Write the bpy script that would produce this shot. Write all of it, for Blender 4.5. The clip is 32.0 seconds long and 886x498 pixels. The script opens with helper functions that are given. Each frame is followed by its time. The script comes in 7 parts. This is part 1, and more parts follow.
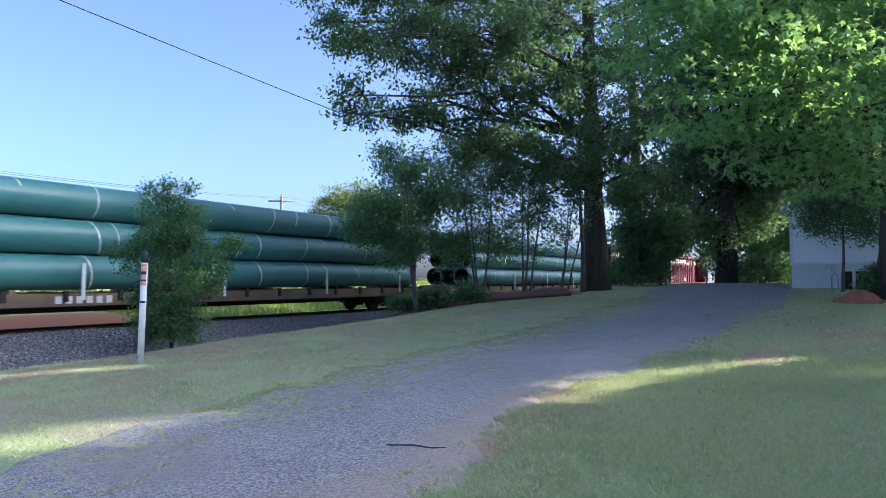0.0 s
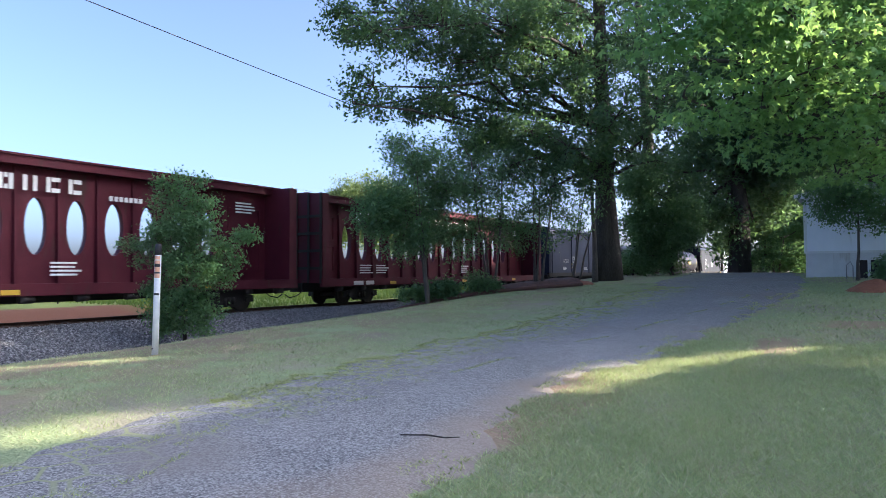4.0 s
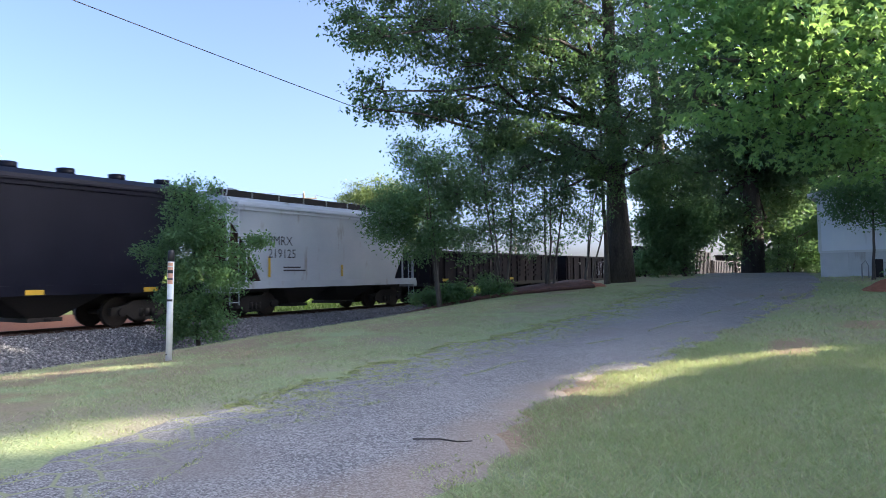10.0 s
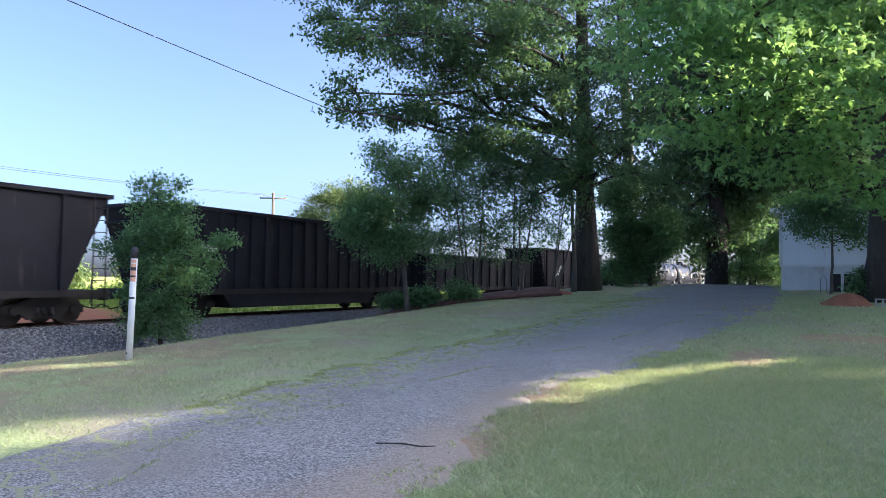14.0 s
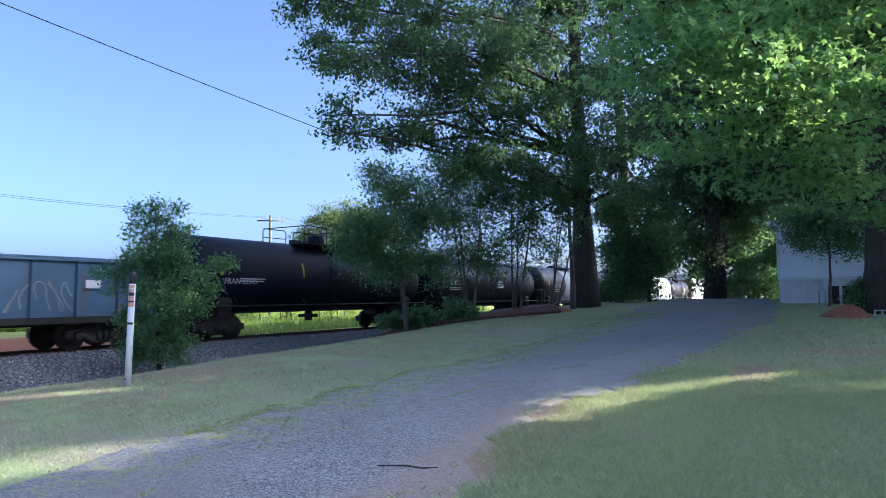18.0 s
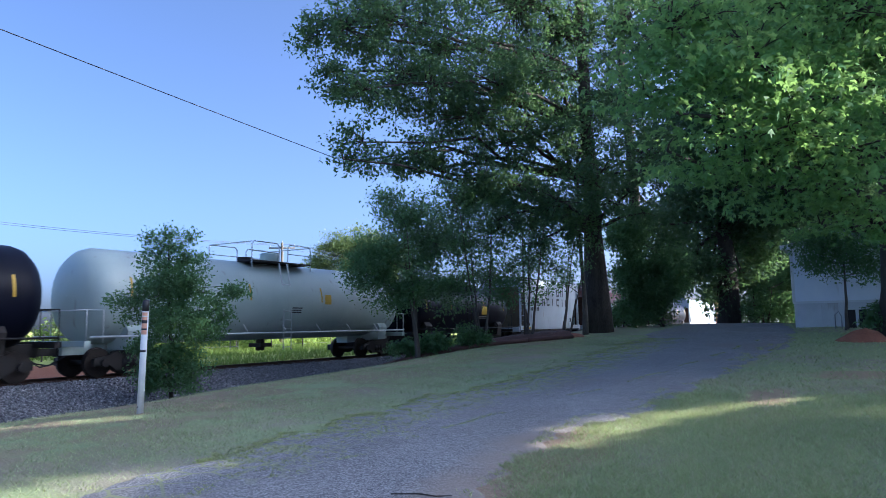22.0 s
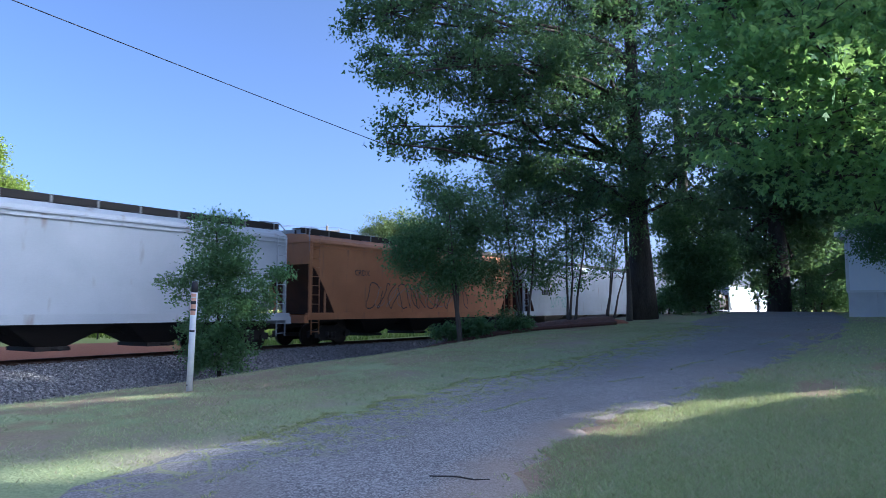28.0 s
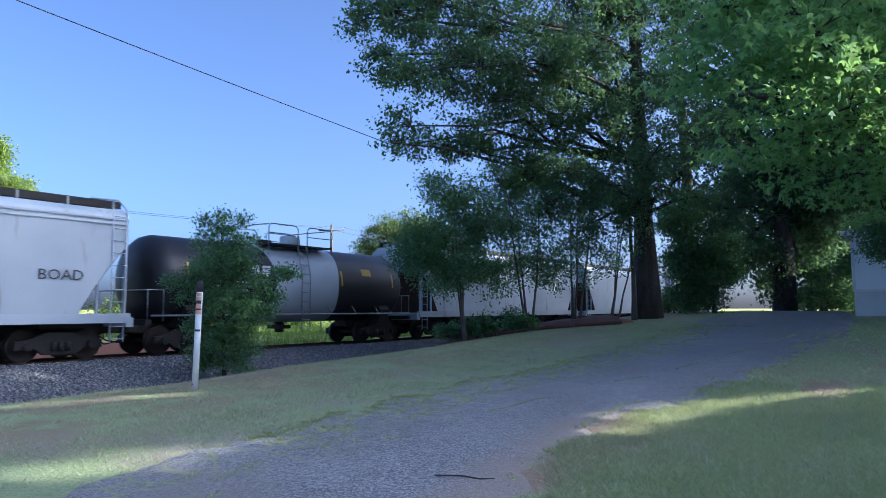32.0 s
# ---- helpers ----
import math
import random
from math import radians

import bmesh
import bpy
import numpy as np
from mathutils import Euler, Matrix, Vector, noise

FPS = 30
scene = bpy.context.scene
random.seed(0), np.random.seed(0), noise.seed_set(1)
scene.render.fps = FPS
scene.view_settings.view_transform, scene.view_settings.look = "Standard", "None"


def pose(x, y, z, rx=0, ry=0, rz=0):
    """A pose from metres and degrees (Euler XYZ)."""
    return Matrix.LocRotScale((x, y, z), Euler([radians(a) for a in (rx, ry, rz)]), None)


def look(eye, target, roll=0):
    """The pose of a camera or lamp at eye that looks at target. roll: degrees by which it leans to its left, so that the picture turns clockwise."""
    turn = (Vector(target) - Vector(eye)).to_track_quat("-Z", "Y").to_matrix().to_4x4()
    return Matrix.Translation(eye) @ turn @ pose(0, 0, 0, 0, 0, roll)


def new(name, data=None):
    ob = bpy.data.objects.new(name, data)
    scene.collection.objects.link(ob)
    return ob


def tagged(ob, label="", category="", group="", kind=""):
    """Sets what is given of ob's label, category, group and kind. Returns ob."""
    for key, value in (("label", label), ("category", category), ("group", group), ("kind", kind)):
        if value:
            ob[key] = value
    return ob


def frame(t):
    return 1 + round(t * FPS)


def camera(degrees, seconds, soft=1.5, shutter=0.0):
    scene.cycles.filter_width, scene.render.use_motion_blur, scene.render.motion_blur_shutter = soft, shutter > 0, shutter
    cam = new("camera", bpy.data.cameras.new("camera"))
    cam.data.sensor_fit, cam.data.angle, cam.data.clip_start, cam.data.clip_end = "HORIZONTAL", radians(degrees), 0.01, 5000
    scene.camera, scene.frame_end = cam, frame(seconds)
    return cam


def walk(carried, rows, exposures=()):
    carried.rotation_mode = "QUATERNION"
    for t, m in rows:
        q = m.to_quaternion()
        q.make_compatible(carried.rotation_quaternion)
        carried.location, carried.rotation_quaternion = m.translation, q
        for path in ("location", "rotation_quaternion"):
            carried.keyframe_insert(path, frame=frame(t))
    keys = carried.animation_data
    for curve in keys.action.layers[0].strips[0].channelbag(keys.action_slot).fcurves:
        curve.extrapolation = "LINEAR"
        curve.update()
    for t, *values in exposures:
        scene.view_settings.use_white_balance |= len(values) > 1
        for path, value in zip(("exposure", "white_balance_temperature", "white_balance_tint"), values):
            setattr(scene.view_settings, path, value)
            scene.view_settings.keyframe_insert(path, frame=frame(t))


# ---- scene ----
# Axes: +Y runs along the railway, +X from the railway to the lawn, z = 0 on the lawn under the camera.
VIEW = (
    (0, 30.70, 2.60, 0.00, 0.000, 0.000, 0.000),
    (0.5, 30.95, 2.44, 0.01, -0.005, -0.004, -0.003),
    (1, 31.02, 2.31, 0.06, -0.010, 0.003, -0.006),
    (1.5, 31.03, 2.22, 0.07, -0.001, -0.000, -0.006),
    (2, 31.01, 2.10, 0.03, -0.010, 0.000, -0.004),
    (2.5, 31.13, 2.02, 0.00, -0.005, 0.001, -0.002),
    (3, 31.23, 1.99, -0.13, -0.011, -0.001, -0.007),
    (3.5, 31.39, 1.94, -0.23, -0.017, -0.002, -0.008),
    (5.5, 32.02, 1.68, -0.43, -0.012, 0.002, -0.009),
    (6, 32.04, 1.60, -0.43, -0.008, 0.000, -0.008),
    (6.5, 32.04, 1.52, -0.39, -0.006, -0.000, -0.002),
    (7, 32.08, 1.52, -0.43, -0.003, -0.000, -0.006),
    (7.5, 32.13, 1.53, -0.49, -0.015, 0.004, -0.008),
    (8, 32.23, 1.57, -0.60, -0.009, 0.003, -0.006),
    (8.5, 32.39, 1.61, -0.76, -0.017, 0.004, -0.005),
    (9, 32.65, 1.81, -1.02, -0.004, -0.005, -0.007),
    (9.5, 32.73, 1.95, -1.10, -0.010, -0.000, 0.004),
    (10, 32.52, 2.16, -0.89, -0.011, 0.001, -0.004),
    (10.5, 32.01, 2.25, -0.34, -0.001, 0.005, -0.005),
    (11, 31.27, 2.26, 0.22, 0.001, 0.004, -0.004),
    (11.5, 30.61, 2.28, 0.59, -0.012, 0.019, -0.009),
    (12, 30.25, 2.28, 0.69, -0.002, 0.007, -0.010),
    (12.5, 30.11, 2.27, 0.69, -0.011, 0.014, -0.008),
    (13, 30.10, 2.26, 0.71, 0.006, 0.009, -0.001),
    (13.5, 30.07, 2.35, 0.67, 0.001, 0.006, -0.004),
    (14, 30.01, 2.51, 0.54, 0.003, 0.004, -0.001),
    (14.5, 30.01, 2.84, 0.36, -0.001, 0.016, -0.007),
    (16.5, 29.90, 3.83, -0.29, -0.003, 0.007, -0.005),
    (17, 29.83, 3.91, -0.31, -0.003, -0.001, 0.004),
    (17.5, 29.76, 4.06, -0.46, -0.009, 0.004, -0.007),
    (18, 29.82, 4.09, -0.54, -0.004, -0.005, 0.003),
    (18.5, 30.03, 4.22, -0.68, -0.007, -0.001, -0.005),
    (19, 30.26, 4.30, -0.77, -0.001, -0.010, -0.003),
    (19.5, 30.43, 4.46, -0.79, -0.002, 0.004, -0.003),
    (20, 30.35, 4.66, -0.65, -0.013, 0.002, -0.003),
    (20.5, 30.27, 5.04, -0.57, -0.013, 0.006, -0.002),
    (21, 30.23, 5.54, -0.57, -0.001, 0.008, -0.007),
    (21.5, 30.38, 5.95, -0.68, 0.005, -0.001, 0.000),
    (22, 30.70, 6.26, -0.86, -0.013, -0.010, -0.005),
    (22.5, 31.28, 6.02, -0.54, 0.001, 0.008, -0.002),
    (23, 31.85, 5.44, -0.04, 0.001, 0.005, 0.000),
    (23.5, 32.46, 4.64, 0.68, 0.012, -0.005, 0.001),
    (24, 33.00, 4.10, 1.03, 0.016, 0.005, 0.005),
    (24.5, 33.47, 4.02, 0.97, 0.020, -0.008, 0.008),
    (25, 33.87, 4.40, 0.63, 0.022, -0.001, 0.006),
    (25.5, 34.02, 4.86, 0.24, 0.016, 0.000, 0.009),
    (27.5, 34.23, 5.04, -0.04, 0.021, -0.010, 0.006),
    (28, 34.30, 4.96, -0.06, 0.025, -0.013, 0.009),
    (28.5, 34.41, 4.94, -0.13, 0.022, -0.013, 0.006),
    (29, 34.57, 4.87, -0.23, 0.025, -0.016, 0.005),
    (29.5, 34.73, 4.79, -0.26, 0.026, -0.022, 0.008),
    (30, 34.88, 4.74, -0.25, 0.030, -0.010, 0.010),
    (30.5, 34.87, 4.76, -0.25, 0.014, -0.009, 0.003),
    (31, 34.81, 4.82, -0.19, 0.020, -0.012, 0.003),
    (31.5, 34.67, 4.89, -0.10, 0.013, -0.008, 0.001),
    (32, 34.67, 4.90, -0.10, 0.022, -0.015, 0.009),
)


def view(yaw, pitch, roll, dx, dy, dz):
    eye = Vector((dx, dy, 1.6 + dz))
    a, b = radians(yaw), radians(pitch)
    return look(eye, eye + Vector((-math.sin(a) * math.cos(b), math.cos(a) * math.cos(b), math.sin(b))), roll)


cam = camera(65.03, 32.0, soft=0.85, shutter=0.12)
walk(cam, [(t, view(*v)) for t, *v in VIEW],
     exposures=((0.0, 1.97, 5500, 10), (6.0, 2.2, 6150, 10), (9.5, 2.2, 6200, 10), (13.0, 2.07, 5820, 10), (14.3, 2.14, 5950, 10), (19.0, 1.78, 5250, 10), (25.0, 1.6, 5200, 10), (32.0, 1.52, 5050, 10)))

# ---- sky and sun ----
SUN_AZ, SUN_EL = 62.0, 22.0
world = bpy.data.worlds.new("sky")
scene.world = world
world.use_nodes = True
wn, wl = world.node_tree.nodes, world.node_tree.links
sky = wn.new("ShaderNodeTexSky")
sky.sky_type, sky.sun_disc = "NISHITA", False
sky.sun_elevation, sky.sun_rotation = radians(SUN_EL), radians(SUN_AZ)
sky.air_density, sky.dust_density, sky.ozone_density = 0.38, 4.2, 1.8
wl.new(sky.outputs[0], wn["Background"].inputs[0])
wn["Background"].inputs[1].default_value = 0.15
SUN_DIR = Vector((math.sin(radians(SUN_AZ)) * math.cos(radians(SUN_EL)),
                  math.cos(radians(SUN_AZ)) * math.cos(radians(SUN_EL)), math.sin(radians(SUN_EL))))
sun_data = bpy.data.lights.new("sun", "SUN")
sun_data.energy, sun_data.angle, sun_data.color = 5.0, radians(0.5), (1.0, 0.86, 0.66)
new("sun", sun_data).matrix_world = look(SUN_DIR * 200, (0, 0, 0))


# ---- materials ----
def material(name, stops, rough=0.7, metal=0.0, fine=40.0, broad=1.5, bump=0.2, bump_dist=0.01, spread=0.0, streak=1.0, grime=None, spec=0.5):
    """Two scales of noise pick among the colours; spread shifts the pattern and tone from object to object."""
    m = bpy.data.materials.new(name)
    m.use_nodes = True
    n, l = m.node_tree.nodes, m.node_tree.links
    p = n["Principled BSDF"]
    tc, mp, info = n.new("ShaderNodeTexCoord"), n.new("ShaderNodeMapping"), n.new("ShaderNodeObjectInfo")
    l.new(tc.outputs["Object"], mp.inputs["Vector"])
    mul = n.new("ShaderNodeMath")
    mul.operation = "MULTIPLY"
    mul.inputs[1].default_value = 37.0
    l.new(info.outputs["Random"], mul.inputs[0])
    l.new(mul.outputs[0], mp.inputs["Location"])
    mp.inputs["Scale"].default_value = (1, 1, streak)
    a, b = n.new("ShaderNodeTexNoise"), n.new("ShaderNodeTexNoise")
    a.inputs["Scale"].default_value, a.inputs["Detail"].default_value = broad, 5
    b.inputs["Scale"].default_value, b.inputs["Detail"].default_value = fine, 4
    l.new(mp.outputs[0], a.inputs["Vector"])
    l.new(mp.outputs[0], b.inputs["Vector"])
    mix = n.new("ShaderNodeMath")
    mix.operation = "MULTIPLY_ADD"
    l.new(a.outputs["Fac"], mix.inputs[0])
    mix.inputs[1].default_value = 0.6
    half = n.new("ShaderNodeMath")
    half.operation = "MULTIPLY"
    half.inputs[1].default_value = 0.4
    l.new(b.outputs["Fac"], half.inputs[0])
    l.new(half.outputs[0], mix.inputs[2])
    ramp = n.new("ShaderNodeValToRGB")
    e = ramp.color_ramp.elements
    k = len(stops)
    for i, c in enumerate(stops):
        q = e[i] if i < 2 else e.new(1.0)
        q.color = (*c, 1)
        q.position = 0.34 + 0.32 * i / max(1, k - 1)
    if k == 1:
        e[1].color = (*stops[0], 1)
    l.new(mix.outputs[0], ramp.inputs[0])
    col = ramp.outputs[0]
    if spread:
        hsv = n.new("ShaderNodeHueSaturation")
        mr = n.new("ShaderNodeMapRange")
        mr.inputs["To Min"].default_value, mr.inputs["To Max"].default_value = 1 - spread, 1 + spread
        l.new(info.outputs["Random"], mr.inputs["Value"])
        l.new(mr.outputs[0], hsv.inputs["Value"])
        l.new(col, hsv.inputs["Color"])
        col = hsv.outputs[0]
    if grime:
        g = n.new("ShaderNodeTexNoise")
        gm = n.new("ShaderNodeMapping")
        gm.inputs["Scale"].default_value = (1.2, 1.2, 0.25)
        l.new(mp.outputs[0], gm.inputs["Vector"])
        l.new(gm.outputs[0], g.inputs["Vector"])
        g.inputs["Scale"].default_value, g.inputs["Detail"].default_value = 2.2, 7
        gr = n.new("ShaderNodeMapRange")
        gr.inputs["From Min"].default_value, gr.inputs["From Max"].default_value = grime[1], grime[1] + 0.12
        l.new(g.outputs["Fac"], gr.inputs["Value"])
        gx = n.new("ShaderNodeMix")
        gx.data_type = "RGBA"
        l.new(gr.outputs[0], gx.inputs[0])
        l.new(col, gx.inputs[6])
        gx.inputs[7].default_value = (*grime[0], 1)
        col = gx.outputs[2]
    l.new(col, p.inputs["Base Color"])
    rr = n.new("ShaderNodeMapRange")
    rr.inputs["To Min"].default_value, rr.inputs["To Max"].default_value = max(0.02, rough - 0.12), min(1, rough + 0.12)
    l.new(a.outputs["Fac"], rr.inputs["Value"])
    l.new(rr.outputs[0], p.inputs["Roughness"])
    p.inputs["Metallic"].default_value = metal
    p.inputs["Specular IOR Level"].default_value = spec
    if bump:
        bp = n.new("ShaderNodeBump")
        bp.inputs["Strength"].default_value, bp.inputs["Distance"].default_value = bump, bump_dist
        l.new(b.outputs["Fac"], bp.inputs["Height"])
        l.new(bp.outputs[0], p.inputs["Normal"])
    return m


def leaf_material(name, dark, light, through_light, rough=0.55):
    """Leaf: a diffuse and slightly glossy face that lets light through; tone changes from leaf to leaf."""
    m = bpy.data.materials.new(name)
    m.use_nodes = True
    n, l = m.node_tree.nodes, m.node_tree.links
    p, out = n["Principled BSDF"], n["Material Output"]
    geo = n.new("ShaderNodeNewGeometry")
    ramp = n.new("ShaderNodeValToRGB")
    ramp.color_ramp.elements[0].color, ramp.color_ramp.elements[1].color = (*dark, 1), (*light, 1)
    l.new(geo.outputs["Random Per Island"], ramp.inputs[0])
    l.new(ramp.outputs[0], p.inputs["Base Color"])
    p.inputs["Roughness"].default_value = rough
    p.inputs["Specular IOR Level"].default_value = 0.3
    t = n.new("ShaderNodeBsdfTranslucent")
    tint = n.new("ShaderNodeMix")
    tint.data_type = "RGBA"
    tint.inputs[0].default_value = 0.65
    l.new(ramp.outputs[0], tint.inputs[6])
    tint.inputs[7].default_value = (*through_light, 1)
    l.new(tint.outputs[2], t.inputs["Color"])
    mix = n.new("ShaderNodeMixShader")
    mix.inputs[0].default_value = 0.48
    l.new(p.outputs[0], mix.inputs[1])
    l.new(t.outputs[0], mix.inputs[2])
    l.new(mix.outputs[0], out.inputs["Surface"])
    return m


M_OAK = leaf_material("oak_leaf", (0.028, 0.074, 0.05), (0.07, 0.142, 0.088), (0.2, 0.32, 0.09))
M_MAPLE = leaf_material("maple_leaf", (0.06, 0.17, 0.075), (0.16, 0.31, 0.125), (0.44, 0.66, 0.16))
M_SHRUB = leaf_material("shrub_leaf", (0.055, 0.135, 0.072), (0.125, 0.24, 0.115), (0.26, 0.4, 0.11))
M_FARLEAF = leaf_material("far_leaf", (0.065, 0.115, 0.05), (0.165, 0.225, 0.09), (0.3, 0.36, 0.11))
M_FIELDGRASS = leaf_material("field_grass", (0.1, 0.17, 0.04), (0.22, 0.3, 0.07), (0.4, 0.48, 0.08))
M_GRASS = leaf_material("grass_blade", (0.17, 0.27, 0.125), (0.58, 0.66, 0.4), (0.55, 0.6, 0.18), 0.6)
M_CRACK = leaf_material("sparse_grass", (0.28, 0.34, 0.15), (0.6, 0.64, 0.36), (0.5, 0.52, 0.16), 0.7)
M_STRAW = leaf_material("dry_grass", (0.36, 0.36, 0.22), (0.7, 0.68, 0.5), (0.36, 0.32, 0.1), 0.7)
M_BARK = material("bark", [(0.024, 0.02, 0.017), (0.075, 0.064, 0.054)], 0.9, fine=30, broad=4, bump=0.8, bump_dist=0.03, streak=0.25)
M_PALEBARK = material("pale_bark", [(0.05, 0.043, 0.036), (0.12, 0.105, 0.09)], 0.85, fine=40, broad=5, bump=0.5, streak=0.3)
M_STEEL = material("dark_steel", [(0.009, 0.008, 0.008), (0.024, 0.02, 0.018)], 0.75, 0.1, fine=25, bump=0.3)
M_WHEEL = material("wheel_steel", [(0.014, 0.011, 0.01), (0.045, 0.034, 0.028)], 0.6, 0.4, fine=20)
M_RAIL = material("rail_steel", [(0.05, 0.03, 0.022), (0.11, 0.065, 0.045)], 0.6, 0.5, fine=20)
M_TIE = material("tie_wood", [(0.03, 0.024, 0.02), (0.08, 0.065, 0.055)], 0.95, fine=30, bump=0.6, spread=0.25)
M_STONE = material("ballast_stone", [(0.022, 0.022, 0.025), (0.12, 0.12, 0.124), (0.4, 0.395, 0.39)], 0.9, fine=30, broad=14, bump=0.7, bump_dist=0.03)
# bed colour is darker than the stones, painting the shade in their gaps
M_STONEBED = material("shaded_ballast_bed", [(0.016, 0.016, 0.018), (0.04, 0.04, 0.042), (0.09, 0.089, 0.088)], 0.95, fine=16, broad=9, bump=1.0, bump_dist=0.05)
M_BLACK = material("black_paint", [(0.003, 0.004, 0.01), (0.006, 0.007, 0.016)], 0.42, fine=60, broad=1.0, bump=0.03, grime=((0.016, 0.015, 0.02), 0.66), spec=0.12)
M_NAVY = material("dark_blue_paint", [(0.004, 0.006, 0.014), (0.01, 0.013, 0.026)], 0.42, fine=60, broad=1.0, bump=0.03, grime=((0.018, 0.018, 0.026), 0.66), spec=0.12)
M_SLATE = material("slate_paint", [(0.022, 0.028, 0.055), (0.038, 0.048, 0.085)], 0.6, fine=60, broad=0.8, bump=0.03, grime=((0.07, 0.075, 0.09), 0.6), spec=0.18)
M_WHITE = material("pale_grey_paint", [(0.36, 0.41, 0.46), (0.45, 0.5, 0.55)], 0.5, fine=50, broad=0.7, bump=0.03, spread=0.08, grime=((0.25, 0.23, 0.21), 0.62))
M_MINT = material("pale_green_paint", [(0.36, 0.44, 0.42), (0.45, 0.53, 0.5)], 0.45, fine=50, broad=0.7, bump=0.03, grime=((0.25, 0.25, 0.22), 0.64))
M_TAN = material("tan_paint", [(0.24, 0.21, 0.17), (0.36, 0.32, 0.26)], 0.65, fine=50, broad=0.8, bump=0.04, grime=((0.16, 0.08, 0.04), 0.6))
M_ORANGE = material("orange_paint", [(0.32, 0.13, 0.05), (0.44, 0.2, 0.085)], 0.6, fine=50, broad=0.8, bump=0.04, grime=((0.22, 0.12, 0.07), 0.6))
M_REDMIX = material("peeling_red_paint", [(0.2, 0.045, 0.035), (0.17, 0.085, 0.08), (0.24, 0.22, 0.24)], 0.65, fine=9, broad=0.55, bump=0.05, grime=((0.2, 0.06, 0.05), 0.58))
M_HAZEGREY = material("faded_spray_paint", [(0.2, 0.21, 0.26), (0.27, 0.29, 0.34)], 0.65, fine=14, broad=1.2, bump=0.03, grime=((0.16, 0.12, 0.13), 0.6))
M_MAROON = material("maroon_paint", [(0.05, 0.007, 0.015), (0.085, 0.014, 0.024)], 0.55, fine=60, broad=1.0, bump=0.03, grime=((0.05, 0.02, 0.02), 0.6), spec=0.18)
M_BROWN = material("rust_brown_paint", [(0.01, 0.008, 0.011), (0.02, 0.016, 0.02)], 0.75, fine=40, broad=1.0, bump=0.05, grime=((0.05, 0.034, 0.032), 0.6), spec=0.18)
M_COALBLACK = material("weathered_black", [(0.009, 0.009, 0.013), (0.019, 0.019, 0.025)], 0.7, fine=40, broad=1.0, bump=0.05, grime=((0.04, 0.034, 0.036), 0.61), spec=0.18)
M_BLUE = material("faded_blue_paint", [(0.035, 0.075, 0.13), (0.06, 0.12, 0.19)], 0.6, fine=50, broad=0.8, bump=0.04, grime=((0.1, 0.08, 0.08), 0.58))
M_DECK = material("flatcar_deck", [(0.10, 0.072, 0.045), (0.2, 0.15, 0.09)], 0.85, fine=30, broad=1.2, bump=0.3)
M_PIPE = material("green_pipe_coating", [(0.042, 0.15, 0.15), (0.07, 0.21, 0.205)], 0.42, fine=30, broad=0.8, bump=0.03, grime=((0.05, 0.16, 0.14), 0.66))
M_RUST = material("rust", [(0.03, 0.016, 0.012), (0.08, 0.035, 0.022)], 0.85, fine=30)
M_STRAP = material("white_strap", [(0.55, 0.58, 0.58), (0.7, 0.72, 0.72)], 0.6, bump=0.0)
M_LETTER = material("white_lettering", [(0.5, 0.5, 0.5), (0.68, 0.68, 0.68)], 0.6, bump=0.0)
M_INK = material("dark_lettering", [(0.02, 0.02, 0.025), (0.04, 0.04, 0.05)], 0.6, bump=0.0)
M_YELLOW = material("yellow_stripe", [(0.42, 0.27, 0.02), (0.55, 0.36, 0.03)], 0.5, bump=0.0)
M_TAGGREEN = material("green_spray_paint", [(0.1, 0.3, 0.25), (0.16, 0.4, 0.33)], 0.6, bump=0.0)
M_TAGGREY = material("grey_spray_paint", [(0.16, 0.16, 0.17), (0.28, 0.28, 0.29)], 0.6, bump=0.0)
M_GALV = material("galvanised_steel", [(0.22, 0.23, 0.24), (0.34, 0.35, 0.36)], 0.5, 0.6)
M_POST = material("white_plastic", [(0.62, 0.64, 0.66), (0.74, 0.75, 0.76)], 0.5, fine=80, broad=6, bump=0.05, grime=((0.42, 0.4, 0.36), 0.66))
M_STICKER = material("orange_sticker", [(0.62, 0.3, 0.18), (0.7, 0.4, 0.28)], 0.5, bump=0.0)
M_WOODPOLE = material("weathered_pole", [(0.09, 0.075, 0.06), (0.17, 0.15, 0.13)], 0.9, streak=0.2)
M_SIDING = material("pale_siding", [(0.7, 0.75, 0.8), (0.77, 0.81, 0.85)], 0.6, fine=60, broad=2, bump=0.05, grime=((0.58, 0.61, 0.63), 0.68))
M_SKIRT = material("skirting", [(0.48, 0.5, 0.5), (0.58, 0.6, 0.6)], 0.7, fine=40, broad=2, bump=0.1, grime=((0.34, 0.31, 0.27), 0.6))
M_ROOF = material("roof_sheet", [(0.3, 0.31, 0.33), (0.4, 0.41, 0.43)], 0.5, 0.3)
M_CLAY = material("red_clay", [(0.2, 0.075, 0.04), (0.34, 0.14, 0.08)], 0.95, fine=20, broad=3, bump=0.7, bump_dist=0.03)
M_MULCH = material("pine_mulch", [(0.06, 0.028, 0.02), (0.15, 0.07, 0.045)], 0.95, fine=40, broad=5, bump=0.9, bump_dist=0.03)
M_TIMBER = material("old_timber", [(0.07, 0.035, 0.028), (0.15, 0.075, 0.055)], 0.9, fine=30, bump=0.5)
M_WIRE = material("wire", [(0.02, 0.02, 0.022), (0.03, 0.03, 0.03)], 0.6, bump=0.0)
M_CONCRETE = material("concrete_block", [(0.3, 0.29, 0.28), (0.42, 0.41, 0.39)], 0.9, bump=0.4)


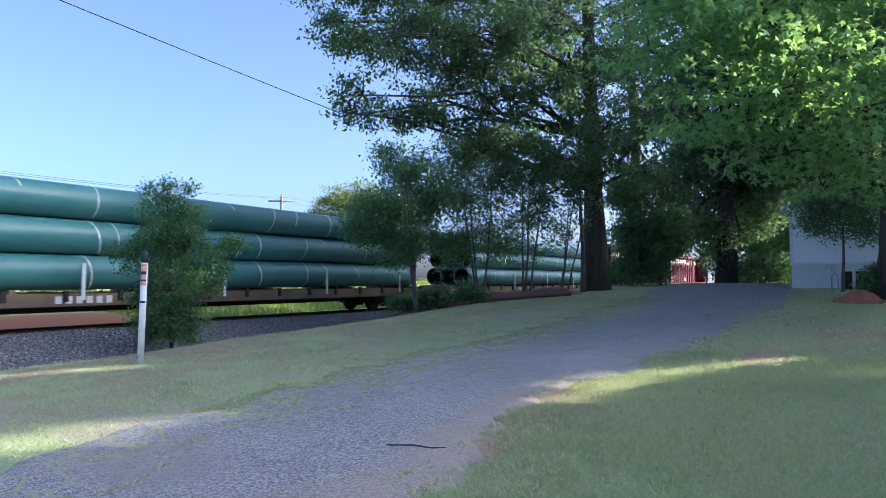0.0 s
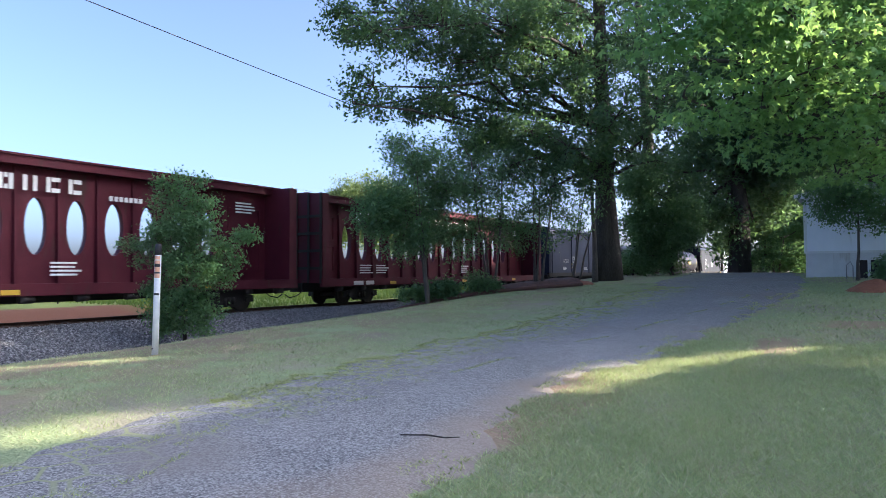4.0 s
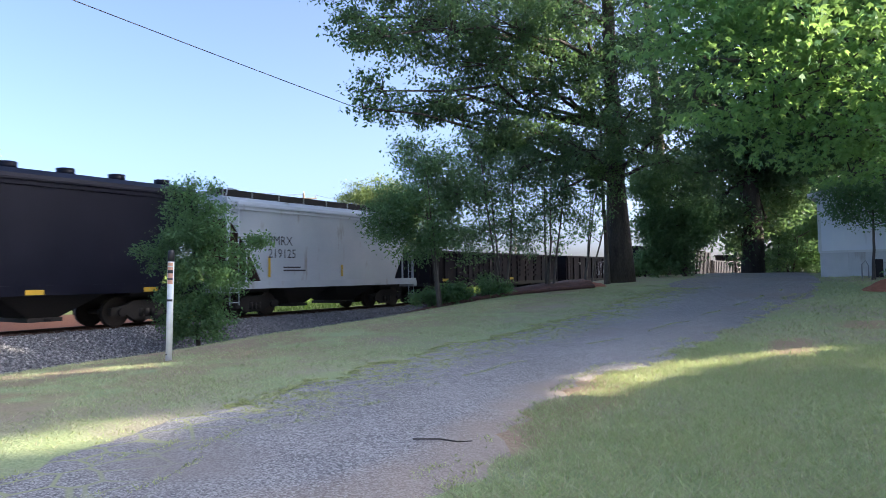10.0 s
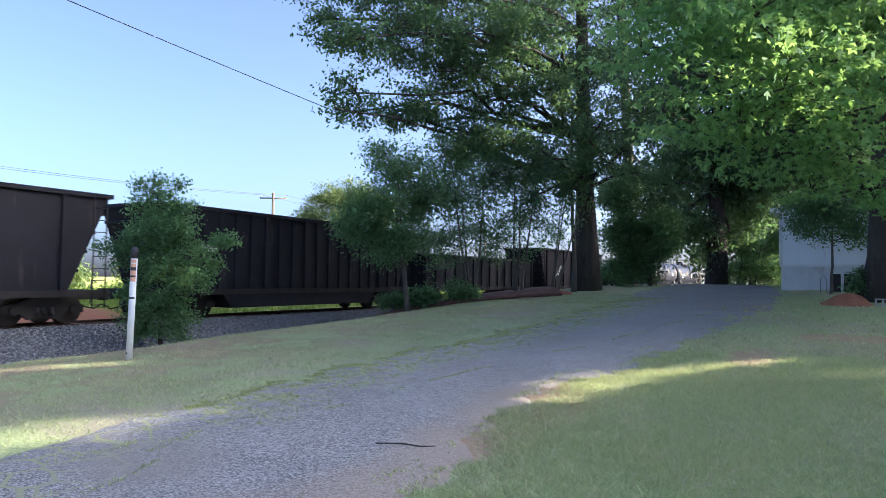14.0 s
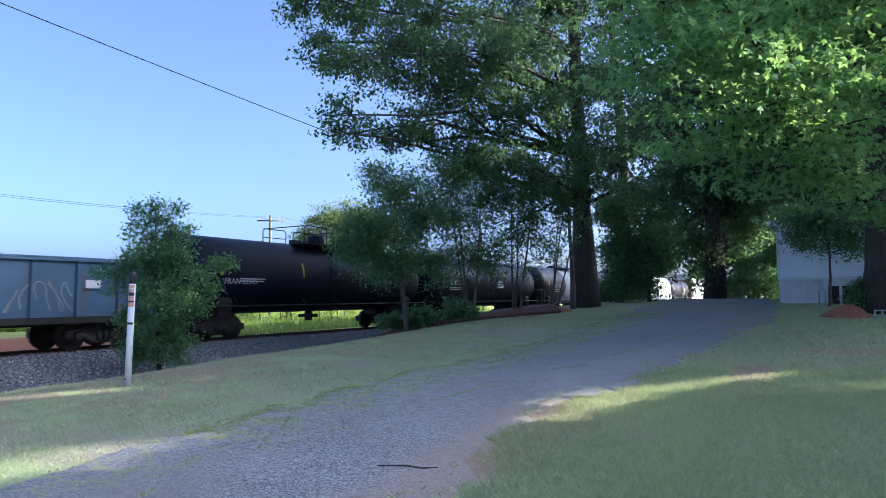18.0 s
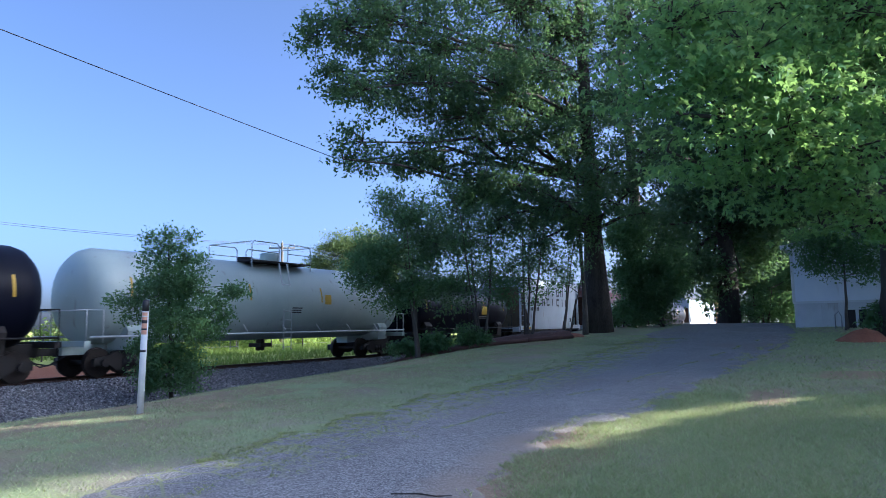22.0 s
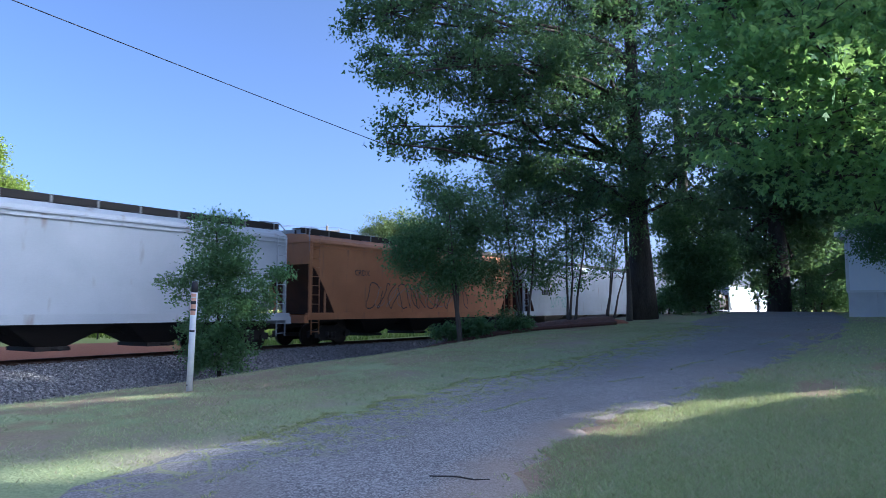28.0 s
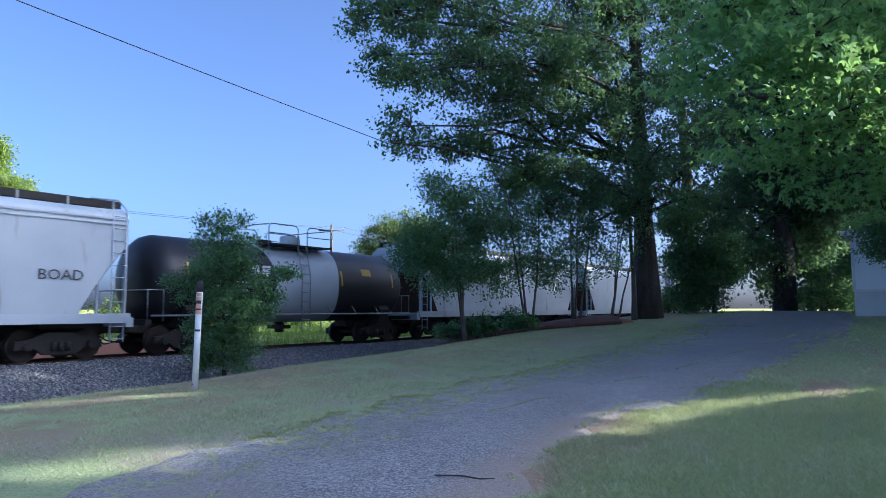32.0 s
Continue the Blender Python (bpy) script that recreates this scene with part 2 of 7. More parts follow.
# ---- mesh helpers ----
class Shape:
    """Collects boxes, prisms and tubes into one mesh."""

    def __init__(self):
        self.v, self.f, self.s = [], [], []

    def add(self, verts, faces, smooth=False):
        k = len(self.v)
        self.v += [tuple(p) for p in verts]
        self.f += [tuple(i + k for i in q) for q in faces]
        self.s += [smooth] * len(faces)
        return self

    def box(self, x0, x1, y0, y1, z0, z1):
        return self.add([(x, y, z) for z in (z0, z1) for y in (y0, y1) for x in (x0, x1)],
                        [(0, 2, 3, 1), (4, 5, 7, 6), (0, 1, 5, 4), (2, 6, 7, 3), (0, 4, 6, 2), (1, 3, 7, 5)])

    def prism_x(self, poly, x0, x1):
        n = len(poly)
        return self.add([(x0, y, z) for y, z in poly] + [(x1, y, z) for y, z in poly],
                        [tuple(range(n - 1, -1, -1)), tuple(range(n, 2 * n))] + [(i, (i + 1) % n, n + (i + 1) % n, n + i) for i in range(n)])

    def prism_y(self, poly, y0, y1):
        n = len(poly)
        return self.add([(x, y0, z) for x, z in poly] + [(x, y1, z) for x, z in poly],
                        [tuple(range(n)), tuple(range(2 * n - 1, n - 1, -1))] + [(i, n + i, n + (i + 1) % n, (i + 1) % n) for i in range(n)])

    def tube(self, pts, radii, n=8, cap=True):
        pts = [Vector(p) for p in pts]
        if not isinstance(radii, (list, tuple)):
            radii = [radii] * len(pts)
        verts, faces = [], []
        up = Vector((0.13, 0.07, 1)).normalized()
        for i, p in enumerate(pts):
            d = (pts[min(i + 1, len(pts) - 1)] - pts[max(i - 1, 0)]).normalized()
            a = d.cross(up)
            if a.length < 0.05:
                a = d.cross(Vector((1, 0.1, 0)))
            a.normalize()
            b = d.cross(a)
            verts += [p + (a * math.cos(6.28319 * k / n) + b * math.sin(6.28319 * k / n)) * radii[i] for k in range(n)]
        for i in range(len(pts) - 1):
            faces += [(i * n + k, i * n + (k + 1) % n, (i + 1) * n + (k + 1) % n, (i + 1) * n + k) for k in range(n)]
        self.add(verts, faces, True)
        if cap:
            m = len(self.v) - len(verts)
            self.f += [tuple(range(m + n - 1, m - 1, -1)), tuple(range(m + len(verts) - n, m + len(verts)))]
            self.s += [False, False]
        return self

    def lathe_y(self, rings, zc, n=32, xc=0.0):
        verts = [(xc + r * math.cos(6.28319 * k / n), y, zc + r * math.sin(6.28319 * k / n)) for y, r in rings for k in range(n)]
        faces = [(i * n + k, (i + 1) * n + k, (i + 1) * n + (k + 1) % n, i * n + (k + 1) % n) for i in range(len(rings) - 1) for k in range(n)]
        return self.add(verts, faces, True)

    def mesh(self, name, mat):
        me = bpy.data.meshes.new(name)
        me.from_pydata(self.v, [], self.f)
        me.polygons.foreach_set("use_smooth", self.s)
        me.materials.append(mat)
        me.update()
        return me


def child(ob, parent, label=""):
    ob.parent = parent
    if label:
        ob["label"] = label
    return ob


def part(name, shape, mat, parent, label=""):
    data = shape if isinstance(shape, bpy.types.Mesh) else shape.mesh(name, mat)
    return child(new(name, data), parent, label)


def thing(name, x, y, z, label, category, group="", kind=""):
    ob = new(name)
    ob.location = (x, y, z)
    return tagged(ob, label, category, group, kind)


def solid(name, shape, mat, label, category, kind="", group="", at=(0, 0, 0)):
    ob = new(name, shape.mesh(name, mat))
    ob.location = at
    return tagged(ob, label, category, group, kind)


def quads(name, verts, mat, per=4, faces=None):
    """A mesh of many loose pieces from an array of their corners."""
    n = len(verts) // per
    pat = np.array(faces or [[0, 1, 2, 3]])
    idx = (np.arange(n)[:, None, None] * per + pat[None]).reshape(-1)
    fl = pat.shape[1]
    me = bpy.data.meshes.new(name)
    me.vertices.add(len(verts))
    me.vertices.foreach_set("co", np.asarray(verts, dtype=np.float32).reshape(-1))
    me.loops.add(len(idx))
    me.loops.foreach_set("vertex_index", idx.astype(np.int32))
    k = len(idx) // fl
    me.polygons.add(k)
    me.polygons.foreach_set("loop_start", (np.arange(k) * fl).astype(np.int32))
    me.polygons.foreach_set("loop_total", np.full(k, fl, dtype=np.int32))
    me.materials.append(mat)
    me.update()
    return me


rng = np.random.default_rng(7)


# ---- ground ----
TX, RAIL_Z = -21.5, 0.12          # centre line of the track, top of the rails


def interp(v, table):
    xs, ys = zip(*table)
    return float(np.interp(v, xs, ys))


RISE = ((-40, -0.1), (0, 0.0), (5, 0.02), (10, 0.2), (14, 0.42), (18, 0.62), (22, 0.85), (28, 1.22), (34, 1.42), (40, 1.45), (50, 1.2), (70, 0.5), (120, 0.0))


def smooth(a, b, v):
    t = min(1.0, max(0.0, (v - a) / (b - a)))
    return t * t * (3 - 2 * t)


def ground_z(x, y):
    up = 0.25 * (interp(y - 2.0, RISE) + interp(y + 2.0, RISE)) + 0.5 * interp(y, RISE)
    low = -0.55 + 0.25 * smooth(14, 40, y)
    if x > -8:
        z = up + 0.012 * max(0.0, x + 3)
    elif x > -17.5:
        t = min(1.0, (-8 - x) / 8.6)
        z = up + (low - up) * t ** 3
    elif x > -26:
        z = low
    else:
        z = low + (0.1 - low) * smooth(-26, -30, x) + 0.3 * smooth(-35, -120, x)
    far = smooth(70, 200, math.hypot(x, y))
    wob = 0.03 * noise.noise((x * 0.35, y * 0.35, 0.0)) + 0.012 * noise.noise((x * 1.3, y * 1.3, 4.0))
    if -26 < x < -17:
        wob *= 0.3
    return z * (1 - far) + far * min(z, 0.1) + wob


def axis(a, b, step, out):
    core = list(np.arange(a, b + 1e-6, step))
    far = [10 * 1.32 ** k for k in range(24)]
    return [a - f for f in reversed(far) if f < out] + core + [b + f for f in far if f < out]


def sheet(name, xs, ys, zf, mat):
    v = [(x, y, zf(x, y)) for y in ys for x in xs]
    n = len(xs)
    f = [(j * n + i, j * n + i + 1, (j + 1) * n + i + 1, (j + 1) * n + i) for j in range(len(ys) - 1) for i in range(n - 1)]
    me = bpy.data.meshes.new(name)
    me.from_pydata(v, [], f)
    me.polygons.foreach_set("use_smooth", [True] * len(f))
    me.materials.append(mat)
    me.update()
    return new(name, me)


BARE = ((-1.35, 12.6, 0.5, 1.1), (-3.5, 8.4, 0.4, 1.1), (-3.2, 5.6, 0.5, 0.7), (-1.75, 4.2, 0.45, 0.35), (-0.25, 4.6, 0.4, 0.4), (0.1, 15.5, 1.2, 0.7))     # bare spots in the lawn


def ground_material():
    m = bpy.data.materials.new("lawn_soil")
    m.use_nodes = True
    n, l = m.node_tree.nodes, m.node_tree.links
    p = n["Principled BSDF"]
    tc, sep = n.new("ShaderNodeTexCoord"), n.new("ShaderNodeSeparateXYZ")
    l.new(tc.outputs["Object"], sep.inputs[0])

    def tex(scale, detail=5):
        t = n.new("ShaderNodeTexNoise")
        t.inputs["Scale"].default_value, t.inputs["Detail"].default_value = scale, detail
        l.new(tc.outputs["Object"], t.inputs["Vector"])
        return t.outputs["Fac"]

    def remap(sock, a, b, c=0.0, d=1.0):
        r = n.new("ShaderNodeMapRange")
        for k, v in zip(("From Min", "From Max", "To Min", "To Max"), (a, b, c, d)):
            r.inputs[k].default_value = v
        l.new(sock, r.inputs["Value"])
        return r.outputs[0]

    def op(kind, a, b):
        q = n.new("ShaderNodeMath")
        q.operation = kind
        for i, s in enumerate((a, b)):
            if isinstance(s, (int, float)):
                q.inputs[i].default_value = s
            else:
                l.new(s, q.inputs[i])
        return q.outputs[0]

    def blend(f, a, b):
        q = n.new("ShaderNodeMix")
        q.data_type = "RGBA"
        l.new(f, q.inputs[0])
        for i, s in ((6, a), (7, b)):
            if isinstance(s, tuple):
                q.inputs[i].default_value = (*s, 1)
            else:
                l.new(s, q.inputs[i])
        return q.outputs[2]

    broad, mid, fine = tex(0.35), tex(1.7), tex(26, 6)
    grass = blend(fine, (0.2, 0.26, 0.12), (0.42, 0.47, 0.26))
    dry = blend(fine, (0.26, 0.24, 0.17), (0.42, 0.39, 0.29))
    col = blend(remap(op("ADD", broad, op("MULTIPLY", mid, 0.6)), 0.76, 0.98), grass, dry)
    clay = blend(fine, (0.28, 0.11, 0.055), (0.46, 0.21, 0.115))
    xw = op("ADD", sep.outputs[0], op("MULTIPLY", op("SUBTRACT", mid, 0.5), 2.6))

    def band(a, b, s):
        return op("MULTIPLY", remap(xw, a - s, a + s), remap(xw, b + s, b - s))

    col = blend(op("MULTIPLY", band(-18.5, -15.6, 0.6), 0.6), col, clay)
    dryness = op("MULTIPLY", band(-16.5, -8.5, 1.5), remap(op("ADD", mid, broad), 0.82, 1.04))
    col = blend(op("MULTIPLY", dryness, 0.55), col, blend(fine, (0.2, 0.12, 0.075), (0.36, 0.24, 0.16)))
    sand = blend(fine, (0.27, 0.18, 0.12), (0.44, 0.33, 0.24))
    edge = op("MULTIPLY", band(-3.9, -2.6, 0.35), remap(broad, 0.45, 0.56))
    col = blend(edge, col, sand)
    for px, py, rx, ry in BARE:
        ex, ey = op("DIVIDE", op("SUBTRACT", sep.outputs[0], px), rx), op("DIVIDE", op("SUBTRACT", sep.outputs[1], py), ry)
        rad = op("ADD", op("ADD", op("MULTIPLY", ex, ex), op("MULTIPLY", ey, ey)), op("MULTIPLY", op("SUBTRACT", mid, 0.5), 2.2))
        col = blend(op("MULTIPLY", remap(rad, 1.1, 0.5), 0.8), col, sand)
    gold = blend(fine, (0.3, 0.34, 0.09), (0.42, 0.44, 0.14))
    col = blend(remap(xw, -26, -27.5), col, gold)
    col = blend(op("MULTIPLY", band(-31.0, -24.5, 0.5), remap(sep.outputs[1], 23, 19)), col, clay)
    l.new(col, p.inputs["Base Color"])
    p.inputs["Roughness"].default_value = 0.95
    p.inputs["Specular IOR Level"].default_value = 0.15
    b = n.new("ShaderNodeBump")
    b.inputs["Strength"].default_value, b.inputs["Distance"].default_value = 0.8, 0.04
    l.new(fine, b.inputs["Height"])
    l.new(b.outputs[0], p.inputs["Normal"])
    return m


M_GROUND = ground_material()
ground = sheet("ground", axis(-34, 14, 0.5, 2500), axis(-6, 64, 0.5, 2500), ground_z, M_GROUND)
tagged(ground, "mown patchy grass with dry and bare clay spots", "ground", kind="structure")

LEFT_EDGE = ((-12, -5.4), (0, -5.7), (3, -6.1), (4.4, -6.6), (7, -7.0), (10, -6.95), (13, -6.6), (18, -6.5), (25, -6.6), (31, -7.2), (45, -8.2), (60, -9))
RIGHT_EDGE = ((-12, -2.4), (0, -2.2), (3.0, -2.4), (4.4, -2.65), (6.5, -3.25), (9.4, -3.1), (13.8, -2.66), (17.4, -2.3), (23.8, -1.65), (30, -2.2), (36, -3.2), (45, -5.0), (60, -6))


def asphalt_material():
    m = material("worn_asphalt", [(0.16, 0.154, 0.15), (0.225, 0.217, 0.212), (0.3, 0.29, 0.283)], 0.85, fine=55, broad=0.6, bump=0.8, bump_dist=0.008, spec=0.3)
    n, l = m.node_tree.nodes, m.node_tree.links
    p = n["Principled BSDF"]
    tc = n.new("ShaderNodeTexCoord")
    src = p.inputs["Base Color"].links[0].from_socket
    v = n.new("ShaderNodeTexVoronoi")
    v.inputs["Scale"].default_value = 72
    l.new(tc.outputs["Object"], v.inputs["Vector"])
    r = n.new("ShaderNodeMapRange")
    r.inputs["From Min"].default_value, r.inputs["From Max"].default_value = 0.5, 0.8
    l.new(v.outputs["Color"], r.inputs["Value"])
    x = n.new("ShaderNodeMix")
    x.data_type = "RGBA"
    l.new(r.outputs[0], x.inputs[0])
    l.new(src, x.inputs[6])
    x.inputs[7].default_value = (0.43, 0.42, 0.41, 1)
    k = n.new("ShaderNodeMapRange")
    k.inputs["From Min"].default_value, k.inputs["From Max"].default_value, k.inputs["To Min"].default_value, k.inputs["To Max"].default_value = 0.2, 0.42, 0.7, 0.0
    l.new(v.outputs["Color"], k.inputs["Value"])
    w = n.new("ShaderNodeMix")
    w.data_type = "RGBA"
    l.new(k.outputs[0], w.inputs[0])
    l.new(x.outputs[2], w.inputs[6])
    w.inputs[7].default_value = (0.06, 0.06, 0.065, 1)
    x = w
    d = n.new("ShaderNodeTexNoise")
    d.inputs["Scale"].default_value, d.inputs["Detail"].default_value = 0.45, 6
    l.new(tc.outputs["Object"], d.inputs["Vector"])
    dr = n.new("ShaderNodeMapRange")
    dr.inputs["From Min"].default_value, dr.inputs["From Max"].default_value = 0.54, 0.68
    dr.inputs["To Max"].default_value = 0.7
    l.new(d.outputs["Fac"], dr.inputs["Value"])
    y = n.new("ShaderNodeMix")
    y.data_type = "RGBA"
    l.new(dr.outputs[0], y.inputs[0])
    l.new(x.outputs[2], y.inputs[6])
    y.inputs[7].default_value = (0.24, 0.215, 0.195, 1)
    sep = n.new("ShaderNodeSeparateXYZ")
    l.new(tc.outputs["Object"], sep.inputs[0])
    wx = n.new("ShaderNodeMath")
    wx.operation = "MULTIPLY_ADD"
    l.new(d.outputs["Fac"], wx.inputs[0])
    wx.inputs[1].default_value = 2.4
    l.new(sep.outputs[0], wx.inputs[2])
    wash = n.new("ShaderNodeMapRange")
    wash.inputs["From Min"].default_value, wash.inputs["From Max"].default_value, wash.inputs["To Max"].default_value = -2.7, -2.0, 0.55
    l.new(wx.outputs[0], wash.inputs["Value"])
    wy = n.new("ShaderNodeMapRange")
    wy.inputs["From Min"].default_value, wy.inputs["From Max"].default_value = 11.0, 8.0
    l.new(sep.outputs[1], wy.inputs["Value"])
    wm = n.new("ShaderNodeMath")
    wm.operation = "MULTIPLY"
    l.new(wash.outputs[0], wm.inputs[0])
    l.new(wy.outputs[0], wm.inputs[1])
    z = n.new("ShaderNodeMix")
    z.data_type = "RGBA"
    l.new(wm.outputs[0], z.inputs[0])
    l.new(y.outputs[2], z.inputs[6])
    z.inputs[7].default_value = (0.38, 0.295, 0.225, 1)
    # broken surface along the grassy edge: a net of cracks filled with soil
    rim = n.new("ShaderNodeAttribute")
    rim.attribute_name = "rim"
    net = n.new("ShaderNodeTexVoronoi")
    net.feature = "DISTANCE_TO_EDGE"
    net.inputs["Scale"].default_value = 2.3
    l.new(tc.outputs["Object"], net.inputs["Vector"])
    line = n.new("ShaderNodeMapRange")
    line.inputs["From Min"].default_value, line.inputs["From Max"].default_value = 0.055, 0.02
    l.new(net.outputs["Distance"], line.inputs["Value"])
    near = n.new("ShaderNodeMapRange")
    near.inputs["From Min"].default_value, near.inputs["From Max"].default_value = 2.7, 1.5
    wob = n.new("ShaderNodeMath")
    wob.operation = "MULTIPLY_ADD"
    l.new(d.outputs["Fac"], wob.inputs[0])
    wob.inputs[1].default_value = 1.6
    l.new(rim.outputs["Fac"], wob.inputs[2])
    l.new(wob.outputs[0], near.inputs["Value"])
    cut = n.new("ShaderNodeMath")
    cut.operation = "MULTIPLY"
    l.new(line.outputs[0], cut.inputs[0])
    l.new(near.outputs[0], cut.inputs[1])
    g = n.new("ShaderNodeMix")
    g.data_type = "RGBA"
    l.new(cut.outputs[0], g.inputs[0])
    l.new(z.outputs[2], g.inputs[6])
    g.inputs[7].default_value = (0.3, 0.32, 0.18, 1)
    l.new(g.outputs[2], p.inputs["Base Color"])
    return m


def edge_noise(y, seed):
    return 0.3 * noise.noise((y * 0.5, seed, 0)) + 0.26 * noise.noise((y * 1.7, seed, 3)) + 0.16 * noise.noise((y * 5.0, seed, 7))


def build_driveway():
    ys = list(np.arange(-12, 30, 0.14)) + list(np.arange(30, 60, 0.6))
    cols = 26
    v, f, rims = [], [], []
    for y in ys:
        a, b = interp(y, LEFT_EDGE) + edge_noise(y, 1.5), interp(y, RIGHT_EDGE) + edge_noise(y, 9.5)
        for i in range(cols + 1):
            t = i / cols
            x = a + (b - a) * t
            e = min(t, 1 - t) * (b - a)
            z = ground_z(x, y) + 0.035 * smooth(0.0, 0.25, e) - 0.02 * smooth(0.05, 0.0, e)
            v.append((x, y, z))
            rims.append(x - a)
    n = cols + 1
    for j in range(len(ys) - 1):
        f += [(j * n + i, j * n + i + 1, (j + 1) * n + i + 1, (j + 1) * n + i) for i in range(cols)]
    me = bpy.data.meshes.new("driveway")
    me.from_pydata(v, [], f)
    me.polygons.foreach_set("use_smooth", [True] * len(f))
    me.attributes.new("rim", "FLOAT", "POINT").data.foreach_set("value", rims)
    me.materials.append(asphalt_material())
    return tagged(new("driveway", me), "old grey asphalt driveway with crumbling grassy edges", "driveway", kind="structure")


build_driveway()


# ---- railway ----
def build_ballast():
    prof = [(-4.3, -0.75), (-2.0, -0.08), (-1.2, -0.05), (0, -0.06), (1.2, -0.05), (1.9, -0.08), (3.2, -0.3), (4.6, -0.56), (5.2, -0.75)]
    ys = [-560, -200, -60] + list(np.arange(0, 70, 0.8)) + [90, 200, 640]
    v, f = [], []
    for y in ys:
        for x, z in prof:
            k = 0.06 * noise.noise((x * 2, y * 0.9, 2.0))
            v.append((TX + x + k, y, RAIL_Z - 0.07 + z + k))
    n = len(prof)
    for j in range(len(ys) - 1):
        f += [(j * n + i, j * n + i + 1, (j + 1) * n + i + 1, (j + 1) * n + i) for i in range(n - 1)]
    me = bpy.data.meshes.new("ballast")
    me.from_pydata(v, [], f)
    me.materials.append(M_STONEBED)
    return tagged(new("ballast", me), "bank of grey crushed stone under the track", "ballast", kind="structure")


def scatter_stones(parent, count, y0, y1):
    o = np.array([(1, 0, 0), (0, 1, 0), (-1, 0, 0), (0, -1, 0), (0, 0, 1), (0, 0, -1)], dtype=float)
    y = y0 + (y1 - y0) * rng.random(count) ** 1.5
    x = 0.9 + 3.9 * rng.random(count)
    z = np.interp(x, (0.9, 1.2, 1.9, 3.2, 4.6, 5.2), (-0.05, -0.05, -0.08, -0.3, -0.56, -0.75)) + RAIL_Z - 0.07
    s = 0.042 + 0.065 * rng.random(count) ** 1.6
    c = np.stack([TX + x, y, z + s * 0.4], 1)
    jit = 0.7 + 0.6 * rng.random((count, 6, 1))
    a = rng.random(count) * 6.283
    b = (rng.random(count) - 0.5) * 1.6
    pts = o[None] * jit * s[:, None, None]
    ca, sa, cb, sb = (g[:, None] for g in (np.cos(a), np.sin(a), np.cos(b), np.sin(b)))
    px, py, pz = pts[..., 0], pts[..., 1], pts[..., 2] * 0.75
    py, pz = py * cb - pz * sb, py * sb + pz * cb
    px, py = px * ca - py * sa, px * sa + py * ca
    pts = np.stack([px, py, pz], -1) + c[:, None]
    me = quads("loose_stones", pts.reshape(-1, 3), M_STONE, 6, [[0, 1, 4], [1, 2, 4], [2, 3, 4], [3, 0, 4], [1, 0, 5], [2, 1, 5], [3, 2, 5], [0, 3, 5]])
    ob = new("loose_stones", me)
    ob.parent = parent
    ob["kind"] = "stuff"


ballast = build_ballast()
scatter_stones(ballast, 60000, 6.0, 46.0)
for side, nm in ((1, "rail"), (-1, "rail")):
    q = Shape()
    q.prism_y([(-0.075, -0.17), (0.075, -0.17), (0.07, -0.145), (0.012, -0.13), (0.012, -0.05), (0.037, -0.035), (0.035, 0.0), (-0.035, 0.0), (-0.037, -0.035), (-0.012, -0.05), (-0.012, -0.13), (-0.07, -0.145)], -560, 640)
    solid("rail", q, M_RAIL, "long rusty steel rail on the ballast", "rail", kind="structure", at=(TX + side * 0.755, 0, RAIL_Z))
track_bed = tagged(new("track_ties"), "row of dark creosoted wooden ties in the ballast", "railway ties", kind="structure")
track_bed.location = (TX, 0, RAIL_Z)
tie_mesh = Shape().box(-1.3, 1.3, -0.11, 0.11, -0.3, -0.165).mesh("tie", M_TIE)
for i in range(150):
    tie = part("tie", tie_mesh, None, track_bed)
    tie.location = (random.uniform(-0.04, 0.04), 2 + 0.52 * i, random.uniform(-0.01, 0.01))

# ---- lit gaps: paths cleared through the crowns so the low sun lights set strips ----
SUN_GAPS = (((-3.3, 7.9), (-3.1, 9.0), 0.02, 0.15), ((-3.1, 9.0), (-2.5, 10.5), 0.1, 0.22), ((-2.5, 10.5), (-1.2, 12.3), 0.04, 0.3),
            ((-7.1, 3.2), (-7.1, 4.8), 0.1, 0.03), ((-7.1, 4.8), (-6.6, 5.6), 0.0, 0.05))

# narrow cleared beams: one reaches the passing cars, others light sprays of leaves
SUN_BEAMS = ((-20.0, 12.65, 4.03, 0.1), (-3.5, 16.8, 7.0, 0.40), (-4.3, 18.8, 7.1, 0.45), (-1.0, 14.4, 5.7, 0.30), (-0.1, 13.4, 5.8, 0.30), (-0.2, 14.6, 5.0, 0.30), (-2.6, 14.0, 6.2, 0.30), (0.1, 13.5, 5.5, 0.30), (-0.8, 12.4, 5.6, 0.35), (-1.9, 14.4, 5.5, 0.35), (-8.2, 24.9, 8.2, 0.40), (-7.4, 24.4, 10.5, 0.40), (-10.5, 23.1, 7.3, 0.30), (-7.8, 24.8, 8.8, 0.45), (-8.6, 24.0, 10.5, 0.30))


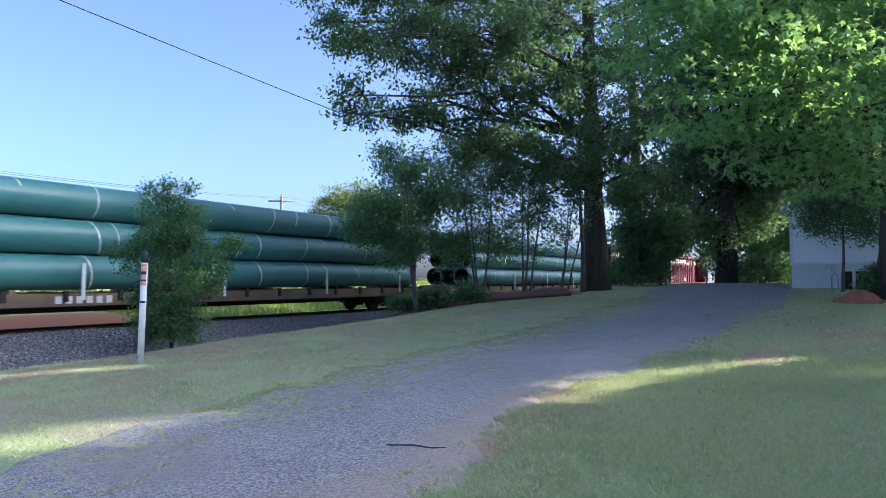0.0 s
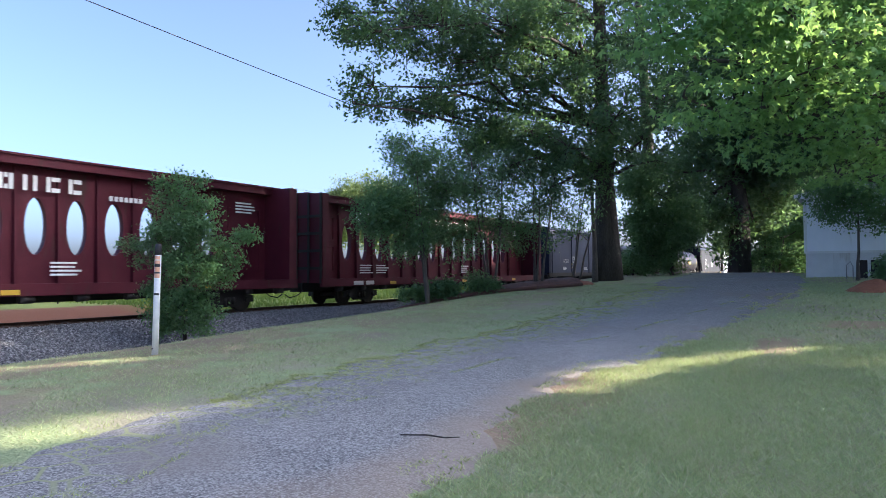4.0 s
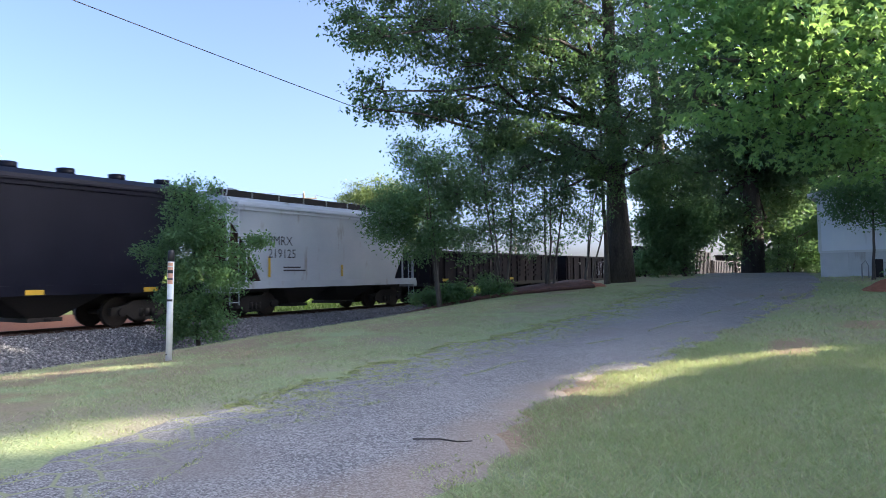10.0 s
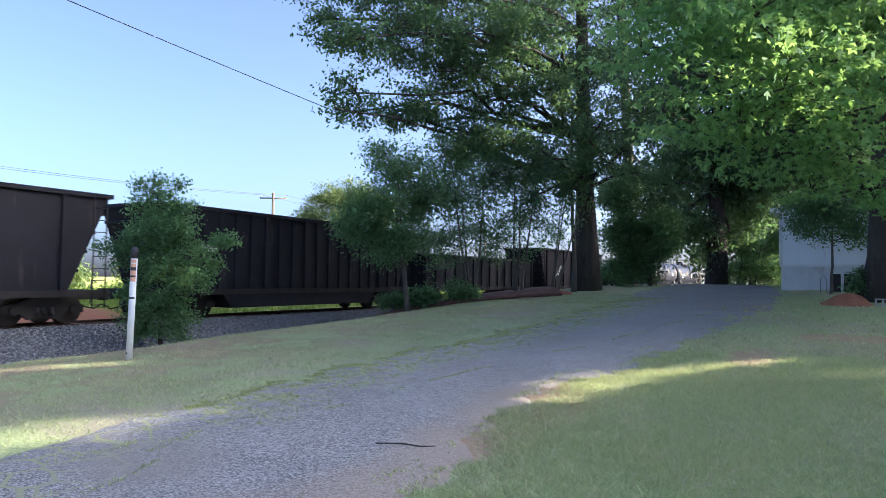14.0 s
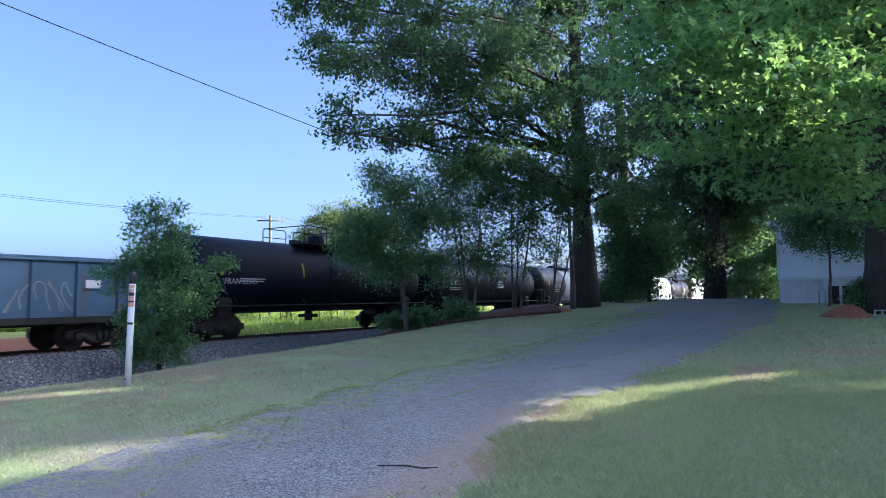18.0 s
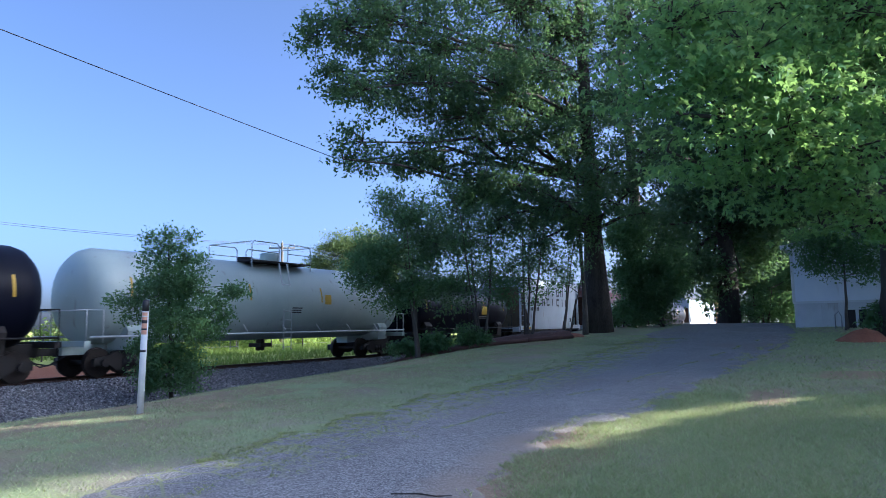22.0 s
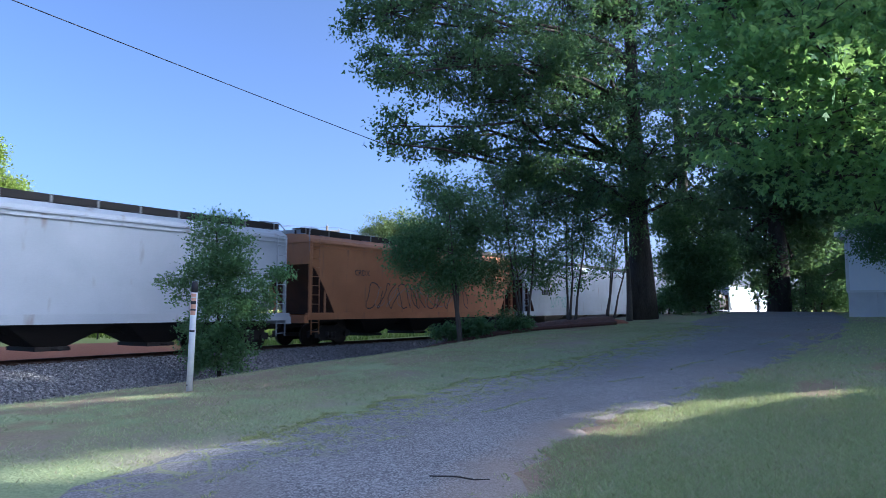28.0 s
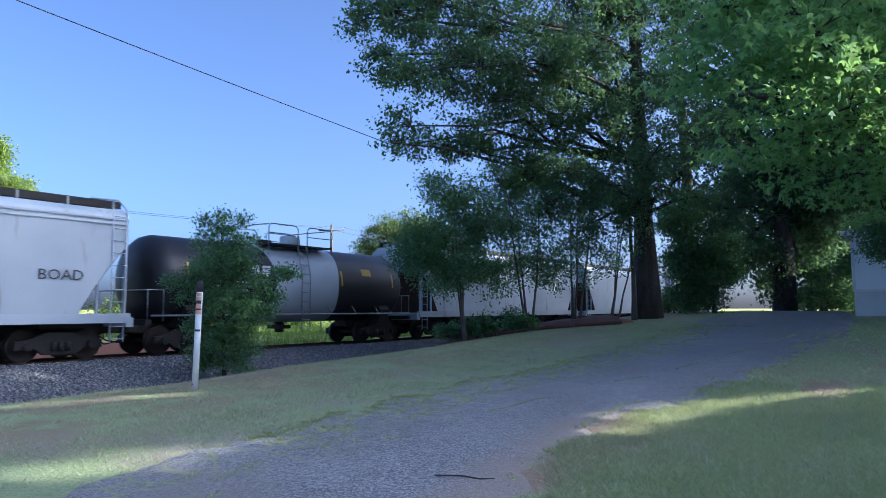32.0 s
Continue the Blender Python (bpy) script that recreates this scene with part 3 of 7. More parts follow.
def in_gap(p, more=0.0):
    """True for the points whose shadow would fall into one of the sunny strips of the lawn."""
    hit = np.zeros(len(p), dtype=bool)
    for (ax, ay), (bx, by), w, z in SUN_GAPS:
        k = (p[:, 2] - z) / SUN_DIR.z
        # along and across the sun's way, as the sun itself sees the strip
        ca, sa = SUN_DIR.x / math.cos(math.asin(SUN_DIR.z)), SUN_DIR.y / math.cos(math.asin(SUN_DIR.z))
        sx, sy = p[:, 0] - SUN_DIR.x * k - ax, p[:, 1] - SUN_DIR.y * k - ay
        sx, sy = (sx * ca + sy * sa) * SUN_DIR.z, sy * ca - sx * sa
        dx, dy = ((bx - ax) * ca + (by - ay) * sa) * SUN_DIR.z, (by - ay) * ca - (bx - ax) * sa
        t = np.clip((sx * dx + sy * dy) / (dx * dx + dy * dy), 0, 1)
        hit |= np.hypot(sx - t * dx, sy - t * dy) < 0.5 * w + 0.6 * more
    for x, y, z, w in SUN_BEAMS:
        d = p - np.array((x, y, z))
        k = d @ np.array(SUN_DIR)
        hit |= (k > 0.45) & (np.linalg.norm(d - k[:, None] * np.array(SUN_DIR), axis=1) < w + 0.5 * more)
    return hit


# ---- trees ----
LEAF = np.array([(0, 0, 0), (0.5, 0.28, 0.06), (1, 0, -0.05), (0.5, -0.28, 0.06)])
LOBED = np.array([(0, 0, 0), (0.55, 0.2, 0.03), (1, 0, -0.06), (0.55, -0.2, 0.03),
                  (0, 0, 0), (0.25, 0.42, 0.03), (0.55, 0.72, -0.04), (0.5, 0.22, 0.03),
                  (0, 0, 0), (0.5, -0.22, 0.03), (0.55, -0.72, -0.04), (0.25, -0.42, 0.03)])


def leaves(name, centres, per, spread, size, mat, shape=LEAF, flat=0.7, droop=0.35, gaps=True):
    c = np.repeat(np.asarray(centres), per, axis=0)
    n = len(c)
    p = c + rng.normal(0, 1, (n, 3)) * np.array([spread, spread, spread * flat])
    if gaps:
        p = p[~in_gap(p, 1.35 * size)]
        # field: also drop leaves that would shade the ground beyond the track
        if gaps == "field":
            p = p[p[:, 0] - (p[:, 2] - 0.1) / SUN_DIR.z * SUN_DIR.x > -30.5]
        n = len(p)
    s = size * (0.65 + 0.7 * rng.random(n))
    az = rng.random(n) * 6.283
    el = -droop + 0.55 * rng.normal(0, 1, n)
    ro = 0.7 * rng.normal(0, 1, n)
    d = np.stack([np.cos(az) * np.cos(el), np.sin(az) * np.cos(el), np.sin(el)], 1)
    h = np.stack([-np.sin(az), np.cos(az), np.zeros(n)], 1)
    u = np.cross(d, h)
    w = h * np.cos(ro)[:, None] + u * np.sin(ro)[:, None]
    q = np.cross(d, w)
    v = p[:, None] + s[:, None, None] * (shape[None, :, :1] * d[:, None] + shape[None, :, 1:2] * w[:, None] + shape[None, :, 2:] * q[:, None])
    k = len(shape)
    return quads(name, v.reshape(-1, 3), mat, k, [[i, i + 1, i + 2, i + 3] for i in range(0, k, 4)])


def clumps(blobs, density):
    out, owner = [], []
    for i, (x, y, z, r) in enumerate(blobs):
        m = max(3, int(density * r ** 2.2))
        d = rng.normal(0, 1, (m, 3))
        d /= np.linalg.norm(d, axis=1)[:, None]
        rad = r * rng.random(m) ** 0.45 * np.where(rng.random(m) < 0.14, 1.3, 1.0)
        out.append(np.array((x, y, z)) + d * rad[:, None] * np.array((1, 1, 0.82)))
        owner += [i] * m
    return np.concatenate(out), owner


def bent(a, b, sag, steps=5, wob=0.08):
    a, b = Vector(a), Vector(b)
    ln = (b - a).length
    pts = []
    for i in range(steps + 1):
        t = i / steps
        p = a.lerp(b, t) + Vector((0, 0, sag * ln * math.sin(math.pi * t)))
        if 0 < i < steps:
            p += Vector((random.uniform(-1, 1), random.uniform(-1, 1), random.uniform(-0.5, 0.5))) * wob * ln / steps
        pts.append(p)
    return pts


def tree(name, label, base, top, r0, blobs, density, per, spread, size, mat, bark=M_BARK, shape=LEAF, twigs=0.5, category="tree", group="", stems=1, gaps=True, droop=0.35, flat=0.7):
    ob = thing(name, *base, label, category, group)
    o = Vector(base)
    trunk = Shape()
    tops = []
    for s in range(stems):
        off = Vector((random.uniform(-1, 1), random.uniform(-1, 1), 0)) * (0.25 if stems > 1 else 0)
        pts = bent(off * 0.5 - Vector((0, 0, 0.25)), Vector(top) - o + off * 3, 0.0, 7, 0.05)
        rad = [r0 * (1.45 if i == 0 else 1.08 if i == 1 else 1 - 0.09 * i) for i in range(len(pts))]
        trunk.tube(pts, rad, 12)
        tops.append(pts)
    part("trunk", trunk, bark, ob)
    cs, owner = clumps(blobs, density)
    rel = [Vector(b[:3]) - o for b in blobs]
    own = {}
    for c, i in zip(cs, owner):
        own.setdefault(i, []).append(Vector(c) - o)
    for i, q in enumerate(rel):
        limb = Shape()
        pts = tops[i % stems]
        start = min(pts[2:], key=lambda p: (p - q).length + max(0.0, p.z - q.z) * 1.5)
        rr = r0 * (0.22 if stems == 1 else 0.5)
        way = bent(start, q, 0.06, 5, 0.3)
        if gaps and in_gap(np.array([tuple(o + a.lerp(b, k / 4)) for a, b in zip(way, way[1:]) for k in range(4)]), rr + 0.05).any():
            continue
        limb.tube(way, [rr * (1 - 0.14 * k) for k in range(6)], 6, False)
        for c in own[i]:
            if random.random() < twigs and not (gaps and in_gap(np.array([tuple(o + q.lerp(c, k / 6)) for k in range(7)]), 0.25).any()):
                limb.tube(bent(q, c, 0.05, 3, 0.3), [rr * 0.3, rr * 0.22, rr * 0.14, rr * 0.06], 4, False)
        part("limb", limb, bark, ob)
    me = leaves("crown", cs - np.array(base), per, spread, size, mat, shape, flat, gaps=False, droop=droop) if not gaps else None
    if gaps:
        me = leaves("crown", cs, per, spread, size, mat, shape, flat, droop=droop, gaps=gaps)
        co = np.empty(len(me.vertices) * 3, dtype=np.float32)
        me.vertices.foreach_get("co", co)
        me.vertices.foreach_set("co", (co.reshape(-1, 3) - np.array(base, dtype=np.float32)).reshape(-1))
    crown = part("crown", me, None, ob)
    crown["kind"] = "stuff"
    return ob

tree("oak_tree", "tall old oak with a thick trunk and dark spreading crown",
     (-9.33, 28.23, ground_z(-9.33, 28.23) - 0.02), (-9.7, 28.4, 16.6), 0.460,
     ((-7.6, 27.5, 6.8, 0.90), (-7.1, 27.5, 7.6, 1.00), (-7.4, 28.7, 6.1, 0.80), (-9.0, 25.2, 5.1, 0.80), (-10.0, 23.8, 4.7, 0.60), (-15.2, 20.2, 7.7, 0.70), (-14.2, 21.0, 7.5, 0.90), (-13.3, 22.2, 7.4, 1.00), (-12.2, 23.4, 7.1, 1.00), (-10.7, 23.7, 6.7, 1.00), (-9.3, 23.9, 6.1, 1.00), (-13.1, 23.2, 6.3, 0.80), (-11.1, 23.2, 5.6, 0.70), (-7.7, 25.5, 6.1, 1.00), (-7.6, 24.2, 7.1, 1.00), (-7.0, 25.0, 8.9, 1.20), (-11.1, 22.9, 10.6, 1.40), (-9.5, 23.5, 10.9, 1.40), (-12.1, 22.3, 9.3, 1.20), (-10.5, 23.7, 9.2, 1.20), (-12.8, 20.9, 10.3, 1.20), (-9.2, 24.4, 8.8, 1.10), (-14.2, 18.8, 9.8, 0.90), (-15.4, 19.5, 10.5, 1.20), (-16.2, 19.0, 10.9, 0.80), (-16.4, 18.8, 12.3, 1.10), (-15.5, 19.3, 12.5, 1.60), (-14.5, 19.0, 8.0, 1.00), (-14.8, 18.3, 7.3, 0.55), (-14.6, 21.1, 10.8, 1.90), (-14.7, 20.9, 13.4, 2.20), (-13.3, 23.1, 9.9, 1.90), (-13.4, 22.9, 12.5, 2.20), (-13.7, 23.7, 15.9, 2.60), (-11.4, 24.3, 8.6, 1.60), (-11.8, 25.1, 11.5, 2.20), (-11.6, 26.2, 15.2, 2.80), (-10.2, 27.2, 10.2, 2.00), (-10.3, 28.1, 14.2, 2.50), (-8.7, 29.2, 11.3, 2.20), (-8.2, 30.5, 15.1, 2.60), (-7.5, 30.1, 8.8, 1.70), (-10.7, 25.9, 7.0, 1.50), (-12.0, 23.4, 7.3, 1.30), (-13.7, 21.2, 8.0, 1.10), (-9.1, 28.1, 7.2, 1.40)),
     19, 46, 0.2, 0.15, M_OAK)
# second oak, added so its high crown above the view blocks the sun
tree("oak_tree", "tall old oak with a thick trunk and dark spreading crown",
     (-11.85, 44.20, ground_z(-11.85, 44.20) - 0.02), (-12.1, 42.5, 30.8), 0.400,
     ((-18.1, 36.9, 25.0, 3.00), (-16.4, 40.0, 29.4, 3.40), (-12.7, 42.2, 30.1, 3.60), (-9.7, 44.1, 27.2, 3.40), (-12.8, 42.4, 24.4, 3.00), (-9.2, 44.7, 21.5, 2.80), (-10.3, 44.5, 12.9, 2.00), (-9.6, 45.2, 7.6, 1.80)),
     6, 80, 0.5, 0.26, M_OAK, gaps="field")
tree("small_tree", "young dark green tree with thin stems beside the driveway",
     (-13.57, 21.10, ground_z(-13.57, 21.10) - 0.02), (-13.6, 20.8, 5.0), 0.050,
     ((-15.1, 20.1, 3.4, 0.80), (-15.2, 19.9, 4.0, 0.60), (-14.4, 20.4, 4.2, 1.10), (-13.8, 20.7, 5.4, 1.00), (-14.3, 20.4, 6.1, 0.60), (-13.5, 21.0, 3.2, 1.00), (-13.2, 21.7, 4.6, 1.20), (-14.2, 20.6, 2.8, 0.80)),
     50, 80, 0.26, 0.11, M_SHRUB, M_PALEBARK, stems=3, category="small tree", group="young trees in the bed")
tree("small_tree", "young dark green tree with thin stems beside the driveway",
     (-12.14, 23.10, ground_z(-12.14, 23.10) - 0.02), (-12.4, 22.7, 5.8), 0.050,
     ((-13.0, 22.5, 3.0, 1.00), (-12.4, 22.8, 4.7, 1.30), (-11.7, 23.2, 3.4, 1.00), (-12.9, 22.4, 6.2, 1.00), (-11.5, 23.8, 5.2, 1.10), (-12.2, 23.3, 6.5, 1.00)),
     34, 64, 0.24, 0.11, M_SHRUB, M_PALEBARK, stems=3, category="small tree", group="young trees in the bed")
tree("small_tree", "young dark green tree with thin stems beside the driveway",
     (-11.06, 24.90, ground_z(-11.06, 24.90) - 0.02), (-10.8, 24.8, 5.5), 0.050,
     ((-11.6, 24.5, 2.9, 0.80), (-11.0, 24.8, 4.2, 1.10), (-10.4, 25.1, 5.5, 1.20), (-11.5, 24.4, 6.1, 1.10), (-10.0, 25.4, 3.7, 0.70), (-10.6, 25.1, 2.9, 0.50)),
     31, 62, 0.24, 0.11, M_SHRUB, M_PALEBARK, stems=3, category="small tree", group="young trees in the bed")
tree("small_tree", "young dark green tree with thin stems beside the driveway",
     (-10.07, 26.07, ground_z(-10.07, 26.07) - 0.02), (-9.8, 26.6, 5.4), 0.040,
     ((-9.9, 26.1, 3.1, 0.50), (-9.6, 26.7, 4.5, 0.80), (-10.0, 26.4, 6.1, 1.10), (-9.4, 27.4, 6.2, 0.90)),
     27, 60, 0.24, 0.11, M_SHRUB, M_PALEBARK, stems=3, category="small tree", group="young trees in the bed")
tree("shade_tree", "big dark shade tree standing past the driveway crest",
     (-5.79, 38.47, ground_z(-5.79, 38.47) - 0.02), (-5.5, 37.7, 19.1), 0.420,
     ((-8.6, 34.2, 6.2, 1.70), (-7.0, 37.4, 7.4, 2.20), (-5.5, 39.6, 6.6, 1.90), (-7.7, 36.1, 4.3, 1.40), (-5.5, 38.3, 8.8, 2.20), (-3.3, 39.7, 7.4, 2.00), (-4.3, 41.5, 5.2, 1.50), (-2.7, 39.9, 10.3, 2.40), (-7.7, 36.8, 10.9, 2.40), (-5.1, 38.2, 13.2, 2.80), (-2.1, 40.0, 14.4, 2.80), (-0.7, 41.1, 7.9, 2.20), (1.4, 42.2, 11.7, 3.00), (-6.3, 37.3, 17.3, 3.00), (-3.1, 40.3, 19.5, 3.20), (0.5, 42.6, 16.5, 3.20), (-7.5, 41.9, 5.2, 1.60), (-7.4, 44.4, 3.5, 1.00), (-7.3, 36.3, 4.5, 1.00), (-6.6, 37.8, 4.4, 1.00), (-6.1, 38.2, 3.4, 0.80), (-6.3, 38.1, 2.2, 0.45), (-5.3, 39.9, 3.6, 1.10), (-4.9, 41.3, 2.4, 0.70), (-5.4, 39.8, 2.1, 0.40)),
     13, 76, 0.38, 0.22, M_OAK)
# added to block the sun; the maple hides most of it
tree("shade_tree", "tall dark tree added behind the house to block the sun",
     (-0.50, 55.58, ground_z(-0.50, 55.58) - 0.02), (-0.3, 54.5, 24.9), 0.450,
     ((-2.2, 53.8, 17.1, 3.00), (0.6, 55.3, 18.6, 3.40), (-1.7, 53.7, 23.3, 3.60), (2.0, 55.9, 24.1, 3.60), (-4.1, 52.4, 21.0, 3.20), (0.1, 54.5, 28.8, 4.00), (4.0, 57.2, 21.0, 4.00), (-4.0, 53.0, 12.4, 2.60), (-5.7, 51.2, 25.6, 3.20)),
     8, 90, 0.55, 0.3, M_OAK)
tree("small_tree", "slim dark tree at the edge of the driveway crest",
     (-7.77, 32.65, ground_z(-7.77, 32.65) - 0.02), (-7.7, 32.5, 4.6), 0.090,
     ((-7.9, 32.5, 3.1, 0.80), (-7.4, 32.7, 4.1, 1.10), (-8.6, 32.0, 4.4, 0.90), (-9.0, 31.7, 5.7, 1.00), (-7.1, 33.0, 3.1, 0.60), (-8.2, 32.4, 2.3, 0.60), (-8.5, 32.1, 3.1, 0.70), (-8.8, 32.0, 2.0, 0.50), (-9.3, 31.7, 2.3, 0.45), (-7.8, 32.6, 2.0, 0.50), (-9.1, 31.7, 3.6, 0.80)),
     48, 85, 0.27, 0.15, M_SHRUB, category="small tree")
tree("maple_tree", "large maple whose leafy boughs hang over the lawn",
     (0.88, 24.97, ground_z(0.88, 24.97) - 0.02), (1.3, 21.2, 11.8), 0.400,
     ((-3.0, 12.0, 5.6, 0.80), (-2.1, 12.5, 5.9, 1.10), (-1.3, 13.0, 6.2, 1.20), (-0.5, 14.0, 6.0, 1.30), (0.4, 15.2, 6.0, 1.40), (-2.9, 13.2, 4.8, 0.50), (-2.4, 14.1, 4.5, 0.70), (-1.6, 14.0, 5.0, 1.00), (-0.8, 14.5, 5.0, 1.10), (0.1, 15.0, 4.8, 1.20), (-2.0, 14.9, 4.2, 0.60), (-1.1, 15.5, 4.2, 0.80), (-0.1, 16.1, 4.1, 0.90), (0.6, 17.7, 3.6, 0.80), (-0.6, 17.0, 3.6, 0.50), (-2.5, 12.2, 6.8, 1.30), (-0.9, 14.3, 7.7, 1.80), (0.5, 16.2, 7.9, 2.00), (1.8, 18.3, 6.4, 1.80), (1.8, 18.4, 4.0, 1.40)),
     19, 30, 0.3, 0.13, M_MAPLE, shape=LOBED, droop=0.6, flat=0.3)
tree("young_tree", "slender young tree in front of the house wall",
     (-0.42, 27.69, ground_z(-0.42, 27.69) - 0.02), (-0.3, 27.6, 3.9), 0.060,
     ((-1.6, 27.4, 4.2, 0.40), (-1.1, 27.3, 3.7, 0.42), (-0.4, 27.5, 4.2, 0.50), (0.1, 27.3, 3.6, 0.50), (0.7, 27.7, 4.0, 0.45), (-0.7, 27.4, 3.3, 0.35), (0.4, 27.6, 3.1, 0.35), (-0.9, 27.6, 4.5, 0.50), (-1.1, 27.2, 3.5, 0.55), (-0.2, 27.7, 3.8, 0.75), (0.4, 28.1, 3.3, 0.50), (-0.6, 28.0, 4.4, 0.60), (0.3, 28.0, 4.5, 0.60), (-1.2, 27.1, 4.3, 0.50)),
     44, 60, 0.22, 0.11, M_SHRUB, M_PALEBARK, category="small tree")
tree("yellow_green_tree", "sunlit yellow green trees behind the yard",
     (-6.72, 56.54, ground_z(-6.72, 56.54) - 0.02), (-6.2, 56.5, 8.7), 0.220,
     ((-6.3, 56.6, 4.8, 1.60), (-4.8, 57.5, 5.7, 2.00), (-4.5, 57.8, 3.6, 1.50), (-3.5, 60.5, 7.6, 2.40), (-8.0, 57.9, 6.3, 2.00), (-5.7, 59.1, 8.5, 2.40), (-3.1, 60.9, 4.1, 1.80)),
     16, 80, 0.4, 0.24, M_FARLEAF, stems=2)
tree("hedge_shrub", "dark overgrown shrubs along the back of the yard",
     (-5.31, 50.40, ground_z(-5.31, 50.40) - 0.02), (-5.3, 50.3, 3.7), 0.080,
     ((-6.6, 49.6, 2.2, 0.80), (-5.9, 50.0, 2.6, 0.90), (-5.3, 50.4, 2.2, 0.90), (-4.6, 50.7, 2.6, 1.00), (-4.0, 51.1, 2.2, 0.90), (-3.4, 51.5, 2.8, 1.10), (-6.9, 49.4, 1.9, 0.50), (-5.5, 51.3, 3.8, 0.90), (-3.9, 52.3, 4.2, 1.10)),
     26, 80, 0.3, 0.16, M_SHRUB, stems=3, category="shrub")
tree("hedge_shrub", "dark low shrub under the big oak",
     (-9.99, 33.66, ground_z(-9.99, 33.66) - 0.02), (-10.0, 33.6, 2.3), 0.050,
     ((-10.2, 33.5, 1.9, 0.40), (-9.7, 33.8, 2.1, 0.45), (-9.4, 34.0, 1.8, 0.40), (-10.5, 33.4, 1.7, 0.35)),
     90, 80, 0.2, 0.11, M_SHRUB, stems=3, category="shrub")
tree("trackside_tree", "bushy young tree growing beside the ballast",
     (-16.62, 13.05, ground_z(-16.62, 13.05) - 0.02), (-16.5, 12.7, 3.8), 0.055,
     ((-16.4, 12.7, 4.0, 0.35), (-16.9, 12.4, 4.1, 0.16), (-16.5, 12.7, 4.3, 0.18), (-15.8, 12.9, 4.1, 0.16), (-14.8, 13.5, 2.6, 0.16), (-16.8, 12.5, 3.7, 0.30), (-15.9, 12.9, 3.6, 0.40), (-16.6, 12.6, 3.0, 0.65), (-15.9, 13.0, 2.9, 0.70), (-15.2, 13.3, 2.1, 0.45), (-17.2, 12.3, 2.5, 0.40), (-16.5, 12.8, 2.0, 0.80), (-15.7, 13.1, 1.6, 0.60), (-14.9, 13.4, 2.5, 0.22), (-16.3, 12.7, 0.8, 0.70), (-17.0, 12.4, 1.2, 0.45), (-15.9, 13.0, 0.4, 0.50), (-16.9, 12.5, 0.4, 0.45), (-17.5, 12.2, 2.0, 0.25), (-16.4, 12.7, 0.0, 0.32), (-16.8, 12.5, 0.0, 0.26), (-15.9, 13.0, -0.0, 0.28), (-14.6, 13.6, 2.7, 0.14), (-17.8, 12.0, 2.4, 0.16)),
     78, 80, 0.15, 0.09, M_SHRUB, category="small tree")
tree("far_tree", "broad leafy tree standing in the sunny field",
     (-58.18, 72.49, ground_z(-58.18, 72.49) - 0.02), (-58.3, 72.0, 11.8), 0.500,
     ((-58.6, 71.8, 11.1, 3.00), (-60.9, 70.5, 9.2, 2.20), (-56.0, 73.3, 12.2, 3.00), (-56.2, 71.1, 8.0, 3.00), (-53.5, 74.9, 10.3, 3.40), (-60.3, 71.0, 6.6, 2.60), (-54.9, 74.3, 6.6, 3.00)),
     8, 70, 0.5, 0.28, M_FARLEAF, gaps=False)
tree("field_tree", "sunlit yellow green tree beyond the track",
     (-63.06, 27.9, ground_z(-63.06, 27.9) - 0.02), (-62.4, 27.5, 10.4), 0.350,
     ((-61.6, 24.6, 14.4, 1.40), (-62.2, 24.0, 12.8, 2.00), (-62.5, 22.6, 15.2, 1.80), (-61.8, 28.0, 10.0, 1.20), (-62.8, 26.8, 11.4, 1.60), (-62.5, 27.4, 8.1, 2.00), (-64.5, 26.2, 9.5, 2.40), (-64.2, 26.6, 6.2, 2.40)),
     14, 80, 0.45, 0.28, M_FIELDGRASS, gaps=False)
tree("far_tree", "pale distant tree low over the field",
     (-116.41, 105.53, ground_z(-116.41, 105.53) - 0.02), (-116.2, 105.2, 8.5), 0.400,
     ((-116.7, 104.9, 10.3, 3.00), (-113.6, 106.8, 9.5, 2.40), (-119.4, 103.4, 8.5, 2.40), (-115.2, 105.9, 6.7, 3.40)),
     9, 60, 0.8, 0.5, M_FARLEAF, gaps=False)
# unseen tall trees added east of the lawn so their long shade covers it
for k in range(7):
    x, y, h = 38.0 + 3.0 * (k % 2), (4.0, 12.5, 20.5, 27.5, 39.0, 47.0, 55.5)[k], (17.0, 19.0, 22.0, 22.0, 35.0, 36.0, 34.0)[k]
    r = random.Random(22 + k)
    tree("shade_tree", "tall dark tree added out of view to shade the lawn", (x, y, ground_z(x, y) - 0.02), (x, y, 15.5 if k == 3 else h), 0.4,
         [(x + r.uniform(-4.5, 4.5), y + r.uniform(-4.5, 4.5), 2.5 + (h - 2.5) * (i + 0.5) / 22, r.uniform(2.4, 3.4)) for i in range(22)],
         5, 210 if k in (3, 4) else 60, 0.85, 0.5 if k in (3, 4) else 1.0, M_OAK, group="eastern wood", twigs=0.1)
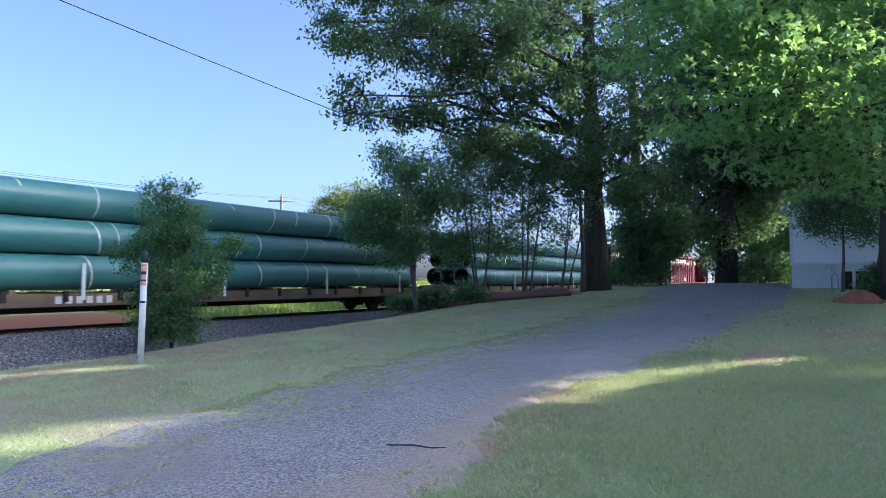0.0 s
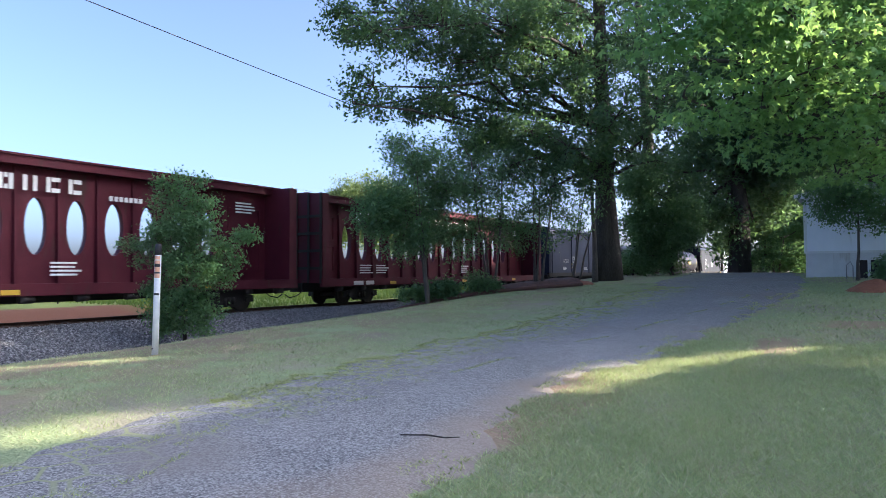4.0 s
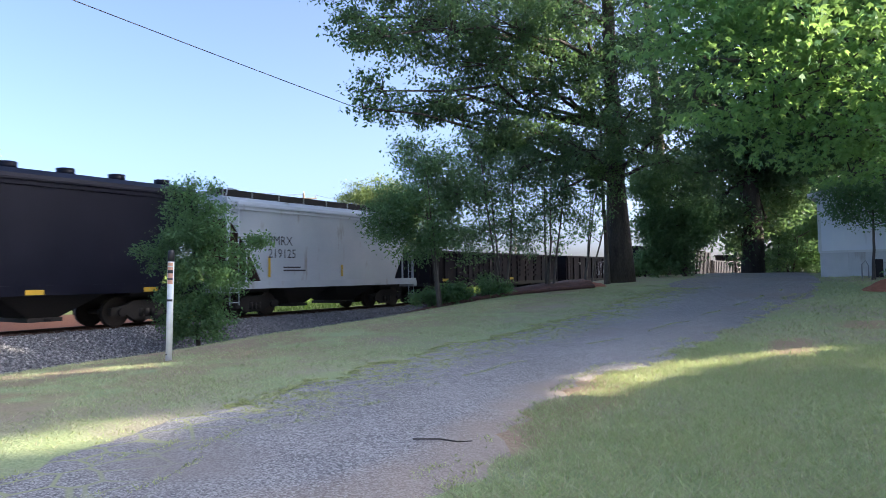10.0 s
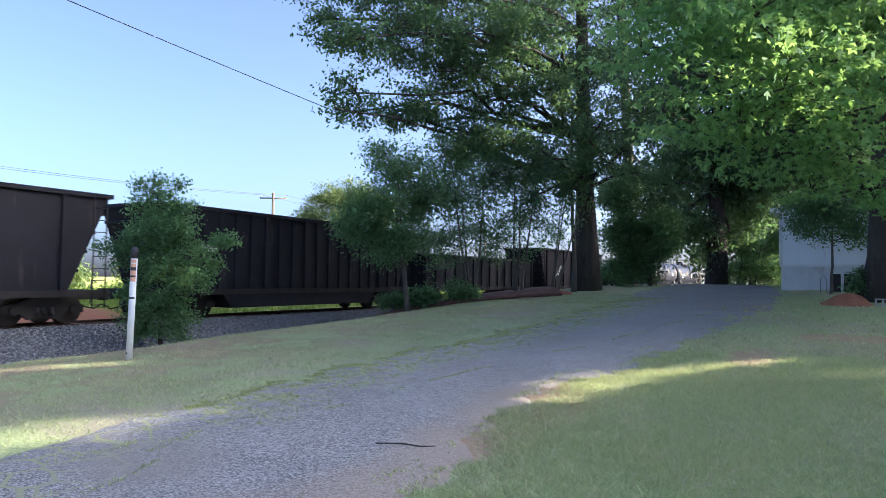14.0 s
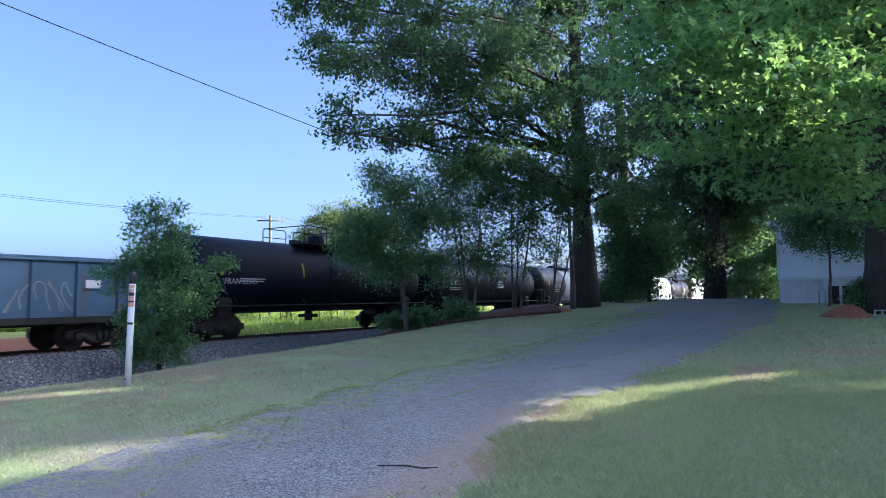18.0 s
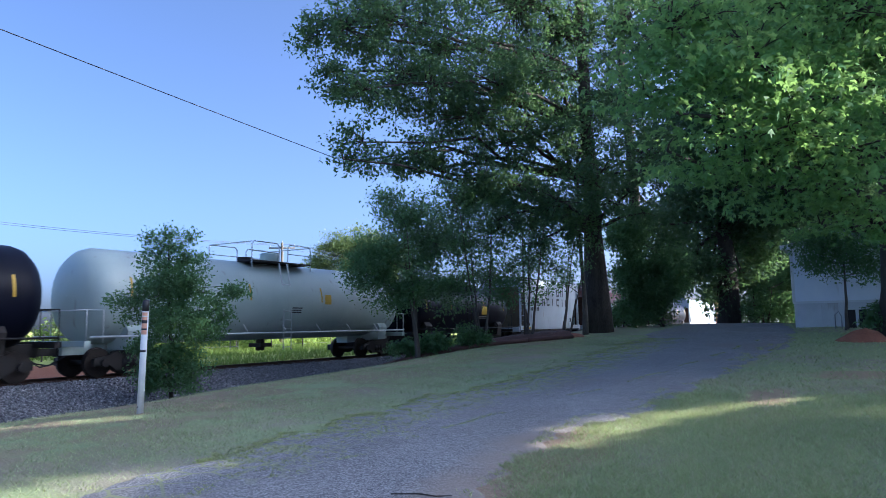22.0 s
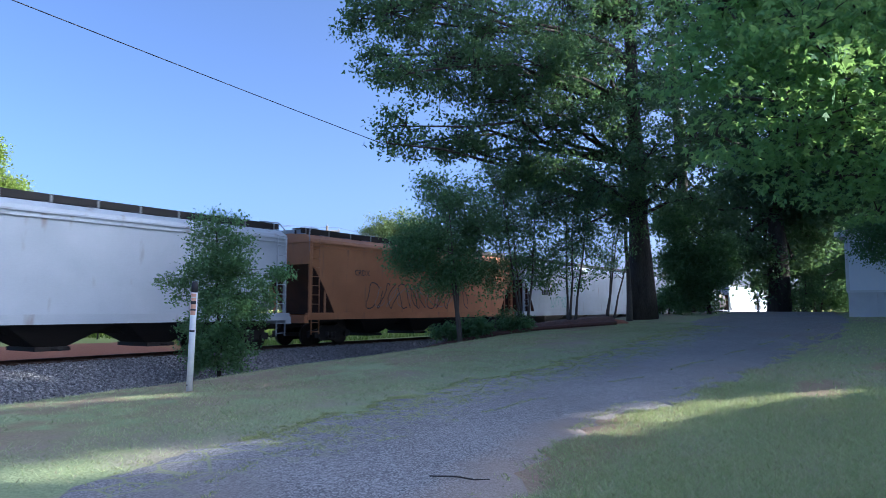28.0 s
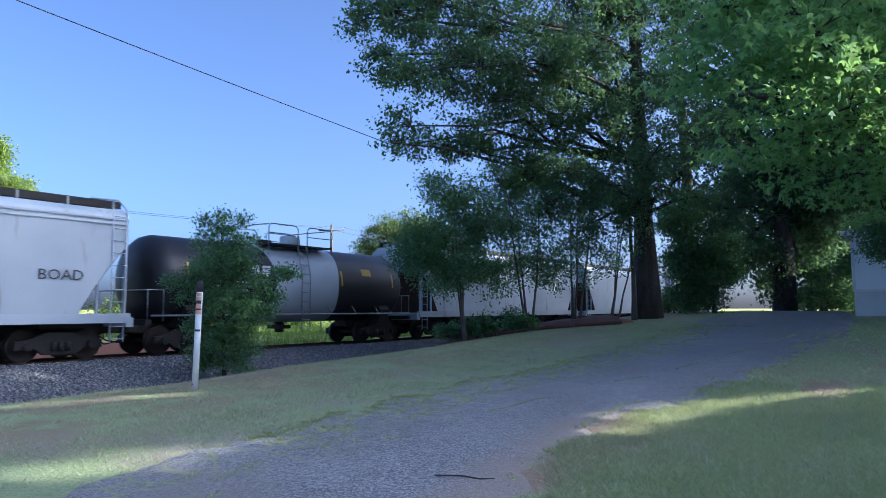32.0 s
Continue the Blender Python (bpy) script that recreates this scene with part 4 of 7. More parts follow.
# crown of an added maple, mostly out of view, shading train and oak
SHADE_CROWN = ((1.0, 24.0, 11.0, 2.5), (4.0, 26.0, 12.0, 2.6), (-1.0, 22.0, 9.5, 2.0), (3.0, 22.0, 13.5, 2.4), (2.0, 28.0, 10.5, 2.4), (7.0, 25.0, 10.0, 2.5),
             (0.3, 18.5, 9.0, 1.9), (3.2, 19.2, 10.0, 2.0), (5.5, 21.5, 11.5, 2.2), (-0.5, 26.0, 13.0, 2.2), (3.5, 24.5, 15.5, 2.2), (3.0, 30.0, 15.0, 2.5), (5.0, 28.0, 17.0, 2.6), (1.0, 31.5, 14.0, 2.4), (6.0, 32.0, 17.0, 2.6), (2.0, 28.0, 17.5, 2.4))
tree("maple_tree", "tall maple added mostly out of view to shade the train", (3.4, 25.6, ground_z(3.4, 25.6) - 0.02), (3.0, 24.5, 14.0), 0.3,
     SHADE_CROWN, 13, 60, 0.42, 0.26, M_MAPLE, droop=0.5, gaps="field")
# added outside the view, its crown keeps the sun off the train
tree("shade_tree", "tall dark tree added behind the house to block the sun", (8.8, 37.0, ground_z(8.8, 37.0) - 0.02), (8.5, 36.5, 16.0), 0.35,
     ((6.0, 33.0, 13.5, 2.6), (9.0, 35.5, 15.5, 2.8), (11.0, 37.0, 12.5, 2.6), (7.0, 37.5, 11.0, 2.6), (9.5, 40.0, 14.0, 2.8), (5.0, 36.0, 16.0, 2.4), (8.0, 34.5, 9.0, 2.2), (2.6, 35.5, 13.5, 2.4)),
     11, 70, 0.45, 0.28, M_OAK, gaps="field")
tree("slim_tree", "slim pale trunk standing close to the oak",
     (-9.46, 26.99, ground_z(-9.46, 26.99) - 0.02), (-9.6, 27.1, 8.5), 0.100,
     ((-9.3, 27.3, 8.9, 1.00), (-9.7, 26.5, 7.9, 0.80), (-8.9, 27.6, 7.5, 0.80)),
     14, 60, 0.3, 0.14, M_OAK, M_PALEBARK)
# added behind the other trees to put the distant cars in shade
tree("shade_tree", "tall dark tree added past the yard to shade the train", (2.0, 60.0, ground_z(2.0, 60.0) - 0.02), (2.0, 60.0, 14.0), 0.35,
     ((-2.0, 58.0, 9.0, 3.0), (1.5, 61.0, 12.0, 3.2), (4.0, 59.0, 8.0, 3.0), (6.5, 62.0, 12.0, 3.2), (-3.0, 61.0, 5.0, 2.6), (2.0, 58.0, 5.0, 2.6), (9.0, 60.0, 7.0, 3.0), (0.0, 63.0, 15.0, 2.8), (11.0, 63.0, 12.5, 3.2)),
     7, 70, 0.55, 0.34, M_OAK, gaps="field")
# hidden by house and maple; added as a sun blocker for the cars
tree("shade_tree", "tall dark tree added beyond the house to shade the train", (-1.5, 49.0, ground_z(-1.5, 49.0) - 0.02), (-1.0, 49.0, 13.0), 0.3,
     ((-2.5, 46.5, 9.5, 2.4), (0.0, 48.0, 11.5, 2.6), (2.5, 50.5, 12.5, 2.6), (-3.5, 52.0, 8.5, 2.4), (-1.0, 55.0, 11.0, 2.6), (3.2, 46.0, 11.5, 2.4), (1.0, 53.0, 8.0, 2.4), (-5.0, 55.0, 7.0, 2.0)),
     9, 75, 0.5, 0.3, M_OAK, gaps="field")
# unseen trees added past the yard to keep the distant track in shade
for x, y in ((5.0, 73.0), (10.0, 82.0), (4.0, 92.0), (12.0, 100.0)):
    r = random.Random(int(y))
    tree("shade_tree", "tall dark tree added out of view to shade the distant track", (x, y, ground_z(x, y) - 0.02), (x, y, 17.0), 0.35,
         [(x + r.uniform(-5, 5), y + r.uniform(-5, 5), 3.5 + 14.0 * (i + 0.5) / 12, r.uniform(2.6, 3.4)) for i in range(12)],
         4, 60, 0.85, 0.6, M_OAK, group="far wood", twigs=0.1, gaps="field")
# added outside the view; its low boughs shape the shade on drive and lawn
tree("maple_tree", "low spreading maple added out of view to shade the drive", (8.5, 10.0, ground_z(8.5, 10.0) - 0.02), (8.0, 10.0, 8.0), 0.22,
     ((6.2, 12.3, 4.8, 1.2), (6.0, 8.8, 5.0, 1.3), (6.6, 7.6, 4.4, 1.1), (6.3, 13.6, 4.2, 0.9), (6.2, 11.3, 3.9, 0.9), (6.2, 10.2, 3.6, 0.8), (6.4, 9.2, 3.9, 0.8), (6.2, 16.6, 3.9, 1.0), (6.3, 15.2, 3.8, 0.9)),
     16, 60, 0.34, 0.17, M_MAPLE, droop=0.5)


# ---- the train: cars in order, each with its own front end at y = 0 and rail top at z = 0 ----
SPEED = 16.8                       # metres a second towards -Y
TRAIN = []                         # things that ride along: (object, place of its front end at 0 s)


def truck_meshes():
    q = Shape()
    for s in (-1, 1):
        x0, x1 = (0.93, 1.09) if s > 0 else (-1.09, -0.93)
        q.prism_x([(-1.22, 0.36), (-1.22, 0.6), (-0.75, 0.68), (-0.42, 0.83), (0.42, 0.83), (0.75, 0.68), (1.22, 0.6), (1.22, 0.36), (0.72, 0.4), (0.45, 0.2), (-0.45, 0.2), (-0.72, 0.4)], x0, x1)
        for y in (-0.2, 0.0, 0.2):
            q.tube([(s * 1.1, y, 0.3), (s * 1.1, y, 0.56)], 0.08, 8)
        for y in (-0.89, 0.89):
            q.tube([(s * 1.08, y, 0.46), (s * 1.2, y, 0.46)], 0.13, 10)
    q.box(-1.1, 1.1, -0.19, 0.19, 0.46, 0.78)
    q.box(-0.9, 0.9, -0.5, -0.44, 0.4, 0.5).box(-0.9, 0.9, 0.44, 0.5, 0.4, 0.5)
    frame_mesh = q.mesh("truck", M_STEEL)
    w = Shape()
    n = 22
    for x0, x1, r in ((-0.8, -0.66, 0.455), (-0.66, -0.63, 0.485), (0.66, 0.8, 0.455), (0.63, 0.66, 0.485)):
        w.tube([(x0, 0, 0), (x1, 0, 0)], r, n)
    w.tube([(-0.9, 0, 0), (0.9, 0, 0)], 0.085, 10)
    return frame_mesh, w.mesh("wheelset", M_WHEEL)


TRUCK, WHEELSET = truck_meshes()


def coupler_mesh():
    q = Shape()
    q.box(-0.09, 0.09, -0.62, 0.3, 0.72, 0.94)
    q.prism_x([(-0.62, 0.68), (-0.62, 0.98), (-0.86, 0.94), (-0.86, 0.72)], -0.16, 0.13)
    q.tube([(0.42, 0.1, 0.7), (0.4, -0.25, 0.48), (0.3, -0.6, 0.4), (0.22, -0.8, 0.55)], 0.025, 6)
    return q.mesh("coupler", M_STEEL)


COUPLER = coupler_mesh()


def rolling(name, u, length, label, category, overhang=1.9):
    """An empty car: its base with two trucks, their wheelsets and the couplers."""
    ob = thing(name, TX, u, RAIL_Z, label, category, "cars of the freight train")
    TRAIN.append((ob, u))
    for y in (overhang, length - overhang):
        t = part("truck", TRUCK, None, ob)
        t.location = (0, y, 0)
        for dy in (-0.89, 0.89):
            part("wheelset", WHEELSET, None, t).location = (0, dy, 0.46)
    part("coupler", COUPLER, None, ob)
    c = part("coupler", COUPLER, None, ob)
    c.matrix_local = pose(0, length, 0, 0, 0, 180)
    return ob


def lettering(body, size, y, z, mat, parent, x=1.56, tank=None, name="lettering", squeeze=1.0):
    """Painted characters on the side towards the lawn, wrapped round the barrel of a tank (radius, height of its axis)."""
    cu = bpy.data.curves.new("letters", "FONT")
    cu.body, cu.size, cu.resolution_u = body, size, 2
    tmp = new("letters", cu)
    bpy.context.view_layer.update()
    me = bpy.data.meshes.new_from_object(tmp.evaluated_get(bpy.context.evaluated_depsgraph_get()))
    bpy.data.objects.remove(tmp)
    for v in me.vertices:
        zz = z + v.co.y
        xx = x + 0.012
        if tank:
            xx = math.sqrt(max(0.01, tank[0] ** 2 - (zz - tank[1]) ** 2)) + 0.012
        v.co = (xx, y + v.co.x * squeeze, zz)
    me.materials.clear()
    me.materials.append(mat)
    return part(name, me, None, parent)


def plates(rows, mat, parent, name="stencil", x=1.56, tank=None, label=""):
    """Flat painted patches (y, z, width, height) on the side towards the lawn."""
    ob = None
    for y, z, w, h in rows:
        q = Shape()
        n = 4 if tank else 1
        for k in range(n):
            z0, z1 = z + h * k / n, z + h * (k + 1) / n
            a = b = x + 0.01
            if tank:
                a, b = (math.sqrt(max(0.01, tank[0] ** 2 - (c - tank[1]) ** 2)) + 0.012 for c in (z0, z1))
            q.add([(a, y, z0), (a, y + w, z0), (b, y + w, z1), (b, y, z1)], [(0, 1, 2, 3)])
        ob = part(name, q, mat, parent, label)
    return ob


def small_print(y, z, w, lines, parent, mat=None, x=1.56, tank=None, pitch=0.09):
    rows = [(y, z - k * pitch, w * random.uniform(0.7, 1.0), pitch * 0.5) for k in range(lines)]
    return plates(rows, mat or M_LETTER, parent, "stencil", x, tank)


def letter_bars(y, z, w, h, n, gap, mat, parent, x=1.56, skip=()):
    return plates([(y + k * (w + gap), z, w, h) for k in range(n) if k not in skip], mat, parent, "painted_name", x)


def block_letter(y, z, w, h, kind, mat, parent, x=1.56):
    """Plain stencil shape of a letter's size: an upright bar (0), an open frame (1), two uprights (2) or a ring (3)."""
    t = 0.13
    rows = {0: [(y + w / 2 - t / 2, z, t, h)],
            1: [(y, z, t, h), (y + t + 0.03, z, w - t - 0.03, t), (y + t + 0.03, z + h - t, w - t - 0.03, t)],
            2: [(y, z, t, h), (y + w - t, z, t, h)],
            3: [(y, z, t, h), (y + w - t, z, t, h), (y + t + 0.03, z, w - 2 * t - 0.06, t), (y + t + 0.03, z + h - t, w - 2 * t - 0.06, t)]}[kind]
    plates(rows, mat, parent, "painted_letter", x)


def scrawl(y, z, w, h, mat, parent, x=1.56, strokes=6, thick=0.035, seed=1):
    """Sprayed loops and strokes."""
    r = random.Random(seed)
    for s in range(strokes):
        q = Shape()
        y0 = y + w * (s + 0.1) / strokes
        ww = w / strokes * 1.2
        pts = []
        a0, a1 = r.uniform(0.5, 3.0), r.uniform(4.5, 7.5)
        for k in range(14):
            t = a0 + (a1 - a0) * k / 13
            pts.append((y0 + ww * (0.5 + 0.45 * math.cos(t) + 0.1 * math.sin(3 * t)), z + h * (0.5 + 0.48 * math.sin(t * 1.15 + s))))
        rim = []
        for k, (ya, za) in enumerate(pts):
            (yp, zp), (yn, zn) = pts[max(0, k - 1)], pts[min(13, k + 1)]
            d = max(1e-4, math.hypot(yn - yp, zn - zp))
            ny, nz = -(zn - zp) / d * thick, (yn - yp) / d * thick
            rim += [(x + 0.012, ya - ny, za - nz), (x + 0.012, ya + ny, za + nz)]
        q.add(rim, [(2 * k, 2 * k + 2, 2 * k + 3, 2 * k + 1) for k in range(13)])
        part("sprayed_stroke", q, mat, parent)


def ladder(parent, y, z0, z1, x, mat, wide=0.42, name="ladder"):
    q = Shape()
    for k in (0, 1):
        q.tube([(x, y + k * wide, z0), (x, y + k * wide, z1)], 0.022, 6)
    n = int((z1 - z0) / 0.38)
    for k in range(n + 1):
        zz = z0 + 0.1 + k * (z1 - z0 - 0.15) / max(1, n)
        q.tube([(x, y, zz), (x, y + wide, zz)], 0.014, 5)
    return part(name, q, mat, parent)


def covered_hopper(u, L, top, mat, label, bays=3, roof="walk", sill=None, ribs=0, funnel=None, curved=True, boxy=False, slope=None):
    """Closed hopper car: side sheets cut away at the ends, bays below, hatches or a running board above."""
    ob = rolling("hopper_car", u, L, label, "freight car", 1.95)
    eave, w, bot = top - 0.5, 1.53, 1.3
    cut, knee = (1.75, 0.9) if L > 16.9 else (1.9, 0.55)
    poly = [(0.35, eave)]
    steps = 7
    arc = []
    for k in range(steps + 1):
        t = k / steps
        b = t ** 1.7 if curved else t
        arc.append((0.35 + (cut - 0.35) * t, eave - knee - (eave - knee - bot) * (b * 0.35 + 0.65 * t)))
    poly = [(0.35, eave)] + arc
    if boxy:
        cut, poly = 0.6, [(0.42, eave), (0.3, bot)]
    poly += [(L - y, z) for y, z in reversed(poly)]
    q = Shape()
    n = len(poly)
    q.prism_x(poly, -w, w)
    part("body", q, mat, ob)
    # end slopes get a darker colour for the shade and dirt beneath them
    if not boxy and slope:
        for flip in (False, True):
            v = []
            for y, z in arc:
                yy = L - y + 0.012 if flip else y - 0.012
                v += [(-w + 0.03, yy, z - 0.012), (w + 0.002, yy, z - 0.012)]
            part("slope_sheet", Shape().add(v, [(2 * k, 2 * k + 1, 2 * k + 3, 2 * k + 2) for k in range(len(arc) - 1)], True), slope, ob, "sloping end sheet coloured dark for shade and dirt")
    q = Shape()
    g = 0.4 if roof in ("panels", "plain") else 1.0
    q.prism_y([(-w - 0.02, eave - 0.02), (w + 0.02, eave - 0.02), (w * 0.97, eave + 0.12 * g), (w * 0.78, eave + 0.3 * g), (0.35, eave + 0.38 * g), (-0.35, eave + 0.38 * g), (-w * 0.78, eave + 0.3 * g), (-w * 0.97, eave + 0.12 * g)], 0.3, L - 0.3)
    part("roof", q, mat, ob)
    q = Shape()
    q.box(w, w + 0.05, 0.3, L - 0.3, eave - 0.2, eave - 0.12).box(w, w + 0.06, 0.3, L - 0.3, eave - 0.06, eave)
    q.box(-w - 0.06, -w, 0.3, L - 0.3, eave - 0.06, eave)
    part("top_chord", q, mat, ob)
    q = Shape()
    for s in (-1, 1):
        a, b = (w - 0.1, w + 0.07) if s > 0 else (-w - 0.07, -w + 0.1)
        q.box(a, b, 0.15, L - 0.15, bot - 0.22, bot + 0.06)
    q.box(-w, w, 0.0, 0.25, 0.95, 1.22).box(-w, w, L - 0.25, L, 0.95, 1.22)
    part("side_sill", q, sill or mat, ob)
    q = Shape().box(-0.3, 0.3, 0.1, L - 0.1, 0.75, 1.1)
    q.box(-1.2, 1.2, 1.0, 2.6, 0.95, 1.1).box(-1.2, 1.2, L - 2.6, L - 1.0, 0.95, 1.1)
    part("centre_sill", q, M_STEEL, ob)
    span = (L - 2 * 3.35) / bays if L > 14 else (L - 2 * 3.0) / bays
    y0 = 3.35 if L > 14 else 3.0
    for k in range(bays):
        a, b = y0 + k * span, y0 + (k + 1) * span
        m = (a + b) / 2
        q = Shape()
        zt, zb = bot - 0.1, 0.42
        ring = [(-w + 0.08, a, zt), (w - 0.08, a, zt), (w - 0.08, b, zt), (-w + 0.08, b, zt), (-0.75, m - 0.45, zb), (0.75, m - 0.45, zb), (0.75, m + 0.45, zb), (-0.75, m + 0.45, zb)]
        q.add(ring, [(0, 1, 5, 4), (1, 2, 6, 5), (2, 3, 7, 6), (3, 0, 4, 7), (4, 5, 6, 7), (3, 2, 1, 0)])
        q.box(-0.85, 0.85, m - 0.5, m + 0.5, 0.3, 0.42)
        q.tube([(-1.2, m, 0.36), (1.25, m, 0.36)], 0.05, 6)
        part("discharge_bay", q, funnel or M_STEEL, ob)
    for s in (-1, 1):
        for y in (0.28, L - 0.36):
            part("corner_post", Shape().box(*((w - 0.09, w) if s > 0 else (-w, -w + 0.09)), y, y + 0.09, 1.1, eave), mat, ob)
    for y in (1.15, L - 1.2):
        for a, b in ((w - 0.07, w - 0.01), (-w + 0.01, -w + 0.07)):
            part("end_brace", Shape().box(a, b, y, y + 0.07, 1.2, eave - 0.9), mat, ob)
    for a, b in ((0.05, 0.5), (L - 0.5, L - 0.05)):
        part("end_platform", Shape().box(-w, w, a, b, 1.22, 1.26), mat, ob)
    ladder(ob, 0.34, 0.5, eave + 0.1, w + 0.05, mat)
    ladder(ob, L - 0.78, 0.5, eave + 0.1, w + 0.05, mat)
    zr = eave + 0.4
    if roof == "walk":
        for s in (-1, 1):
            for k in range(4):
                x = s * (0.55 + 0.13 * k)
                part("walkway_plank", Shape().box(x - 0.025, x + 0.025, 0.25, L - 0.25, zr + 0.14, zr + 0.18), M_STEEL, ob)
            part("walkway_beam", Shape().box(s * 0.5 - 0.02, s * 0.5 + 0.02, 0.4, L - 0.4, zr - 0.08, zr + 0.12), M_STEEL, ob)
            part("running_board", Shape().box(s * 1.02 - 0.015, s * 1.02 + 0.015, 0.25, L - 0.25, zr - 0.04, zr + 0.18), M_STEEL, ob, "dark steel edge of the roof walkway")
        m = int((L - 1) / 1.35)
        for k in range(m + 1):
            y = 0.5 + k * (L - 1.0) / m
            part("walkway_bracket", Shape().box(-1.04, 1.04, y - 0.035, y + 0.035, zr - 0.12, zr + 0.16), M_GALV, ob)
        for yy, d in ((0.3, -1), (L - 0.3, 1)):
            part("roof_grab_iron", Shape().tube([(1.0, yy - d * 0.9, zr + 0.2), (1.3, yy - d * 0.2, zr + 0.18), (1.45, yy, zr - 0.1), (1.5, yy, eave - 0.4)], 0.025, 6), M_GALV, ob)
    elif roof == "hatches":
        for k in range(10):
            y = 1.0 + k * (L - 2.0) / 9
            part("roof_hatch", Shape().tube([(0.55, y, zr - 0.1), (0.55, y, zr + 0.14)], 0.26, 14), M_BLACK, ob)
        part("running_board", Shape().box(-0.35, 0.1, 0.2, L - 0.2, zr + 0.02, zr + 0.06), M_STEEL, ob)
    elif roof == "plain":
        for s in (-1, 1):
            part("roof_edge", Shape().box(s * 1.5 - 0.04, s * 1.5 + 0.04, 0.25, L - 0.25, eave + 0.06, eave + 0.12), M_STEEL, ob, "dark steel strip along the roof edge")
        part("running_board", Shape().box(-0.4, 0.4, 0.2, L - 0.2, eave + 0.2, eave + 0.24), M_STEEL, ob)
    else:
        m = 13
        for k in range(m):
            y = 0.5 + k * (L - 1.0) / m
            part("roof_panel", Shape().prism_y([(-1.5, eave + 0.01), (1.5, eave + 0.01), (1.42, eave + 0.14), (0, eave + 0.25), (-1.42, eave + 0.14)], y + 0.06, y + (L - 1.0) / m - 0.1), M_SLATE if mat is M_SLATE else mat, ob)
    if ribs:
        for k in range(ribs):
            y = cut + 0.3 + k * (L - 2 * cut - 0.6) / max(1, ribs - 1)
            part("side_post", Shape().box(w, w + 0.05, y - 0.05, y + 0.05, bot, eave - 0.2), mat, ob)
    return ob


def tank_car(u, L, mat, label, r=1.52, zc=2.48, dome=True, rail_mat=None, sill_mat=None, frame_white=False):
    """Tank car: long barrel with dished ends on a stub frame, valve housing and railed platform on top."""
    ob = rolling("tank_car", u, L, label, "tank car", 1.85)
    a, b = 0.32, L - 0.32
    head = [(0.0, 0.0), (0.03, 0.35), (0.1, 0.62), (0.25, 0.83), (0.45, 0.95), (0.7, 1.0)]
    rings = [(a + y, max(0.01, k * r)) for y, k in head] + [(a + (b - a) * k / 6, r) for k in range(1, 6)] + [(b - y, max(0.01, k * r)) for y, k in reversed(head)]
    part("tank", Shape().lathe_y(rings, zc, 36), mat, ob)
    for k in (0.28, 0.5, 0.72):
        y = a + (b - a) * k
        part("weld_band", Shape().lathe_y([(y - 0.04, r + 0.008), (y + 0.04, r + 0.008)], zc, 36), mat, ob)
    sm = sill_mat or M_STEEL
    for y0, y1 in ((0.05, 3.3), (L - 3.3, L - 0.05)):
        q = Shape().box(-0.32, 0.32, y0, y1, 0.72, 1.1)
        q.box(-1.45, 1.45, (0.05 if y0 < 1 else L - 0.25), (0.25 if y0 < 1 else L - 0.05), 0.98, 1.16)
        part("stub_sill", q, sm, ob)
    for y in (1.85, L - 1.85):
        q = Shape()
        q.prism_y([(-1.3, 0.85), (1.3, 0.85), (1.4, 1.45), (1.15, 1.75), (0.6, 1.15), (-0.6, 1.15), (-1.15, 1.75), (-1.4, 1.45)], y - 0.3, y + 0.3)
        part("saddle", q, sm, ob)
    rm = rail_mat or M_STEEL
    for s in (-1, 1):
        q = Shape()
        q.tube([(s * 1.5, 0.2, 1.28), (s * 1.5, L - 0.2, 1.28)], 0.035, 6)
        for k in range(7):
            y = 2.4 + k * (L - 4.8) / 6
            q.tube([(s * 1.5, y, 1.28), (s * 1.22, y, 1.62)], 0.02, 5)
        part("side_rail", q, rm, ob)
    for y0, d in ((0.12, 1), (L - 0.12, -1)):
        q = Shape()
        for s in (-1, 1):
            q.tube([(s * 1.42, y0, 1.1), (s * 1.42, y0, 2.1), (s * 1.42, y0 + d * 0.55, 2.1), (s * 1.42, y0 + d * 0.55, 1.1)], 0.022, 6)
        q.tube([(-1.42, y0, 2.1), (1.42, y0, 2.1)], 0.022, 6)
        part("end_handrail", q, rm, ob)
    part("bottom_outlet", Shape().tube([(0, L / 2, 0.55), (0, L / 2, zc - r + 0.1)], 0.18, 10).box(-0.35, 0.35, L / 2 - 0.3, L / 2 + 0.3, 0.7, 0.85), M_STEEL, ob)
    c = L / 2
    zt = zc + r
    if dome:
        part("valve_housing", Shape().tube([(0, c + 0.5, zt - 0.1), (0, c + 0.5, zt + 0.42), (0, c + 0.5, zt + 0.48)], [0.42, 0.42, 0.36], 18), mat if mat is not M_BANDED else M_WHITE, ob)
        part("manway", Shape().tube([(0, c - 0.9, zt - 0.06), (0, c - 0.9, zt + 0.2)], 0.3, 16), M_STEEL, ob)
        part("platform", Shape().box(-1.25, -0.42, c - 1.7, c + 1.7, zt - 0.06, zt).box(0.42, 1.25, c - 1.7, c + 1.7, zt - 0.06, zt), M_STEEL, ob)
        for s in (-1, 1):
            for y0, y1 in ((c - 1.7, c - 0.2), (c + 0.3, c + 1.7)):
                q = Shape().tube([(s * 1.22, y0, zt - 0.3), (s * 1.22, y0, zt + 0.62), (s * 1.22, y0 + 0.12, zt + 0.74), (s * 1.22, y1 - 0.12, zt + 0.74), (s * 1.22, y1, zt + 0.62), (s * 1.22, y1, zt - 0.3)], 0.025, 6)
